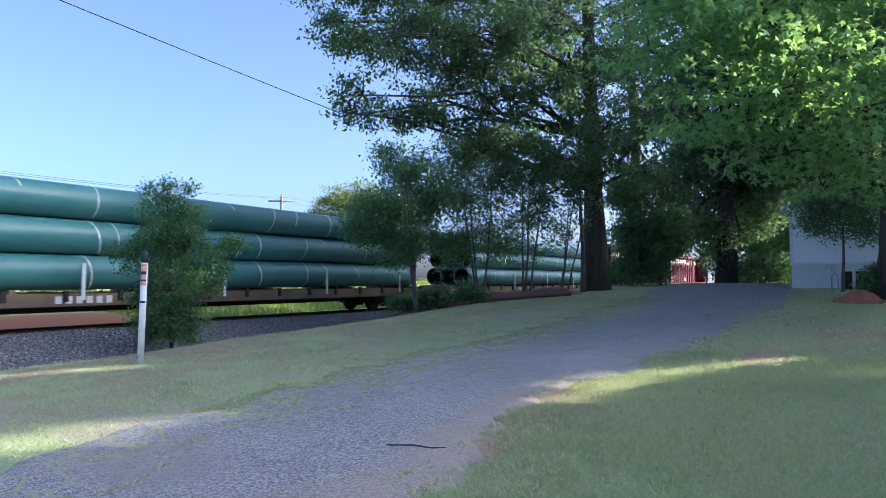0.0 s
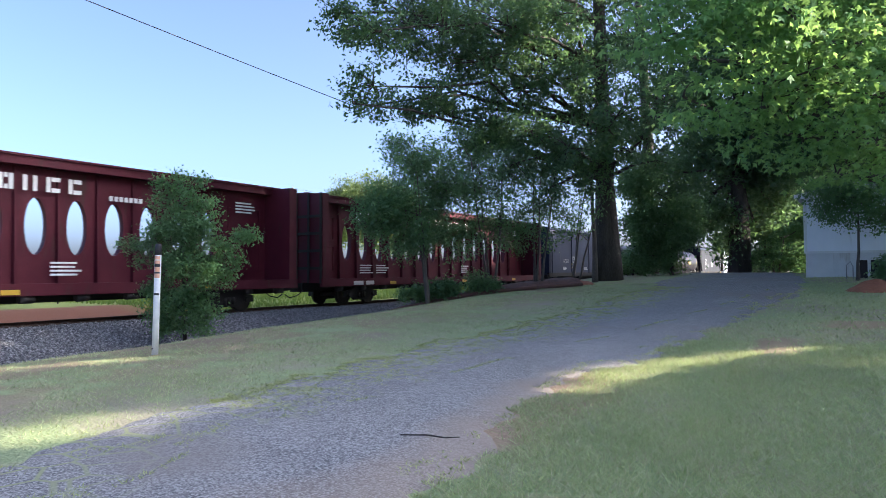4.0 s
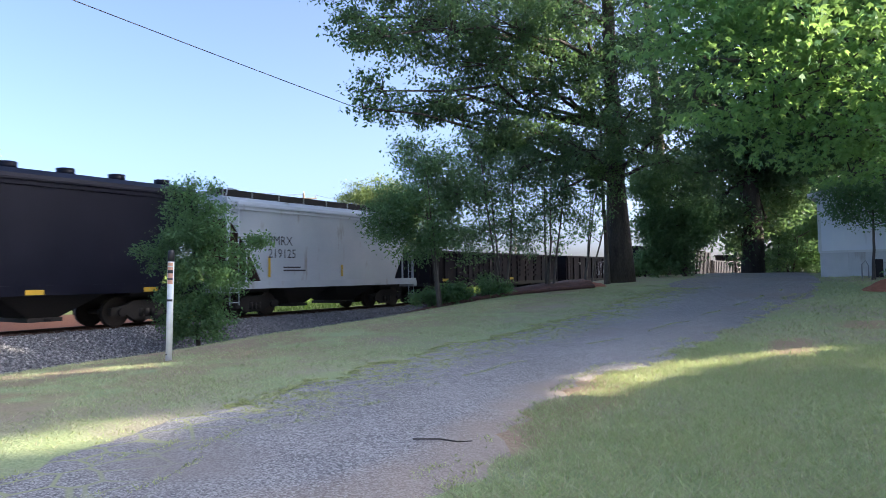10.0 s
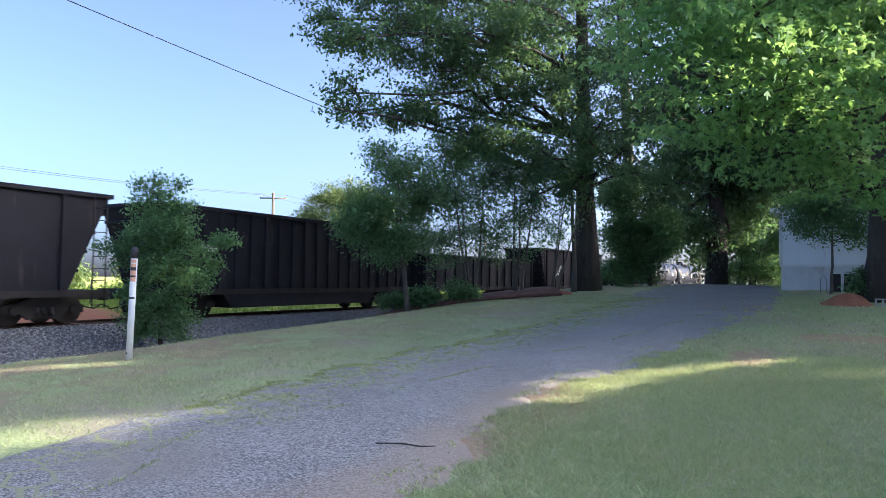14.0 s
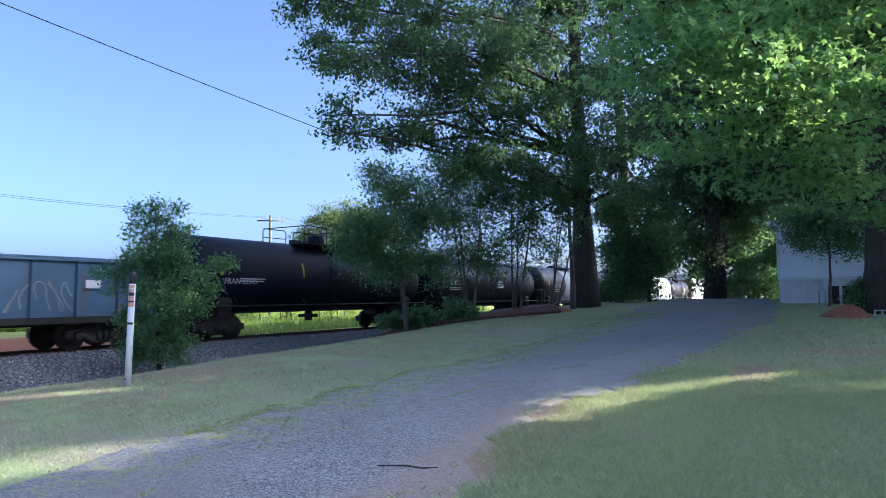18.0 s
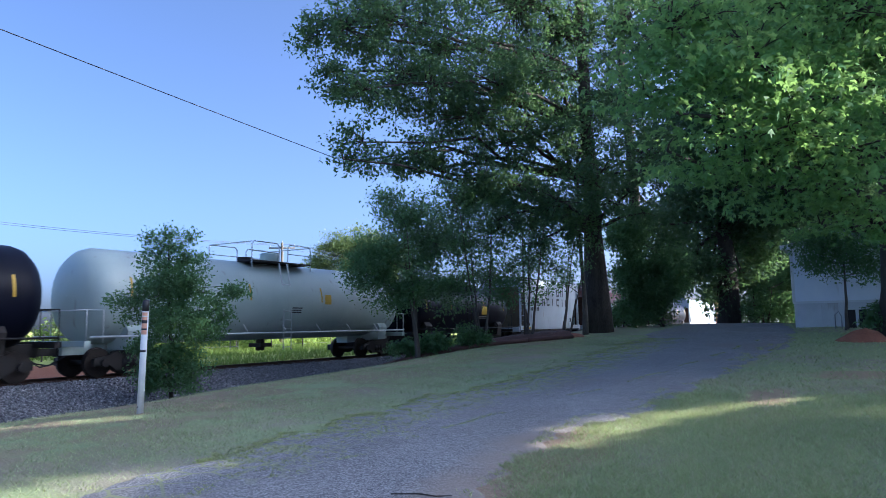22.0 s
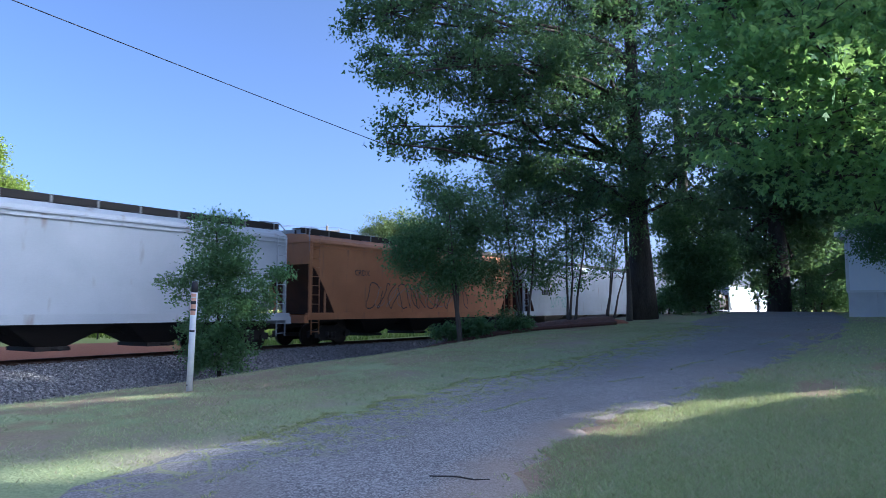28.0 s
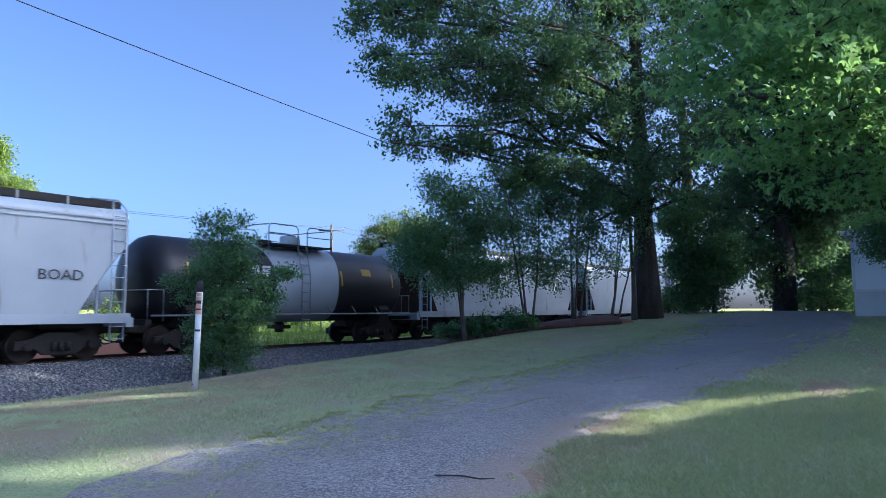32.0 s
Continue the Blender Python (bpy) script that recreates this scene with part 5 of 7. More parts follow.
                part("platform_rail", q.tube([(s * 1.22, y0, zt + 0.35), (s * 1.22, y1, zt + 0.35)], 0.02, 6), rail_mat or M_STEEL, ob)
        for y0 in (c - 1.7, c + 1.7):
            part("end_rail", Shape().tube([(-1.22, y0, zt + 0.72), (1.22, y0, zt + 0.72)], 0.022, 6), rail_mat or M_STEEL, ob)
        for s in (-1, 1):
            q = Shape()
            for dy in (-0.22, 0.22):
                q.tube([(s * 1.52, c + dy, 0.6), (s * 1.52, c + dy, zc + 0.3), (s * 1.22, c + dy, zt)], 0.022, 6)
            for k in range(8):
                z = 0.7 + k * 0.36
                xx = 1.52 if z < zc + 0.3 else 1.52 - 0.3 * (z - zc - 0.3) / (r - 0.3)
                q.tube([(s * xx, c - 0.22, z), (s * xx, c + 0.22, z)], 0.016, 5)
            part("ladder", q, rail_mat or M_STEEL, ob)
    tk = (r, zc)
    for y in (a + 1.15, c - 2.1, c + 2.0, b - 1.2):
        plates([(y, zc - 0.05, 0.09, 0.62)], M_YELLOW, ob, "yellow_stripe", tank=tk, label="reflective yellow stripe")
    return ob


def open_car(u, L, top, mat, label, name="gondola_car", posts=12, slant=0.0, bottom=1.05, deep=0.0, category="freight car", lid=True, bays=0, coal=False):
    """Open topped car: plate sides with posts, top rail, floor and ends; slant leans the ends outwards."""
    ob = rolling(name, u, L, label, category, 1.9)
    w, t = 1.5, 0.06
    for s in (-1, 1):
        a, b = (w - t, w) if s > 0 else (-w, -w + t)
        poly = [(0.15 + slant, bottom), (L - 0.15 - slant, bottom), (L - 0.15 - slant * 0.9, bottom + 0.5), (L - 0.15, top), (0.15, top), (0.15 + slant * 0.9, bottom + 0.5)]
        part("side", Shape().prism_x(poly, a, b), mat, ob)
        post = Shape().prism_x([(-0.09, bottom), (0.09, bottom), (0.07, top - 0.1), (-0.07, top - 0.1)], *((w, w + 0.09) if s > 0 else (-w - 0.09, -w))).mesh("side_post", mat)
        for k in range(posts):
            part("side_post", post, None, ob).location = (0, 0.35 + slant + k * (L - 0.7 - 2 * slant) / (posts - 1), 0)
        part("top_rail", Shape().box(*((w - 0.08, w + 0.11) if s > 0 else (-w - 0.11, -w + 0.08)), 0.1, L - 0.1, top - 0.1, top + 0.03), mat, ob)
    for e in (0, 1):
        y0, y1 = (0.15, 0.15 + slant) if e == 0 else (L - 0.15, L - 0.15 - slant)
        d = 0.07 if e == 0 else -0.07
        q = Shape().add([(-w, y0, top), (w, y0, top), (w, y1, bottom), (-w, y1, bottom), (-w, y0 + d, top), (w, y0 + d, top), (w, y1 + d, bottom), (-w, y1 + d, bottom)],
                        [(0, 1, 2, 3), (7, 6, 5, 4), (0, 4, 5, 1), (3, 2, 6, 7), (0, 3, 7, 4), (1, 5, 6, 2)])
        for k in range(4):
            z = bottom + (top - bottom) * (0.2 + 0.2 * k)
            yy = y1 + (y0 - y1) * (z - bottom) / (top - bottom)
            q.box(-w, w, yy - 0.06, yy + 0.06, z - 0.05, z + 0.05)
        part("end_wall", q, mat, ob)
        part("end_rail", Shape().box(-w, w, (0.1 if e == 0 else L - 0.22), (0.22 if e == 0 else L - 0.1), top - 0.1, top + 0.03), mat, ob)
    q = Shape().box(-w + t, w - t, 0.2 + slant, L - 0.2 - slant, bottom, bottom + 0.06)
    part("floor", q, mat, ob)
    q = Shape().box(-0.3, 0.3, 0.05, L - 0.05, 0.75, bottom)
    q.box(w - 0.16, w + 0.02, 0.1, L - 0.1, bottom - 0.2, bottom).box(-w - 0.02, -w + 0.16, 0.1, L - 0.1, bottom - 0.2, bottom)
    for k in range(7):
        y = 0.3 + k * (L - 0.6) / 6
        q.box(-w, w, y - 0.05, y + 0.05, 0.9, bottom)
    part("underframe", q, M_STEEL, ob)
    if deep:
        q = Shape().prism_x([(3.0, bottom), (L - 3.0, bottom), (L - 3.6, bottom - deep), (3.6, bottom - deep)], -w + 0.03, w - 0.03)
        part("sunken_bay", q, mat, ob)
    ladder(ob, 0.3, 0.5, top, w + 0.12, M_STEEL)
    ladder(ob, L - 0.75, 0.5, top, w + 0.12, M_STEEL)
    if coal:
        q = Shape()
        m = 26
        pts = []
        for k in range(m + 1):
            y = 0.3 + slant * 0.3 + (L - 0.6 - slant * 0.6) * k / m
            hgt = top - 0.15 + 0.2 * noise.noise((k * 0.6, u, 0)) + 0.12 * math.sin(math.pi * k / m)
            pts += [(-w + 0.06, y, top - 0.25), (-0.7, y, hgt + 0.06 * random.random()), (0.7, y, hgt + 0.06 * random.random()), (w - 0.06, y, top - 0.25)]
        q.add(pts, [(4 * k + i, 4 * k + i + 1, 4 * k + i + 5, 4 * k + i + 4) for k in range(m) for i in range(3)])
        part("load", q, M_STEEL, ob, "dark heaped load")
    return ob


def centre_beam(u, L, label):
    """Bulkhead flat car with a full-length centre wall pierced by tall ovals."""
    ob = rolling("centre_beam_car", u, L, label, "freight car", 3.3)
    top, w = 4.92, 1.5
    part("deck", Shape().box(-w, w, 0.1, L - 0.1, 1.02, 1.16).box(-w - 0.03, -w + 0.12, 0.1, L - 0.1, 0.86, 1.2).box(w - 0.12, w + 0.03, 0.1, L - 0.1, 0.86, 1.2), M_MAROON, ob)
    part("centre_sill", Shape().box(-0.35, 0.35, 0.1, L - 0.1, 0.62, 1.02), M_STEEL, ob)
    for y0 in (0.15, L - 0.55):
        part("bulkhead", Shape().box(-w, w, y0, y0 + 0.4, 1.16, top - 0.02), M_MAROON, ob)
        q = Shape()
        yo = y0 - 0.06 if y0 < 1 else y0 + 0.4
        for k in range(5):
            x = -w + 0.05 + k * (2 * w - 0.18) / 4
            q.box(x, x + 0.1, yo, yo + 0.06, 1.0, top)
        for k in range(4):
            q.box(-w, w, yo + 0.005, yo + 0.05, 1.6 + 0.75 * k, 1.72 + 0.75 * k)
        part("bulkhead_ribs", q, M_STEEL, ob)
    n, s = 14, 1.278
    first = 3.44 - s / 2
    last = first + n * s
    z0, z1 = 1.16, top - 0.25
    for y0, y1 in ((0.55, first), (last, L - 0.55)):
        part("wall_panel", Shape().box(-0.1, 0.1, y0, y1, z0, z1), M_MAROON, ob)
        for za, zb in ((1.5, 2.75), (2.95, 4.1)):
            q = Shape()
            q.box(0.1, 0.14, y0 + 0.3, y1 - 0.3, za, za + 0.07).box(0.1, 0.14, y0 + 0.3, y1 - 0.3, zb - 0.07, zb)
            q.box(0.1, 0.14, y0 + 0.3, y0 + 0.37, za + 0.07, zb - 0.07).box(0.1, 0.14, y1 - 0.37, y1 - 0.3, za + 0.07, zb - 0.07)
            part("panel_frame", q, M_MAROON, ob)
        part("winch_hole", Shape().tube([(0.09, (y0 + y1) / 2, 4.25), (0.115, (y0 + y1) / 2, 4.25)], 0.07, 10), M_INK, ob)
    for k in range(n):
        y0, y1 = first + k * s, first + (k + 1) * s
        m = (y0 + y1) / 2
        cz, ry, rz = 2.92, 0.33, 0.87
        q = Shape()
        c = 24
        el, ou = [], []
        for i in range(c):
            t = 6.28319 * i / c
            cy, sz = math.cos(t), math.sin(t)
            el.append((m + ry * cy, cz + rz * sz))
            g = 1 / max(abs(cy), abs(sz))
            ou.append((m + (y1 - m) * cy * g, cz + ((z1 - cz) if sz > 0 else (cz - z0)) * sz * g))
        for x, flip in ((0.1, False), (-0.1, True)):
            f = [(i, (i + 1) % c, c + (i + 1) % c, c + i) for i in range(c)]
            q.add([(x, y, z) for y, z in el + ou], [tuple(reversed(p)) for p in f] if flip else f)
        q.add([(0.1, y, z) for y, z in el] + [(-0.1, y, z) for y, z in el], [(i, (i + 1) % c, c + (i + 1) % c, c + i) for i in range(c)])
        part("wall_panel", q, M_MAROON, ob)
    q = Shape().box(-0.55, 0.55, 0.15, L - 0.15, top - 0.25, top).box(-0.62, 0.62, 0.15, L - 0.15, top, top + 0.06)
    part("top_chord", q, M_MAROON, ob)
    for k in range(n + 1):
        y = first + k * s
        part("wall_post", Shape().prism_y([(0.1, 1.16), (0.26, 1.16), (0.17, 4.67), (0.1, 4.67)], y - 0.03, y + 0.03), M_MAROON, ob)
    for k in range(7):
        block_letter(3.9 + 0.6 * k, 3.95, 0.4, 0.46, (1, 2, 1, 1, 2, 3, 1)[k], M_LETTER, ob, 0.3)
    for k in range(9):
        block_letter(9.06 + 0.685 * k, 3.95, 0.42, 0.46, (2, 2, 3, 1, 2, 3, 2, 1, 1)[k], M_LETTER, ob, 0.3)
    letter_bars(15.9, 3.85, 0.13, 0.16, 7, 0.05, M_LETTER, ob, 0.3)
    for y in (4.2, 5.5, 14.0, 21.2):
        small_print(y, 1.78 if y < 20 else 4.2, 1.05, 4, ob, x=0.3, pitch=0.12)
    plates([(2.2, 0.9, 0.7, 0.18), (3.1, 0.9, 0.6, 0.18)], M_LETTER, ob, "stencil", 1.54)
    plates([(5.0, 0.9, 0.5, 0.14), (12.0, 0.9, 0.5, 0.14), (18.5, 0.9, 0.5, 0.14)], M_YELLOW, ob, "yellow_stripe", 1.54)
    for k in range(14):
        y = 1.2 + k * (L - 2.4) / 13
        part("winch", Shape().tube([(1.35, y, 0.76), (1.35, y + 0.4, 0.76)], 0.12, 8), M_STEEL, ob)
    return ob


def pipe_flat(u, L, seed, number="", start=1.35):
    """Long flat car and the load of big pipes strapped on it."""
    ob = rolling("flat_car", u, L, "weathered tan steel flat car carrying pipes", "freight car", 3.4)
    part("deck", Shape().box(-1.5, 1.5, 0.1, L - 0.1, 0.98, 1.08), M_DECK, ob)
    q = Shape()
    for s in (-1, 1):
        q.box(*((1.4, 1.55) if s > 0 else (-1.55, -1.4)), 0.1, L - 0.1, 0.72, 1.1)
    q.box(-1.5, 1.5, 0.05, 0.2, 0.72, 1.1).box(-1.5, 1.5, L - 0.2, L - 0.05, 0.72, 1.1)
    part("side_sill", q, M_DECK, ob)
    part("centre_sill", Shape().prism_x([(0.4, 0.98), (L - 0.4, 0.98), (L - 4.6, 0.9), (L - 6.2, 0.5), (6.2, 0.5), (4.6, 0.9), (0.4, 0.9)], -0.4, 0.4), M_STEEL, ob)
    for k in range(16):
        y = 1.2 + k * (L - 2.4) / 15
        part("stake_pocket", Shape().box(1.5, 1.62, y, y + 0.14, 0.86, 1.18), M_STEEL, ob)
    if number:
        lettering(number, 0.34, 9.0, 0.79, M_LETTER, ob, 1.56)
    else:
        plates([(8.0 + 0.32 * k, 0.8, 0.2, 0.22) for k in range(6)], M_LETTER, ob, "stencil", 1.55)
    load = thing("pipe_stack", TX, u, RAIL_Z, "stack of large green coated steel pipes held by white straps", "pipes")
    TRAIN.append((load, u))
    r = random.Random(seed)
    for k in range(6):
        y = 1.8 + k * (L - 3.6) / 5
        part("bearer_timber", Shape().box(-1.5, 1.5, y - 0.1, y + 0.1, 1.08, 1.2), M_DECK, load, "wooden bearer under the pipes")
    rad, n = 0.53, 24
    for row in range(3):
        for col in range(3):
            x, z = (col - 1) * 1.0, 1.2 + rad + row * (2 * rad + 0.02)
            y0, y1 = start + r.uniform(-0.25, 0.25), L - 1.35 + r.uniform(-0.25, 0.25)
            q = Shape()
            q.lathe_y([(y0, rad - 0.03), (y0, rad), (y0 + 0.3, rad), (y1 - 0.3, rad), (y1, rad), (y1, rad - 0.03)], z, n, x)
            p = part("pipe", q, M_PIPE, load)
            q = Shape().lathe_y([(y1, rad - 0.028), (y0, rad - 0.028)], z, n, x)
            part("bore", q, M_RUST, p, "dark rusty inside of the pipe")
            for e in (y0 + 0.05, y1 - 0.2):
                part("bare_end", Shape().lathe_y([(e, rad + 0.004), (e + 0.15, rad + 0.004)], z, n, x), M_RUST, p)
    for row in range(3):
        z = 1.2 + rad + row * (2 * rad + 0.02)
        m = 13
        for k in range(m):
            y = 1.9 + (k + r.uniform(0.1, 0.9)) * (L - 3.8) / m
            q = Shape()
            drop = r.choice((0.6, 0.95, 1.3, 1.35))
            pts = []
            for i in range(9):
                t = radians(100 - 165 * drop / 1.35 * i / 8)
                pts.append((1.0 + (rad + 0.012) * math.cos(t), z + (rad + 0.012) * math.sin(t)))
            lean = r.uniform(-0.06, 0.06)
            for i in range(8):
                (xa, za), (xb, zb) = pts[i], pts[i + 1]
                ya, yb = y + lean * i, y + lean * (i + 1)
                q.add([(xa, ya, za), (xa, ya + 0.055, za), (xb, yb + 0.055, zb), (xb, yb, zb)], [(3, 2, 1, 0)])
            part("strap", q, M_STRAP, load, "white webbing strap")
    for k in range(5):
        y = 3.0 + k * (L - 6.0) / 4 + r.uniform(-0.5, 0.5)
        part("strap", Shape().box(1.55, 1.57, y, y + 0.12, 0.9, 2.0), M_STRAP, load, "white webbing strap")
    return ob


def banded_material():
    """White barrel with black painted ends whose edges bow towards the middle."""
    m = material("black_and_white_paint", [(0.36, 0.4, 0.45), (0.46, 0.5, 0.55)], 0.45, fine=50, broad=0.7, bump=0.03, grime=((0.27, 0.25, 0.23), 0.64))
    n, l = m.node_tree.nodes, m.node_tree.links
    p = n["Principled BSDF"]
    src = p.inputs["Base Color"].links[0].from_socket
    tc, sep = n.new("ShaderNodeTexCoord"), n.new("ShaderNodeSeparateXYZ")
    l.new(tc.outputs["Object"], sep.inputs[0])

    def op(kind, a, b):
        q = n.new("ShaderNodeMath")
        q.operation = kind
        for i, s in enumerate((a, b)):
            if isinstance(s, (int, float)):
                q.inputs[i].default_value = s
            else:
                l.new(s, q.inputs[i])
        return q.outputs[0]

    dy = op("ABSOLUTE", op("SUBTRACT", sep.outputs[1], 7.0), 0.0)
    dz = op("DIVIDE", op("SUBTRACT", sep.outputs[2], 2.48), 1.52)
    bow = op("MULTIPLY", op("MULTIPLY", dz, dz), 0.35)
    black = op("GREATER_THAN", op("SUBTRACT", dy, bow), 1.7)
    mix = n.new("ShaderNodeMix")
    mix.data_type = "RGBA"
    l.new(black, mix.inputs[0])
    l.new(src, mix.inputs[6])
    mix.inputs[7].default_value = (0.012, 0.012, 0.015, 1)
    l.new(mix.outputs[2], p.inputs["Base Color"])
    return m


M_BANDED = banded_material()
HW = 1.53

pipe_flat(3.6, 28.8, 3)
pipe_flat(34.4, 29.2, 8, "147104", 2.5)
centre_beam(64.9, 23.5, "maroon centre beam car with tall oval holes and pale lettering")
centre_beam(89.7, 23.5, "maroon centre beam car with tall oval holes and pale lettering")

c = covered_hopper(114.1, 17.3, 5.1, M_SLATE, "slate grey covered hopper with a ribbed roof", 3, "panels", M_STEEL, 5, boxy=True)
lettering("67551", 0.42, 3.0, 2.1, M_LETTER, c)
plates([(4.9, 2.55, 0.4, 0.05), (4.9, 2.15, 0.4, 0.05), (4.9, 2.15, 0.05, 0.45), (5.25, 2.15, 0.05, 0.45)], M_LETTER, c)
small_print(7.4, 1.75, 0.9, 3, c)
small_print(2.9, 1.75, 0.8, 3, c)
plates([(4.7, 1.5, 0.16, 0.6), (16.0, 1.5, 0.16, 0.7)], M_YELLOW, c, "yellow_stripe")

BT = (1.52, 2.48)
c = tank_car(132.9, 16.1, M_BLACK, "glossy black tank car with a railed top platform")
small_print(11.0, 2.6, 1.6, 4, c, tank=BT, pitch=0.12)
small_print(8.6, 2.1, 1.5, 2, c, tank=BT, pitch=0.12)
c = tank_car(149.7, 16.7, M_BLACK, "glossy black tank car with a railed top platform")
lettering("880032", 0.36, 3.15, 2.5, M_LETTER, c, tank=BT)
small_print(2.2, 2.35, 1.6, 3, c, tank=BT)
plates([(10.5, 2.3, 1.1, 0.3)], M_YELLOW, c, "yellow_stripe", tank=BT)

c = covered_hopper(166.9, 17.0, 4.85, M_BLACK, "black covered hopper with a row of round roof hatches", 3, "hatches")
lettering("CCEX\n2572", 0.5, 3.3, 2.75, M_LETTER, c)
small_print(3.3, 1.75, 1.0, 2, c)
plates([(5.1, 2.35, 0.5, 0.05), (5.1, 2.0, 0.5, 0.05), (5.1, 2.0, 0.05, 0.4), (5.55, 2.0, 0.05, 0.4)], M_LETTER, c)
small_print(7.6, 2.6, 1.9, 6, c, pitch=0.11)
plates([(2.2, 1.1, 0.5, 0.14), (5.4, 1.1, 0.5, 0.14), (11.0, 1.1, 0.5, 0.14), (14.6, 1.1, 0.5, 0.14)], M_YELLOW, c, "yellow_stripe", 1.6)

c = covered_hopper(184.6, 12.2, 4.7, M_WHITE, "pale grey covered hopper with black lettering", 2, "walk", None, slope=M_RUST)
lettering("PMRX\n219125", 0.5, 2.2, 2.75, M_INK, c)
small_print(3.0, 1.85, 1.3, 2, c, M_INK, pitch=0.12)
plates([(2.2, 1.5, 0.13, 0.8), (6.4, 1.5, 0.13, 0.5)], M_YELLOW, c, "yellow_stripe")

c = open_car(197.9, 16.8, 2.75, M_BROWN, "low rust brown gondola with ribbed sides", posts=14)
lettering("513", 0.3, 2.5, 1.95, M_LETTER, c, 1.6)
plates([(1.2, 1.15, 0.6, 0.14), (9.0, 1.15, 0.5, 0.14)], M_YELLOW, c, "yellow_stripe", 1.6)
q = Shape()
for k in range(9):
    for j in range(4):
        q.box(1.5, 1.56, 3.4 + k * 1.2, 4.3 + k * 1.2, 1.35 + j * 0.32, 1.5 + j * 0.32)
part("side_corrugation", q, M_BROWN, c)
c = open_car(216.1, 17.0, 2.75, M_BROWN, "low rust brown gondola with sprayed tags", posts=14)
lettering("273", 0.32, 2.4, 2.1, M_LETTER, c, 1.6)
scrawl(6.2, 1.25, 4.6, 1.2, M_HAZEGREY, c, 1.6, 9, 0.022, 5)
c = open_car(234.5, 14.5, 4.0, M_COALBLACK, "tall black hopper car with white sprayed tags", "open_hopper_car", 5, 1.3, deep=0.72, coal=True)
for k, (ch, yy, zz) in enumerate((("K", 3.25, 2.95), ("A", 4.4, 2.85), ("R", 5.75, 2.75), ("S", 7.05, 2.68))):
    lettering(ch, 0.78, yy, zz, M_TAGGREY, c, 1.6, name="sprayed_letter", squeeze=1.15)
for yy, zz, ww, hh, k in ((3.35, 1.95, 0.9, 0.75, 3), (3.3, 1.35, 1.1, 0.35, 4), (5.7, 1.95, 0.6, 0.4, 5), (7.9, 1.8, 0.8, 0.6, 6), (9.0, 1.6, 1.0, 0.5, 7), (1.9, 2.3, 0.7, 0.5, 8)):
    scrawl(yy, zz, ww, hh, M_TAGGREY, c, 1.6, 4, 0.016, k)
c = open_car(250.4, 16.0, 4.0, M_COALBLACK, "black open hopper with upright ribs and a heaped load", "open_hopper_car", 18, 1.0, deep=0.72, coal=True)
small_print(2.0, 2.6, 0.8, 3, c, x=1.6)
c = open_car(267.5, 15.7, 2.9, M_COALBLACK, "low black gondola car", posts=14)
c = open_car(284.5, 15.9, 3.95, M_BROWN, "tall brown open hopper with sprayed tags", "open_hopper_car", 8, 1.1, deep=0.7)
scrawl(3.0, 1.9, 1.2, 0.8, M_LETTER, c, 1.6, 2, 0.04, 9)
scrawl(10.6, 1.8, 0.9, 0.9, M_TAGGREY, c, 1.6, 2, 0.05, 10)
small_print(13.0, 1.9, 0.5, 3, c, x=1.6)
c = open_car(301.1, 17.1, 2.8, M_BLUE, "faded blue gondola with sprayed tags", posts=13)
lettering("AMGX\n2849", 0.36, 2.05, 2.3, M_LETTER, c, 1.6)
plates([(4.75, 1.85, 0.55, 0.6)], M_TAGGREY, c, "faded_placard", 1.6)
plates([(1.6, 2.2, 0.45, 0.12), (14.2, 1.9, 0.5, 0.25)], M_LETTER, c, "stencil", 1.6)
scrawl(5.6, 1.3, 2.2, 0.8, M_HAZEGREY, c, 1.6, 6, 0.02, 12)
scrawl(8.4, 1.3, 2.0, 0.9, M_TAN, c, 1.6, 6, 0.02, 14)
scrawl(11.4, 1.2, 2.4, 0.9, M_TAGGREY, c, 1.6, 6, 0.018, 15)
c = tank_car(319.2, 16.2, M_NAVY, "dark blue black tank car with a railed top platform")
lettering("FRAN 23545", 0.32, 1.65, 2.12, M_LETTER, c, tank=BT)
small_print(2.4, 2.3, 1.5, 2, c, tank=BT)
small_print(12.0, 2.6, 0.9, 4, c, tank=BT, pitch=0.11)
c = tank_car(335.9, 15.9, M_NAVY, "dark blue black tank car with a railed top platform")
lettering("GATX 56414", 0.36, 2.2, 2.3, M_LETTER, c, tank=BT)
small_print(2.2, 2.1, 1.6, 2, c, tank=BT)
small_print(8.6, 2.6, 1.2, 5, c, tank=BT, pitch=0.11)
c = tank_car(352.5, 13.8, M_BANDED, "black ended white tank car with a railed platform", rail_mat=M_GALV)
lettering("TILX 161824", 0.36, 2.45, 2.3, M_LETTER, c, tank=BT)
small_print(2.6, 2.08, 1.6, 2, c, tank=BT, pitch=0.13)
plates([(7.9, 2.05, 0.62, 0.5)], M_YELLOW, c, "yellow_placard", tank=BT)
small_print(11.6, 2.5, 0.9, 4, c, tank=BT, pitch=0.12)
c = tank_car(366.8, 14.7, M_BLACK, "glossy black tank car with a railed top platform")
lettering("207283", 0.34, 3.2, 2.35, M_LETTER, c, tank=BT)
small_print(11.6, 2.7, 1.0, 5, c, tank=BT, pitch=0.12)
plates([(9.6, 2.0, 0.6, 0.35)], M_YELLOW, c, "yellow_stripe", tank=BT)
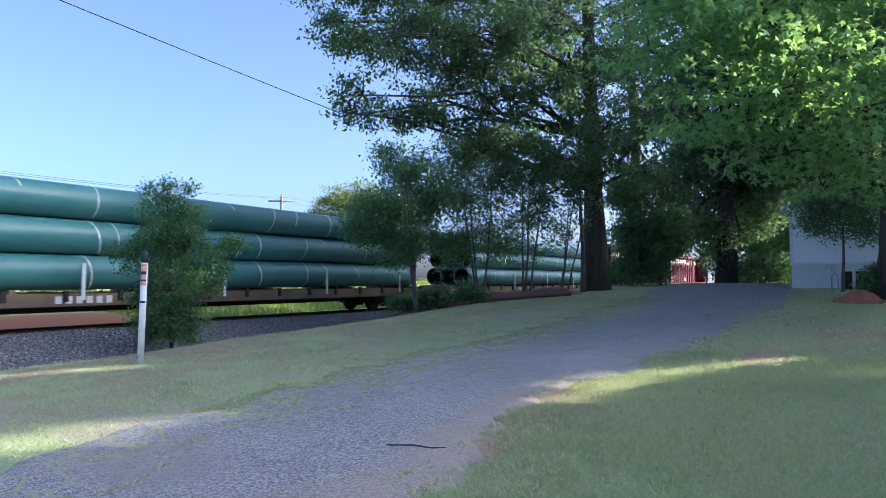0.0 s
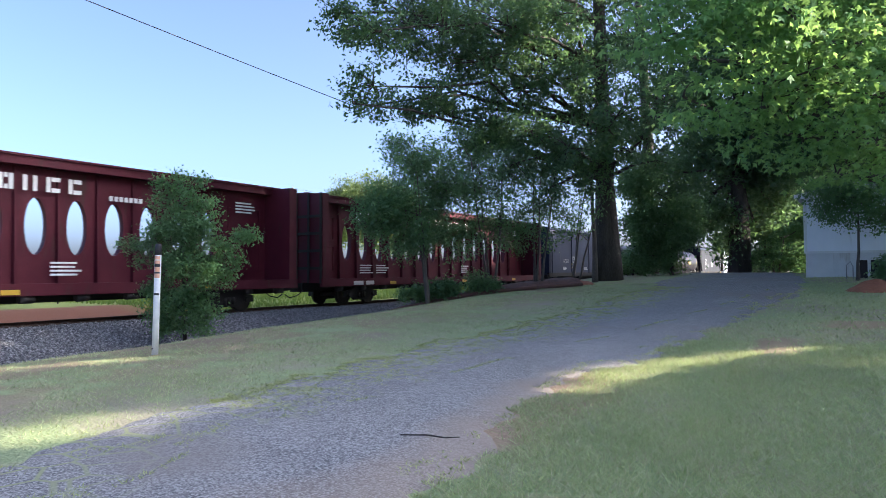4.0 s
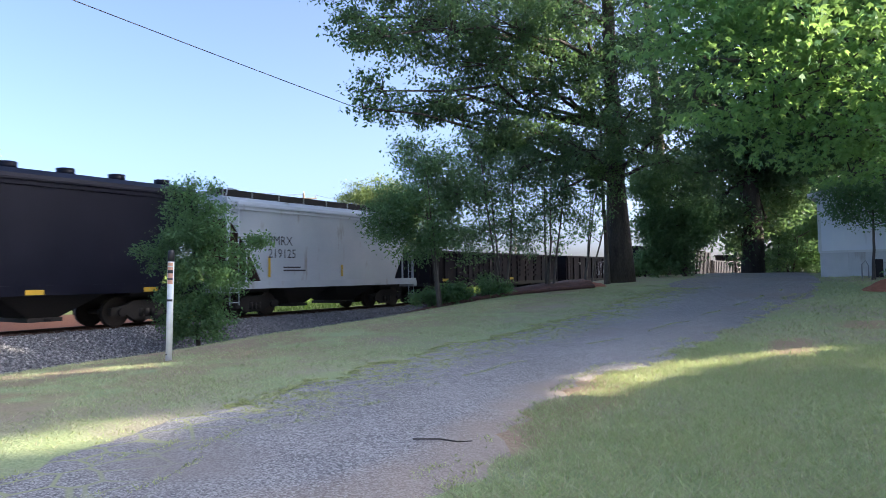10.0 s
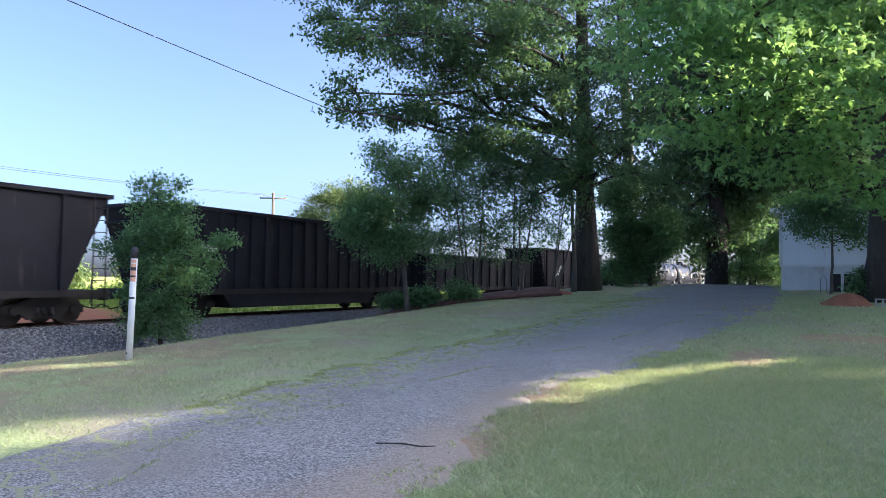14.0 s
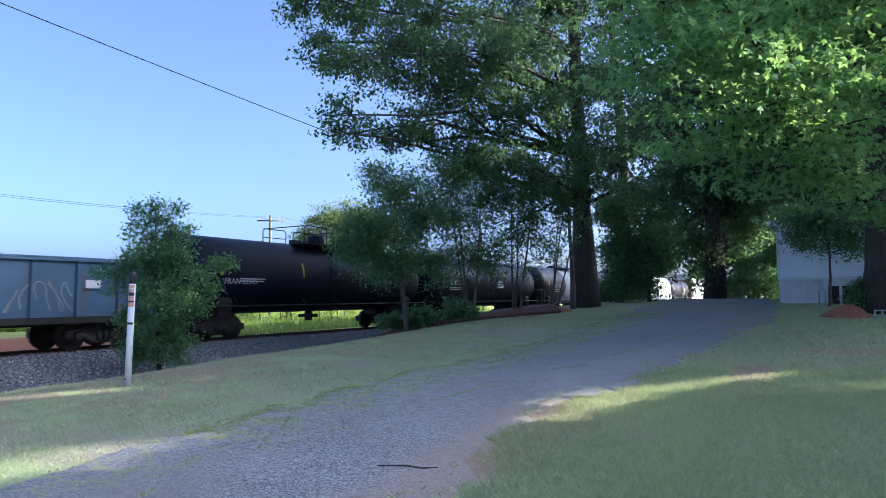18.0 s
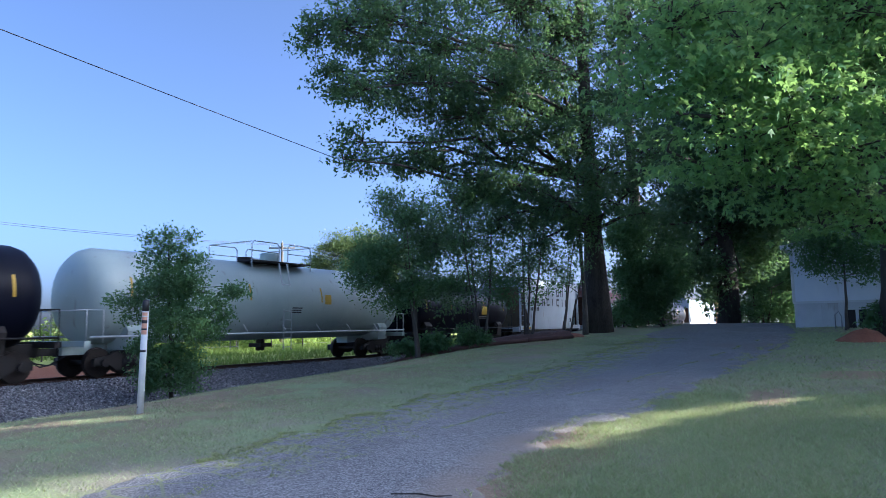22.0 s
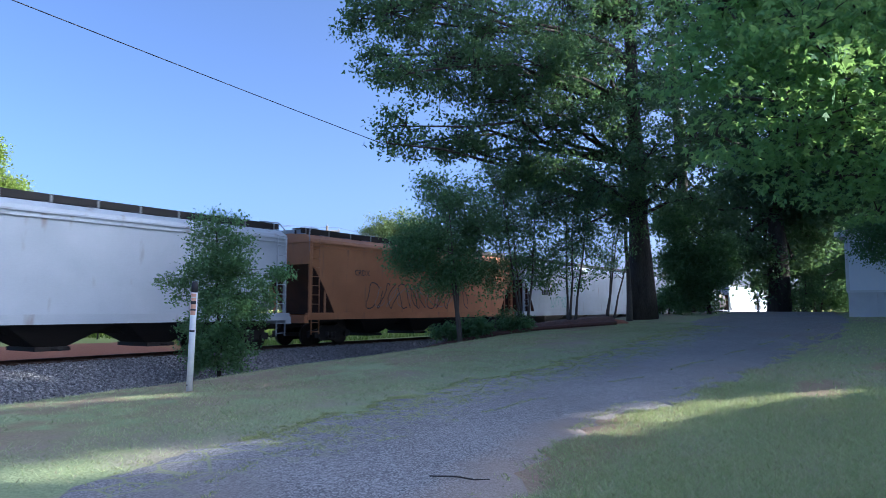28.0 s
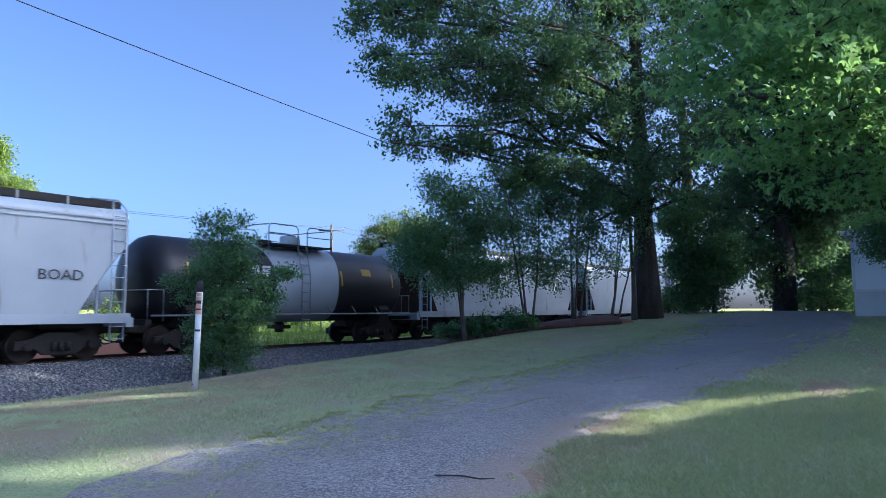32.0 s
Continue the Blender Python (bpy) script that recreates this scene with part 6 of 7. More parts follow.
c = tank_car(382.1, 17.3, M_MINT, "pale greenish white tank car with white railings", r=1.58, zc=2.58, rail_mat=M_STRAP, sill_mat=M_MINT)
DT = (1.58, 2.58)
plates([(10.9, 2.45, 0.42, 0.42)], M_YELLOW, c, "yellow_mark", tank=DT)
small_print(8.9, 2.25, 0.7, 3, c, M_INK, tank=DT)
letter_bars(2.6, 2.6, 0.18, 0.24, 4, 0.07, M_INK, c, 1.58)
c = tank_car(400.0, 12.4, M_BLACK, "short black tank car with a railed top platform", r=1.46, zc=2.42)
plates([(7.9, 2.1, 0.8, 0.5)], M_YELLOW, c, "yellow_placard", tank=(1.46, 2.42))
small_print(7.4, 1.95, 1.3, 2, c, tank=(1.46, 2.42))
c = covered_hopper(413.2, 12.0, 5.1, M_WHITE, "pale grey covered hopper with dark lettering", 2, "plain", None, funnel=M_TAN, slope=M_DECK)
for k, yy in enumerate((4.05, 4.95, 5.85, 6.95, 7.8)):
    block_letter(yy, 3.52, 0.5, 0.56, (1, 2, 0, 3, 2)[k], M_INK, c)
for k, yy in enumerate((3.05, 4.05, 4.95, 5.85, 6.9, 7.85, 8.75)):
    block_letter(yy, 2.78, 0.5, 0.56, (0, 2, 1, 0, 1, 0, 1)[k], M_INK, c)
letter_bars(2.05, 2.86, 0.18, 0.22, 2, 0.1, M_INK, c)
letter_bars(1.95, 2.42, 0.17, 0.26, 6, 0.1, M_INK, c)
plates([(9.6, 1.6, 0.4, 0.3)], M_INK, c)
plates([(0.5, 1.12, 1.3, 0.14)], M_YELLOW, c, "yellow_stripe", 1.6)
c = covered_hopper(426.3, 11.5, 4.75, M_REDMIX, "covered hopper with peeling red paint and sprayed tags", 2, "walk", M_WHITE, funnel=M_STEEL, slope=M_RUST)
plates([(0.7, 1.35, 9.9, 0.95)], M_HAZEGREY, c, "sprayed_ground", 1.545)
plates([(5.3, 1.95, 2.9, 1.3)], M_WHITE, c, "painted_patch", 1.55)
scrawl(2.4, 1.6, 6.4, 0.8, M_TAGGREY, c, 1.553, 9, 0.05, 21)
scrawl(2.6, 1.55, 6.0, 0.85, M_INK, c, 1.556, 8, 0.016, 22)
plates([(2.8, 1.12, 0.6, 0.16), (6.4, 1.12, 0.5, 0.16)], M_YELLOW, c, "yellow_stripe", 1.6)
c = covered_hopper(438.6, 12.5, 4.75, M_TAN, "weathered tan covered hopper with rust stains", 2, "walk", None, funnel=M_STEEL, slope=M_RUST)
lettering("GACX\n11550", 0.42, 2.2, 2.65, M_INK, c)
letter_bars(8.6, 3.35, 0.26, 0.42, 4, 0.05, M_INK, c)
scrawl(4.6, 1.7, 2.4, 0.5, M_RUST, c, 1.55, 4, 0.03, 23)
c = tank_car(452.3, 15.6, M_NAVY, "dark blue tank car with a railed top platform")
c = covered_hopper(468.7, 20.6, 4.73, M_WHITE, "long pale grey covered hopper with a roof walkway", 4, "walk", None, funnel=M_STEEL, slope=M_RUST)
lettering("CEFX", 0.38, 1.6, 2.8, M_INK, c)
lettering("636909", 0.38, 1.55, 2.32, M_INK, c)
small_print(1.7, 1.95, 1.0, 2, c, M_INK, pitch=0.12)
plates([(3.6, 2.05, 0.3, 0.03), (3.6, 2.32, 0.3, 0.03), (3.6, 2.05, 0.03, 0.3), (3.87, 2.05, 0.03, 0.3)], M_INK, c)
plates([(4.2, 1.12, 0.6, 0.12), (9.0, 1.12, 0.6, 0.12)], M_YELLOW, c, "yellow_stripe", 1.6)
c = covered_hopper(490.0, 17.3, 4.72, M_ORANGE, "orange brown covered hopper with sprayed tags", 3, "walk", None, funnel=M_STEEL, slope=M_RUST)
lettering("CRDX", 0.36, 2.9, 2.95, M_INK, c)
scrawl(3.6, 1.5, 8.4, 1.2, M_INK, c, 1.55, 11, 0.024, 31)
scrawl(4.2, 1.6, 7.2, 0.9, M_TAGGREY, c, 1.547, 9, 0.014, 41)
c = covered_hopper(508.2, 20.9, 4.73, M_WHITE, "long pale grey covered hopper with green sprayed tag", 4, "walk", None, funnel=M_TAN, slope=M_RUST)
letter_bars(2.7, 2.9, 0.24, 0.34, 4, 0.08, M_INK, c)
letter_bars(2.7, 2.4, 0.2, 0.34, 6, 0.06, M_INK, c)
scrawl(4.0, 1.6, 2.9, 0.75, M_TAGGREEN, c, 1.55, 8, 0.022, 33)
plates([(7.0, 1.55, 0.12, 0.55)], M_YELLOW, c, "yellow_stripe")
c = covered_hopper(529.35, 20.45, 4.73, M_WHITE, "long pale grey covered hopper with black lettering", 4, "walk", None, funnel=M_STEEL, slope=M_RUST)
lettering("CEFX", 0.38, 1.9, 2.8, M_INK, c)
lettering("636922", 0.38, 1.8499999999999999, 2.32, M_INK, c)
small_print(2.0, 1.95, 1.0, 2, c, M_INK, pitch=0.12)
plates([(2.4, 1.55, 1.0, 0.12), (8.6, 1.5, 0.6, 0.1), (13.6, 1.5, 0.6, 0.1)], M_YELLOW, c, "yellow_stripe")
lettering("BOAD", 0.42, 17.55, 2.32, M_INK, c, name="sprayed_letter", squeeze=1.1)
c = tank_car(550.2, 13.7, M_BANDED, "black ended white tank car with a railed platform", rail_mat=M_GALV)
letter_bars(2.0, 2.68, 0.4, 0.4, 6, 0.12, M_LETTER, c, 1.52)
small_print(2.6, 2.4, 1.6, 4, c, tank=BT, pitch=0.14)
plates([(10.2, 2.9, 0.6, 0.3)], M_YELLOW, c, "yellow_mark", tank=BT)
u = 564.3
for L in (18.8, 18.8, 18.8):
    covered_hopper(u, L, 4.73, M_WHITE, "long pale grey covered hopper with a roof walkway", 4, "walk", None, funnel=M_STEEL, slope=M_RUST)
    u += L + 1.3


# ---- shrubs, bed and yard ----
def shrub(name, label, blobs, density, per, spread, size, mat, group=""):
    x, y = blobs[0][0], blobs[0][1]
    base = (x, y, ground_z(x, y))
    ob = thing(name, *base, label, "shrub", group)
    q = Shape()
    cs, owner = clumps(blobs, density)
    cs[:, 2] = np.maximum(cs[:, 2], np.array([ground_z(a, b) + 0.06 for a, b, _ in cs]))
    for c in cs[::3]:
        q.tube(bent((0, 0, -0.05), Vector(c) - Vector(base), 0.05, 3, 0.2), [0.018, 0.014, 0.01, 0.005], 4, False)
    part("stem", q, M_PALEBARK, ob)
    me = leaves("foliage", cs - np.array(base), per, spread, size, mat, gaps=False)
    part("foliage", me, None, ob)["kind"] = "stuff"
    return ob


GB = "shrubs along the bed"
shrub("shrub", "low dark green shrub at the end of the bed", ((-14.3, 21.6, 0.85, 0.42), (-14.7, 21.3, 0.75, 0.3)), 160, 60, 0.13, 0.09, M_SHRUB, GB)
shrub("shrub", "broad leaved green shrub in the bed", ((-13.4, 22.0, 1.0, 0.45), (-13.8, 21.9, 0.9, 0.35)), 150, 40, 0.14, 0.15, M_SHRUB, GB)
shrub("shrub", "round clipped dark green shrub in the bed", ((-12.5, 22.7, 1.1, 0.5), (-12.1, 22.9, 1.05, 0.42)), 160, 60, 0.13, 0.09, M_SHRUB, GB)
shrub("shrub", "small bright green shrub by the clay mound", ((0.35, 24.6, 1.55, 0.35), (0.45, 24.7, 1.9, 0.28)), 200, 40, 0.1, 0.1, M_SHRUB)

BED = ((-15.2, 20.9), (-13.6, 21.9), (-12.0, 22.85), (-10.6, 23.9), (-9.2, 24.9))


def build_bed():
    ob = tagged(new("mulch_bed"), "raised bed of dark pine mulch edged with timber", "garden bed", kind="structure")
    v, f = [], []
    rows = 7
    for i in range(33):
        t = i / 32 * (len(BED) - 1)
        k = min(int(t), len(BED) - 2)
        x, y = (BED[k][j] + (BED[k + 1][j] - BED[k][j]) * (t - k) for j in (0, 1))
        for r in range(rows):
            px, py = x - 0.45 * r * 0.7, y + 0.45 * r
            z = ground_z(px, py) + 0.24 * (1 if 0 < r < rows - 1 else 0.2) + 0.05 * noise.noise((px * 2, py * 2, 1))
            v.append((px, py, z))
    f = [(i * rows + r, (i + 1) * rows + r, (i + 1) * rows + r + 1, i * rows + r + 1) for i in range(32) for r in range(rows - 1)]
    part("mulch", Shape().add(v, f, True), M_MULCH, ob)
    for (ax, ay), (bx, by) in zip(BED, BED[1:]):
        for lay in range(1):
            q = Shape()
            n = 6
            pts = [(ax + (bx - ax) * k / n, ay + (by - ay) * k / n, 0) for k in range(n + 1)]
            pts = [(x + 0.02 * random.random(), y - 0.08, ground_z(x, y) + 0.07 + 0.14 * lay) for x, y, _ in pts]
            q.tube(pts, 0.075, 8)
            part("timber", q, M_TIMBER, ob)


build_bed()


def build_house():
    """End wall and side of a sheeted house with a skirted base."""
    x0, x1, y0, y1 = -2.17, 6.2, 30.15, 46.0
    g = 1.2
    ob = thing("house", x0, y0, g, "small house with pale blue grey siding and light skirting", "house")
    w, d = x1 - x0, y1 - y0
    zs, ze = 2.27 - g, 4.35 - g
    part("skirting", Shape().box(0.03, w - 0.03, 0.03, d - 0.03, -0.3, zs), M_SKIRT, ob, "pale weathered skirting sheets")
    part("wall", Shape().box(0.05, w - 0.05, 0.05, d - 0.05, zs, ze), M_SIDING, ob)
    part("trim", Shape().box(-0.01, w + 0.01, -0.01, 0.03, zs - 0.05, zs + 0.03), M_STRAP, ob)
    board = Shape().box(0.0, 0.395, 0.02, 0.06, zs + 0.04, ze).mesh("siding_board", M_SIDING)
    k = 0
    while 0.06 + k * 0.405 < w - 0.4:
        part("siding_board", board, None, ob).location = (0.06 + k * 0.405, 0, 0)
        k += 1
    side = Shape().box(0.02, 0.06, 0.0, 0.395, zs + 0.04, ze).mesh("siding_board", M_SIDING)
    for k in range(38):
        part("siding_board", side, None, ob).location = (0, 0.06 + k * 0.405, 0)
    sheet_mesh = Shape().box(0.0, 0.88, 0.0, 0.03, -0.28, zs - 0.06).mesh("skirting_sheet", M_SKIRT)
    for k in range(9):
        part("skirting_sheet", sheet_mesh, None, ob).location = (0.05 + k * 0.9, -0.002, 0)
    part("corner_trim", Shape().box(-0.02, 0.09, -0.02, 0.09, zs, ze), M_STRAP, ob)
    part("roof", Shape().prism_y([(-0.28, ze), (w + 0.28, ze), (w + 0.28, ze + 0.12), (w / 2, ze + 1.1), (-0.28, ze + 0.12)], -0.28, d + 0.28), M_ROOF, ob)
    part("fascia", Shape().box(-0.31, w + 0.31, -0.31, -0.28, ze - 0.04, ze + 0.14), M_STRAP, ob)
    part("gable", Shape().prism_y([(0.05, ze), (w - 0.05, ze), (w / 2, ze + 1.0)], 0.05, 0.1), M_SIDING, ob)
    return ob


build_house()
for dx in (0.0, 0.34):
    solid("meter_box", Shape().box(0, 0.24, 0, 0.2, -0.25, 0.68).box(0.03, 0.21, -0.02, 0.0, 0.3, 0.6), M_STEEL, "dark upright utility box by the house wall", "utility box", group="utility boxes", at=(-0.35 + dx, 28.9, 1.25))
solid("hose_rack", Shape().tube([(0, 0, 0), (0, 0, 0.55), (0.12, 0, 0.68), (0.2, 0, 0.5), (0.2, 0, 0)], 0.02, 6), M_GALV, "bent grey pipe stand by the house wall", "pipe", at=(-0.75, 28.6, 1.2))


def mound(name, x, y, rx, ry, h, mat, label):
    v, f = [], []
    n, m = 18, 7
    for j in range(m):
        t = j / (m - 1)
        for i in range(n):
            a = 6.28319 * i / n
            k = 1 + 0.25 * noise.noise((math.cos(a) * 1.5, math.sin(a) * 1.5, x))
            px, py = x + rx * k * (1 - t) * math.cos(a), y + ry * k * (1 - t) * math.sin(a)
            v.append((px - x, py - y, ground_z(px, py) - ground_z(x, y) + h * math.sin(t * math.pi / 2) * (1 + 0.3 * noise.noise((px * 3, py * 3, 0))) - 0.03))
    f = [(j * n + i, j * n + (i + 1) % n, (j + 1) * n + (i + 1) % n, (j + 1) * n + i) for j in range(m - 1) for i in range(n)]
    ob = new(name, Shape().add(v, f, True).mesh(name, mat))
    ob.location = (x, y, ground_z(x, y))
    return tagged(ob, label, "soil mound")


mound("clay_mound", 0.1, 23.4, 0.75, 0.6, 0.38, M_CLAY, "small heap of red clay on the lawn")
mound("clay_mound", -9.6, 25.6, 0.7, 0.5, 0.2, M_CLAY, "low heap of red clay by the oak")
for k in range(3):
    b = Shape().box(0, 0.4, 0, 0.2, 0, 0.03).box(0, 0.4, 0, 0.2, 0.17, 0.2).box(0, 0.04, 0, 0.2, 0.03, 0.17).box(0.18, 0.22, 0, 0.2, 0.03, 0.17).box(0.36, 0.4, 0, 0.2, 0.03, 0.17)
    solid("concrete_block", b, M_CONCRETE, "grey hollow concrete block lying on the lawn", "concrete block", group="blocks by the mound", at=(0.75 + 0.42 * k, 23.3, ground_z(0.9 + 0.42 * k, 23.4) - 0.01))


# ---- the white marker post ----
def build_marker():
    x, y = -11.3, 8.18
    z = ground_z(x, y)
    ob = thing("marker_post", x, y, z, "white plastic utility marker post with a black cap and worn stickers", "marker post")
    ob.rotation_euler = (0, radians(2.2), 0)
    part("post", Shape().tube([(0, 0, -0.2), (0, 0, 1.84)], 0.058, 18), M_POST, ob)
    part("cap", Shape().tube([(0, 0, 1.84), (0, 0, 2.0), (0, 0, 2.05)], [0.06, 0.06, 0.04], 18), M_INK, ob, "black rounded cap")
    n = 8
    for z0, z1, m in ((1.42, 1.82, M_STICKER), (1.62, 1.68, M_INK), (1.5, 1.53, M_INK), (1.1, 1.14, M_INK), (1.74, 1.76, M_LETTER)):
        q = Shape()
        r = 0.0605 if m is M_STICKER else 0.062
        pts = [(r * math.cos(radians(-100 + 100 * k / n)), r * math.sin(radians(-100 + 100 * k / n))) for k in range(n + 1)]
        for (ax, ay), (bx, by) in zip(pts, pts[1:]):
            q.add([(ax, ay, z0), (bx, by, z0), (bx, by, z1), (ax, ay, z1)], [(0, 1, 2, 3)])
        part("sticker", q, m, ob, "faded orange warning sticker" if m is M_STICKER else "")
    part("bolt", Shape().tube([(0.0, -0.055, 0.12), (0.02, -0.075, 0.12)], 0.014, 6), M_INK, ob)


build_marker()


# ---- poles, wires and fence beyond the track ----
def utility_pole(x, y, top, arm):
    z = ground_z(x, y)
    ob = thing("utility_pole", x, y, z, "weathered wooden utility pole with a crossarm", "utility pole", "utility poles")
    part("pole", Shape().tube([(0, 0, -0.4), (0, 0, top - z)], [0.17, 0.11], 10), M_WOODPOLE, ob)
    q = Shape()
    d = Vector((math.cos(arm), math.sin(arm), 0))
    q.tube([tuple(-d * 1.2 + Vector((0, 0, top - z - 0.5))), tuple(d * 1.2 + Vector((0, 0, top - z - 0.5)))], 0.07, 6)
    part("crossarm", q, M_WOODPOLE, ob)
    for k in (-1.1, 0.0, 1.1):
        p = d * k + Vector((0, 0, top - z - 0.43))
        part("insulator", Shape().tube([tuple(p), tuple(p + Vector((0, 0, 0.2 if k else 0.62)))], [0.05, 0.03], 8), M_GALV, ob)
    return [Vector((x, y, top - 0.2)) + d * k for k in (-1.1, 1.1)]


def cable(name, a, b, sag, r, label):
    a, b = Vector(a), Vector(b)
    pts = [a.lerp(b, k / 24) - Vector((0, 0, sag * 4 * (k / 24) * (1 - k / 24))) for k in range(25)]
    return solid(name, Shape().tube([p - a for p in pts], r, 5), M_WIRE, label, "cable", at=tuple(a))


POLES = [utility_pole(-45.3, 47.2, 9.4, 0.6), utility_pole(-46.5, 2.0, 9.2, 1.5), utility_pole(-47.5, 95.0, 9.6, 1.5)]
for k in (0, 1):
    cable("power_line", POLES[1][k], POLES[0][k], 0.7, 0.012, "thin sagging power line over the field")
    cable("power_line", POLES[0][k], POLES[2][k], 0.7, 0.012, "thin sagging power line over the field")
cable("service_cable", (-16.32, -2.18, 9.04), (-16.64, 21.95, 7.86), 0.06, 0.014, "black overhead cable slung towards the oak")

fence = thing("wire_fence", -34.5, 0.0, 0.0, "old wire fence with thin posts across the field", "fence")
for k in range(26):
    y = 4 + k * 3.1
    part("post", Shape().tube([(0.1 * random.uniform(-1, 1), y, ground_z(-34.5, y) - 0.2), (0.08 * random.uniform(-1, 1), y, ground_z(-34.5, y) + 1.35)], 0.045, 7), M_PALEBARK, fence)
for h in (0.35, 0.75, 1.15):
    part("wire", Shape().tube([(0, 4 + k * 3.1, ground_z(-34.5, 4 + k * 3.1) + h) for k in range(26)], 0.006, 4), M_GALV, fence)


def hedge(name, label, pts, density, per, spread, size, mat):
    cs, _ = clumps(pts, density)
    me = leaves(name, cs, per, spread, size, mat, gaps=False)
    ob = new(name, me)
    return tagged(ob, label, "undergrowth", kind="stuff")


r = random.Random(4)
row = [(-38 + r.uniform(-2, 2), 6 + k * 2.1, 0.35 + r.uniform(0, 0.5), r.uniform(0.5, 1.2)) for k in range(44)]
hedge("field_brush", "sunny yellow green brush along the field fence", row, 26, 36, 0.25, 0.2, M_FIELDGRASS)
row = [(-75 + r.uniform(-8, 8), -30 + k * 6, 0.8 + r.uniform(0, 1.2), r.uniform(1.5, 2.6)) for k in range(44)]
hedge("far_brush", "distant line of low bushes across the field", row, 8, 40, 0.6, 0.45, M_FARLEAF)
row = [(-26 + 5.2 * k * 0.5 + r.uniform(-3, 3), 82 + r.uniform(-5, 8), 1.0 + r.uniform(0, 11), r.uniform(2.2, 3.8)) for k in range(34)]
hedge("far_woods", "dark wood closing off the yard beyond the crest", [(x, y, z, q) for x, y, z, q in row if x > -11], 6, 60, 0.7, 0.4, M_OAK)
# extra row added to keep the sun off the distant cars
row = [(-7 + 11 * r.random(), 64 + k * 1.1, r.uniform(3, 12.5), r.uniform(1.9, 2.8)) for k in range(26)]
hedge("far_woods", "dark wood closing off the yard beyond the crest", row, 8, 60, 0.6, 0.38, M_OAK)
row = [(x + r.uniform(-2, 2), 55 + r.uniform(-3, 3), 1.2 + r.uniform(0, 1.2), r.uniform(0.8, 1.6)) for x in range(-3, 26, 2)]
hedge("yard_hedge", "dark undergrowth behind the yard", row, 22, 50, 0.35, 0.25, M_OAK)


# ---- grass ----
def blades(name, label, count, place, height, width, mat, spread=0.5, lift=0.0):
    xy = place(count)
    n = len(xy)
    z = np.array([ground_z(x, y) for x, y in xy])
    a = rng.random(n) * 6.283
    h = height * (0.55 + 0.9 * rng.random(n))
    w = width * (0.7 + 0.6 * rng.random(n))
    lean = rng.normal(0, spread, (n, 2)) * h[:, None]
    c = np.stack([xy[:, 0], xy[:, 1], z - 0.005 + lift], 1)
    sx, sy = np.cos(a) * w, np.sin(a) * w
    v = np.empty((n, 3, 3))
    v[:, 0] = c + np.stack([sx, sy, 0 * sx], 1)
    v[:, 1] = c - np.stack([sx, sy, 0 * sx], 1)
    v[:, 2] = c + np.stack([lean[:, 0], lean[:, 1], h], 1)
    return tagged(new(name, quads(name, v.reshape(-1, 3), mat, 3, [[0, 1, 2]])), label, "grass", kind="stuff")


def patchy(x, y, lo, hi):
    return np.array([noise.noise((p * 0.55, q * 0.55, 5.0)) + 0.6 * noise.noise((p * 1.7, q * 1.7, 2.0)) for p, q in zip(x, y)]) * 0.5 > rng.uniform(lo, hi, len(x))


def right_side(count, near, far, pw):
    d = near + (far - near) * rng.random(count) ** pw
    a = radians(30.7) + radians(36) - radians(75) * rng.random(count)
    x, y = -np.sin(a) * d, np.cos(a) * d
    lim = np.array([interp(q, RIGHT_EDGE) + edge_noise(q, 9.5) - 0.08 + 0.25 * noise.noise((q * 3, p * 3, 1)) for p, q in zip(x, y)])
    k = (x > lim) & patchy(x, y, -0.9, 0.35)
    for px, py, rx, ry in BARE:
        k &= ((x - px) / rx) ** 2 + ((y - py) / ry) ** 2 > rng.uniform(0.2, 1.4, count)
    return np.stack([x, y], 1)[k]


def left_side(count, near, far, pw):
    y = near + (far - near) * rng.random(count) ** pw
    x = -6.4 - 10.0 * rng.random(count)
    lim = np.array([interp(q, LEFT_EDGE) + edge_noise(q, 1.5) + 0.1 + 0.3 * noise.noise((q * 3, p * 3, 1)) for p, q in zip(x, y)])
    k = (x < lim) & patchy(x, y, -0.3, 0.6) & (rng.random(count) < np.interp(x, (-16, -13, -10), (0.05, 0.3, 0.9)))
    return np.stack([x, y], 1)[k]


def all_round(count):
    x, y = rng.uniform(-3, 14, count), rng.uniform(-16, 34, count)
    k = (x > np.array([interp(q, RIGHT_EDGE) for q in y])) & patchy(x, y, -0.9, 0.35)
    return np.stack([x, y], 1)[k]


def field(count):
    return np.stack([-27.5 - 42 * rng.random(count) ** 1.6, 20 + 54 * rng.random(count)], 1)


blades("field_grass", "tall sunlit yellow green grass beyond the track", 34000, field, 0.3, 0.035, M_FIELDGRASS, 0.5)
blades("lawn_grass", "short mown green lawn grass", 330000, lambda c: right_side(c, 3.2, 13, 0.8), 0.045, 0.0045, M_GRASS, 1.3)
blades("lawn_grass", "short mown green lawn grass", 30000, lambda c: all_round(c), 0.06, 0.012, M_GRASS, 0.8)
blades("lawn_grass", "short mown green lawn grass", 60000, lambda c: right_side(c, 12, 32, 0.9), 0.04, 0.012, M_GRASS, 1.5)
blades("dry_grass", "scattered dry yellowish grass blades", 120000, lambda c: right_side(c, 3.2, 16, 0.8), 0.055, 0.0045, M_STRAW, 1.2)
blades("verge_grass", "patchy green verge grass between drive and track", 260000, lambda c: left_side(c, 1, 26, 0.9), 0.042, 0.0048, M_GRASS, 1.2)
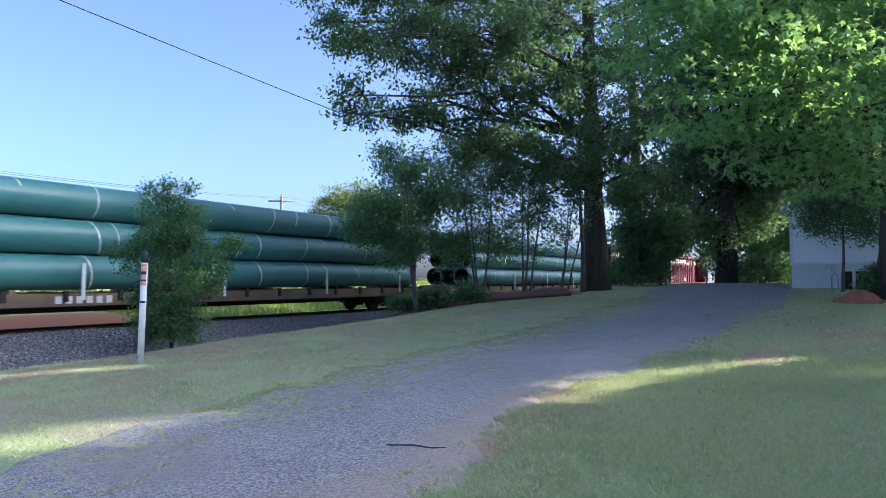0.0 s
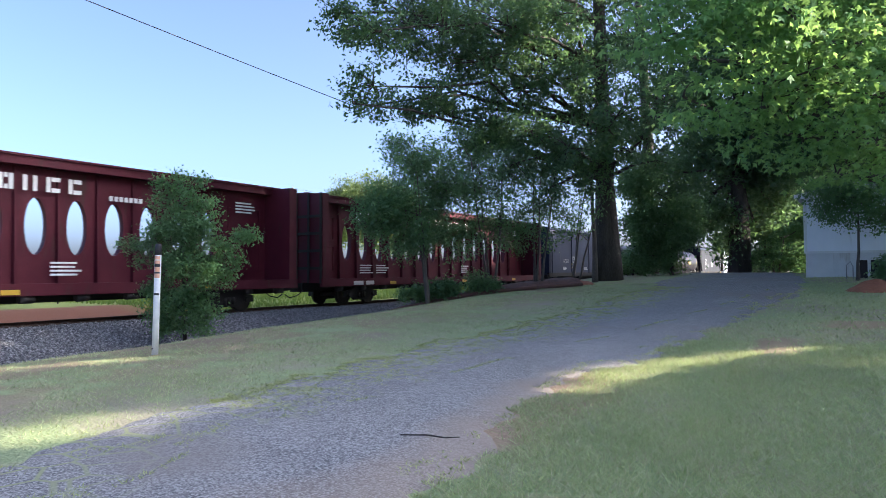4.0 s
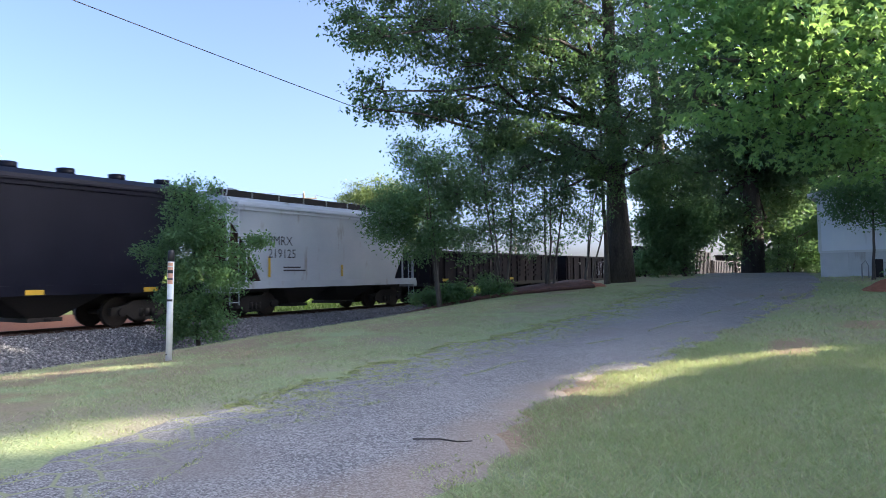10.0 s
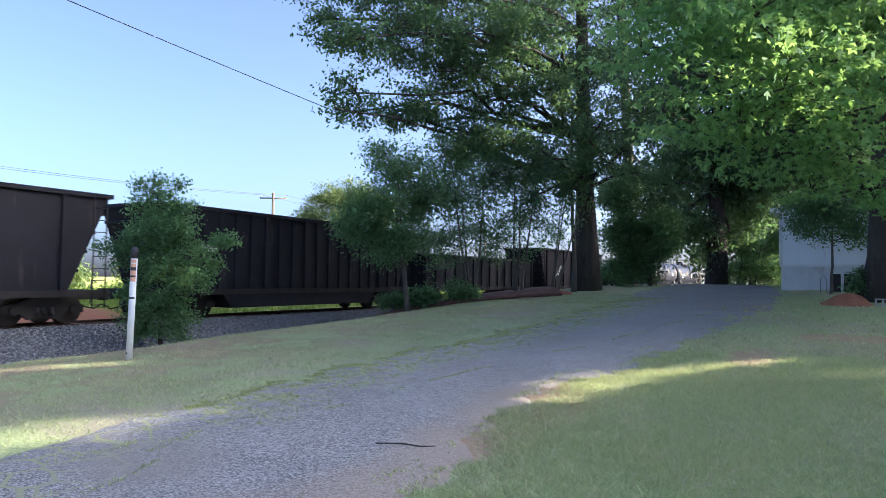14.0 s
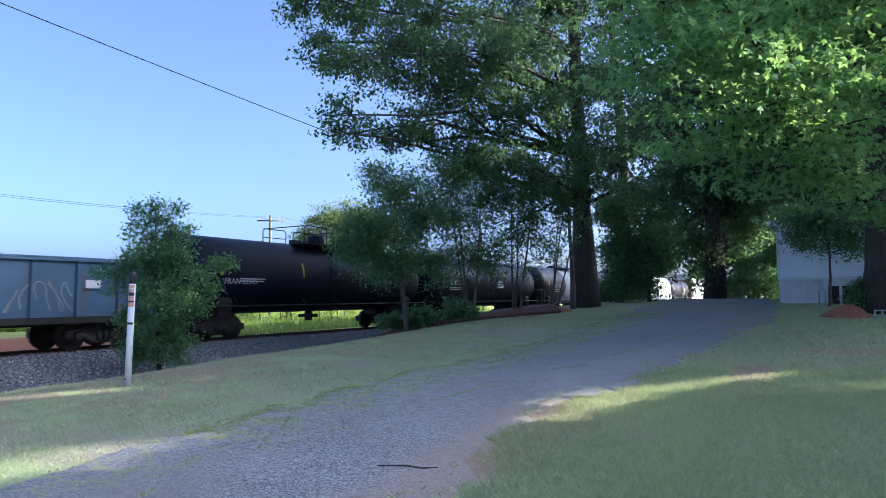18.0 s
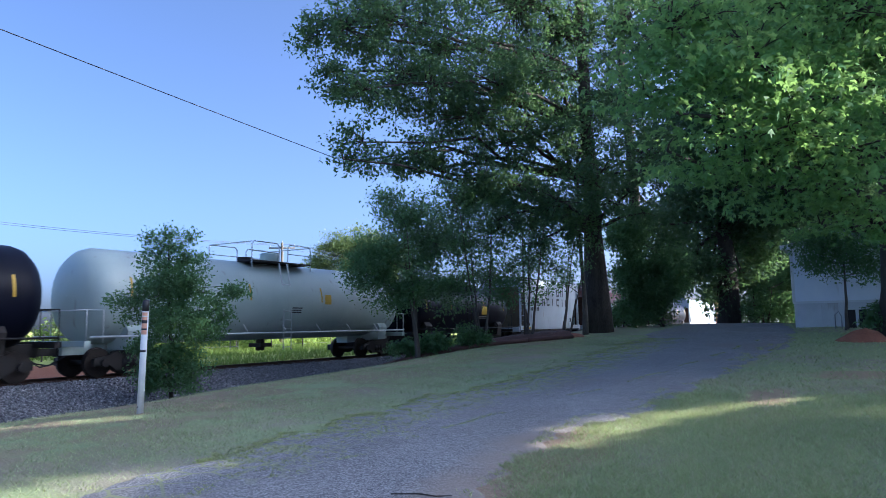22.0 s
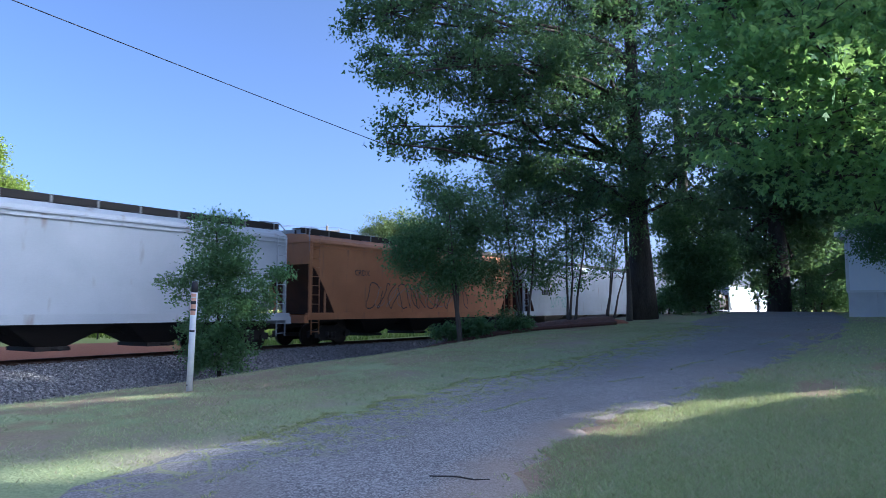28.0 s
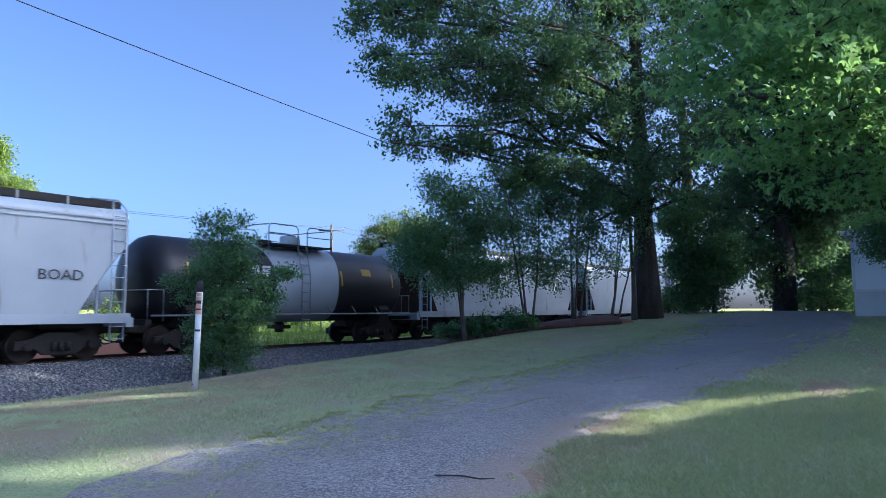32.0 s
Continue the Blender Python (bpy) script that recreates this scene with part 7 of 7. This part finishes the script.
blades("dry_grass", "scattered dry yellowish grass blades", 90000, lambda c: left_side(c, 1, 26, 0.9), 0.045, 0.005, M_STRAW, 1.2)


def cracks(count):
    """Grass in the broken edges and cracks of the driveway."""
    y = 2.5 + 22 * rng.random(count)
    line = rng.integers(0, 6, count)
    x = np.empty(count)
    for i in range(count):
        l, rr = interp(y[i], LEFT_EDGE), interp(y[i], RIGHT_EDGE)
        k = line[i]
        if k < 3:
            x[i] = l + (0.1, 0.55, 1.15)[k] + 0.45 * noise.noise((y[i] * 1.1, k * 5.0, 0)) + rng.normal(0, 0.06 + 0.05 * (k == 0))
        elif k == 5:
            x[i] = l + 1.7 + 0.12 * (y[i] - 6) + 0.3 * noise.noise((y[i] * 0.8, 31.0, 0)) + rng.normal(0, 0.03)
        else:
            x[i] = rr - (0.1, 0.4)[k - 3] + 0.3 * noise.noise((y[i] * 1.3, k * 5.0, 0)) + rng.normal(0, 0.05)
    keep = np.array([noise.noise((q * 0.9, s * 3.1, 8.0)) + 0.6 * noise.noise((q * 4.0, s * 3.1, 2.0)) > 0.05 for q, s in zip(y, line)])
    return np.stack([x, y], 1)[keep]


blades("crack_grass", "tufts of grass along the cracks of the driveway", 17000, cracks, 0.025, 0.007, M_CRACK, 1.0, 0.035)


def crack_net(count):
    """Grass along the joints of the broken slabs at the verge side of the driveway."""
    y = 5.5 + 19 * rng.random(count)
    e = np.array([interp(v, LEFT_EDGE) + edge_noise(v, 1.5) for v in y])
    off = 0.05 + 1.8 * rng.random(count) ** 1.5
    x = e + off
    seeds = np.stack([rng.uniform(-7.6, -4.4, 620), rng.uniform(5, 25, 620)], 1)
    gap = np.empty(count)
    for i in range(0, count, 4000):
        dd = np.hypot(x[i:i + 4000, None] - seeds[None, :, 0], y[i:i + 4000, None] - seeds[None, :, 1])
        dd.partition(1, axis=1)
        gap[i:i + 4000] = dd[:, 1] - dd[:, 0]
    keep = (gap < 0.055) & (rng.random(count) > off / 1.9)
    return np.stack([x, y], 1)[keep]


blades("crack_grass", "tufts of grass along the cracks of the driveway", 120000, crack_net, 0.022, 0.007, M_CRACK, 1.3, 0.035)
q = Shape().tube([(0, 0, 0.03), (0.22, 0.1, 0.035), (0.4, 0.13, 0.025), (0.52, 0.2, 0.03)], [0.006, 0.008, 0.007, 0.003], 6)
solid("fallen_twig", q, M_BARK, "dry brown twig lying on the asphalt", "twig", at=(-3.75, 5.3, ground_z(-3.5, 4.9) + 0.03))


# ---- what moves ----
def motions():
    for ob, u in TRAIN:
        walk(ob, [(t, pose(TX, u - SPEED * t, RAIL_Z)) for t in (0.0, 8.0, 16.0, 24.0, 32.0)])


motions()
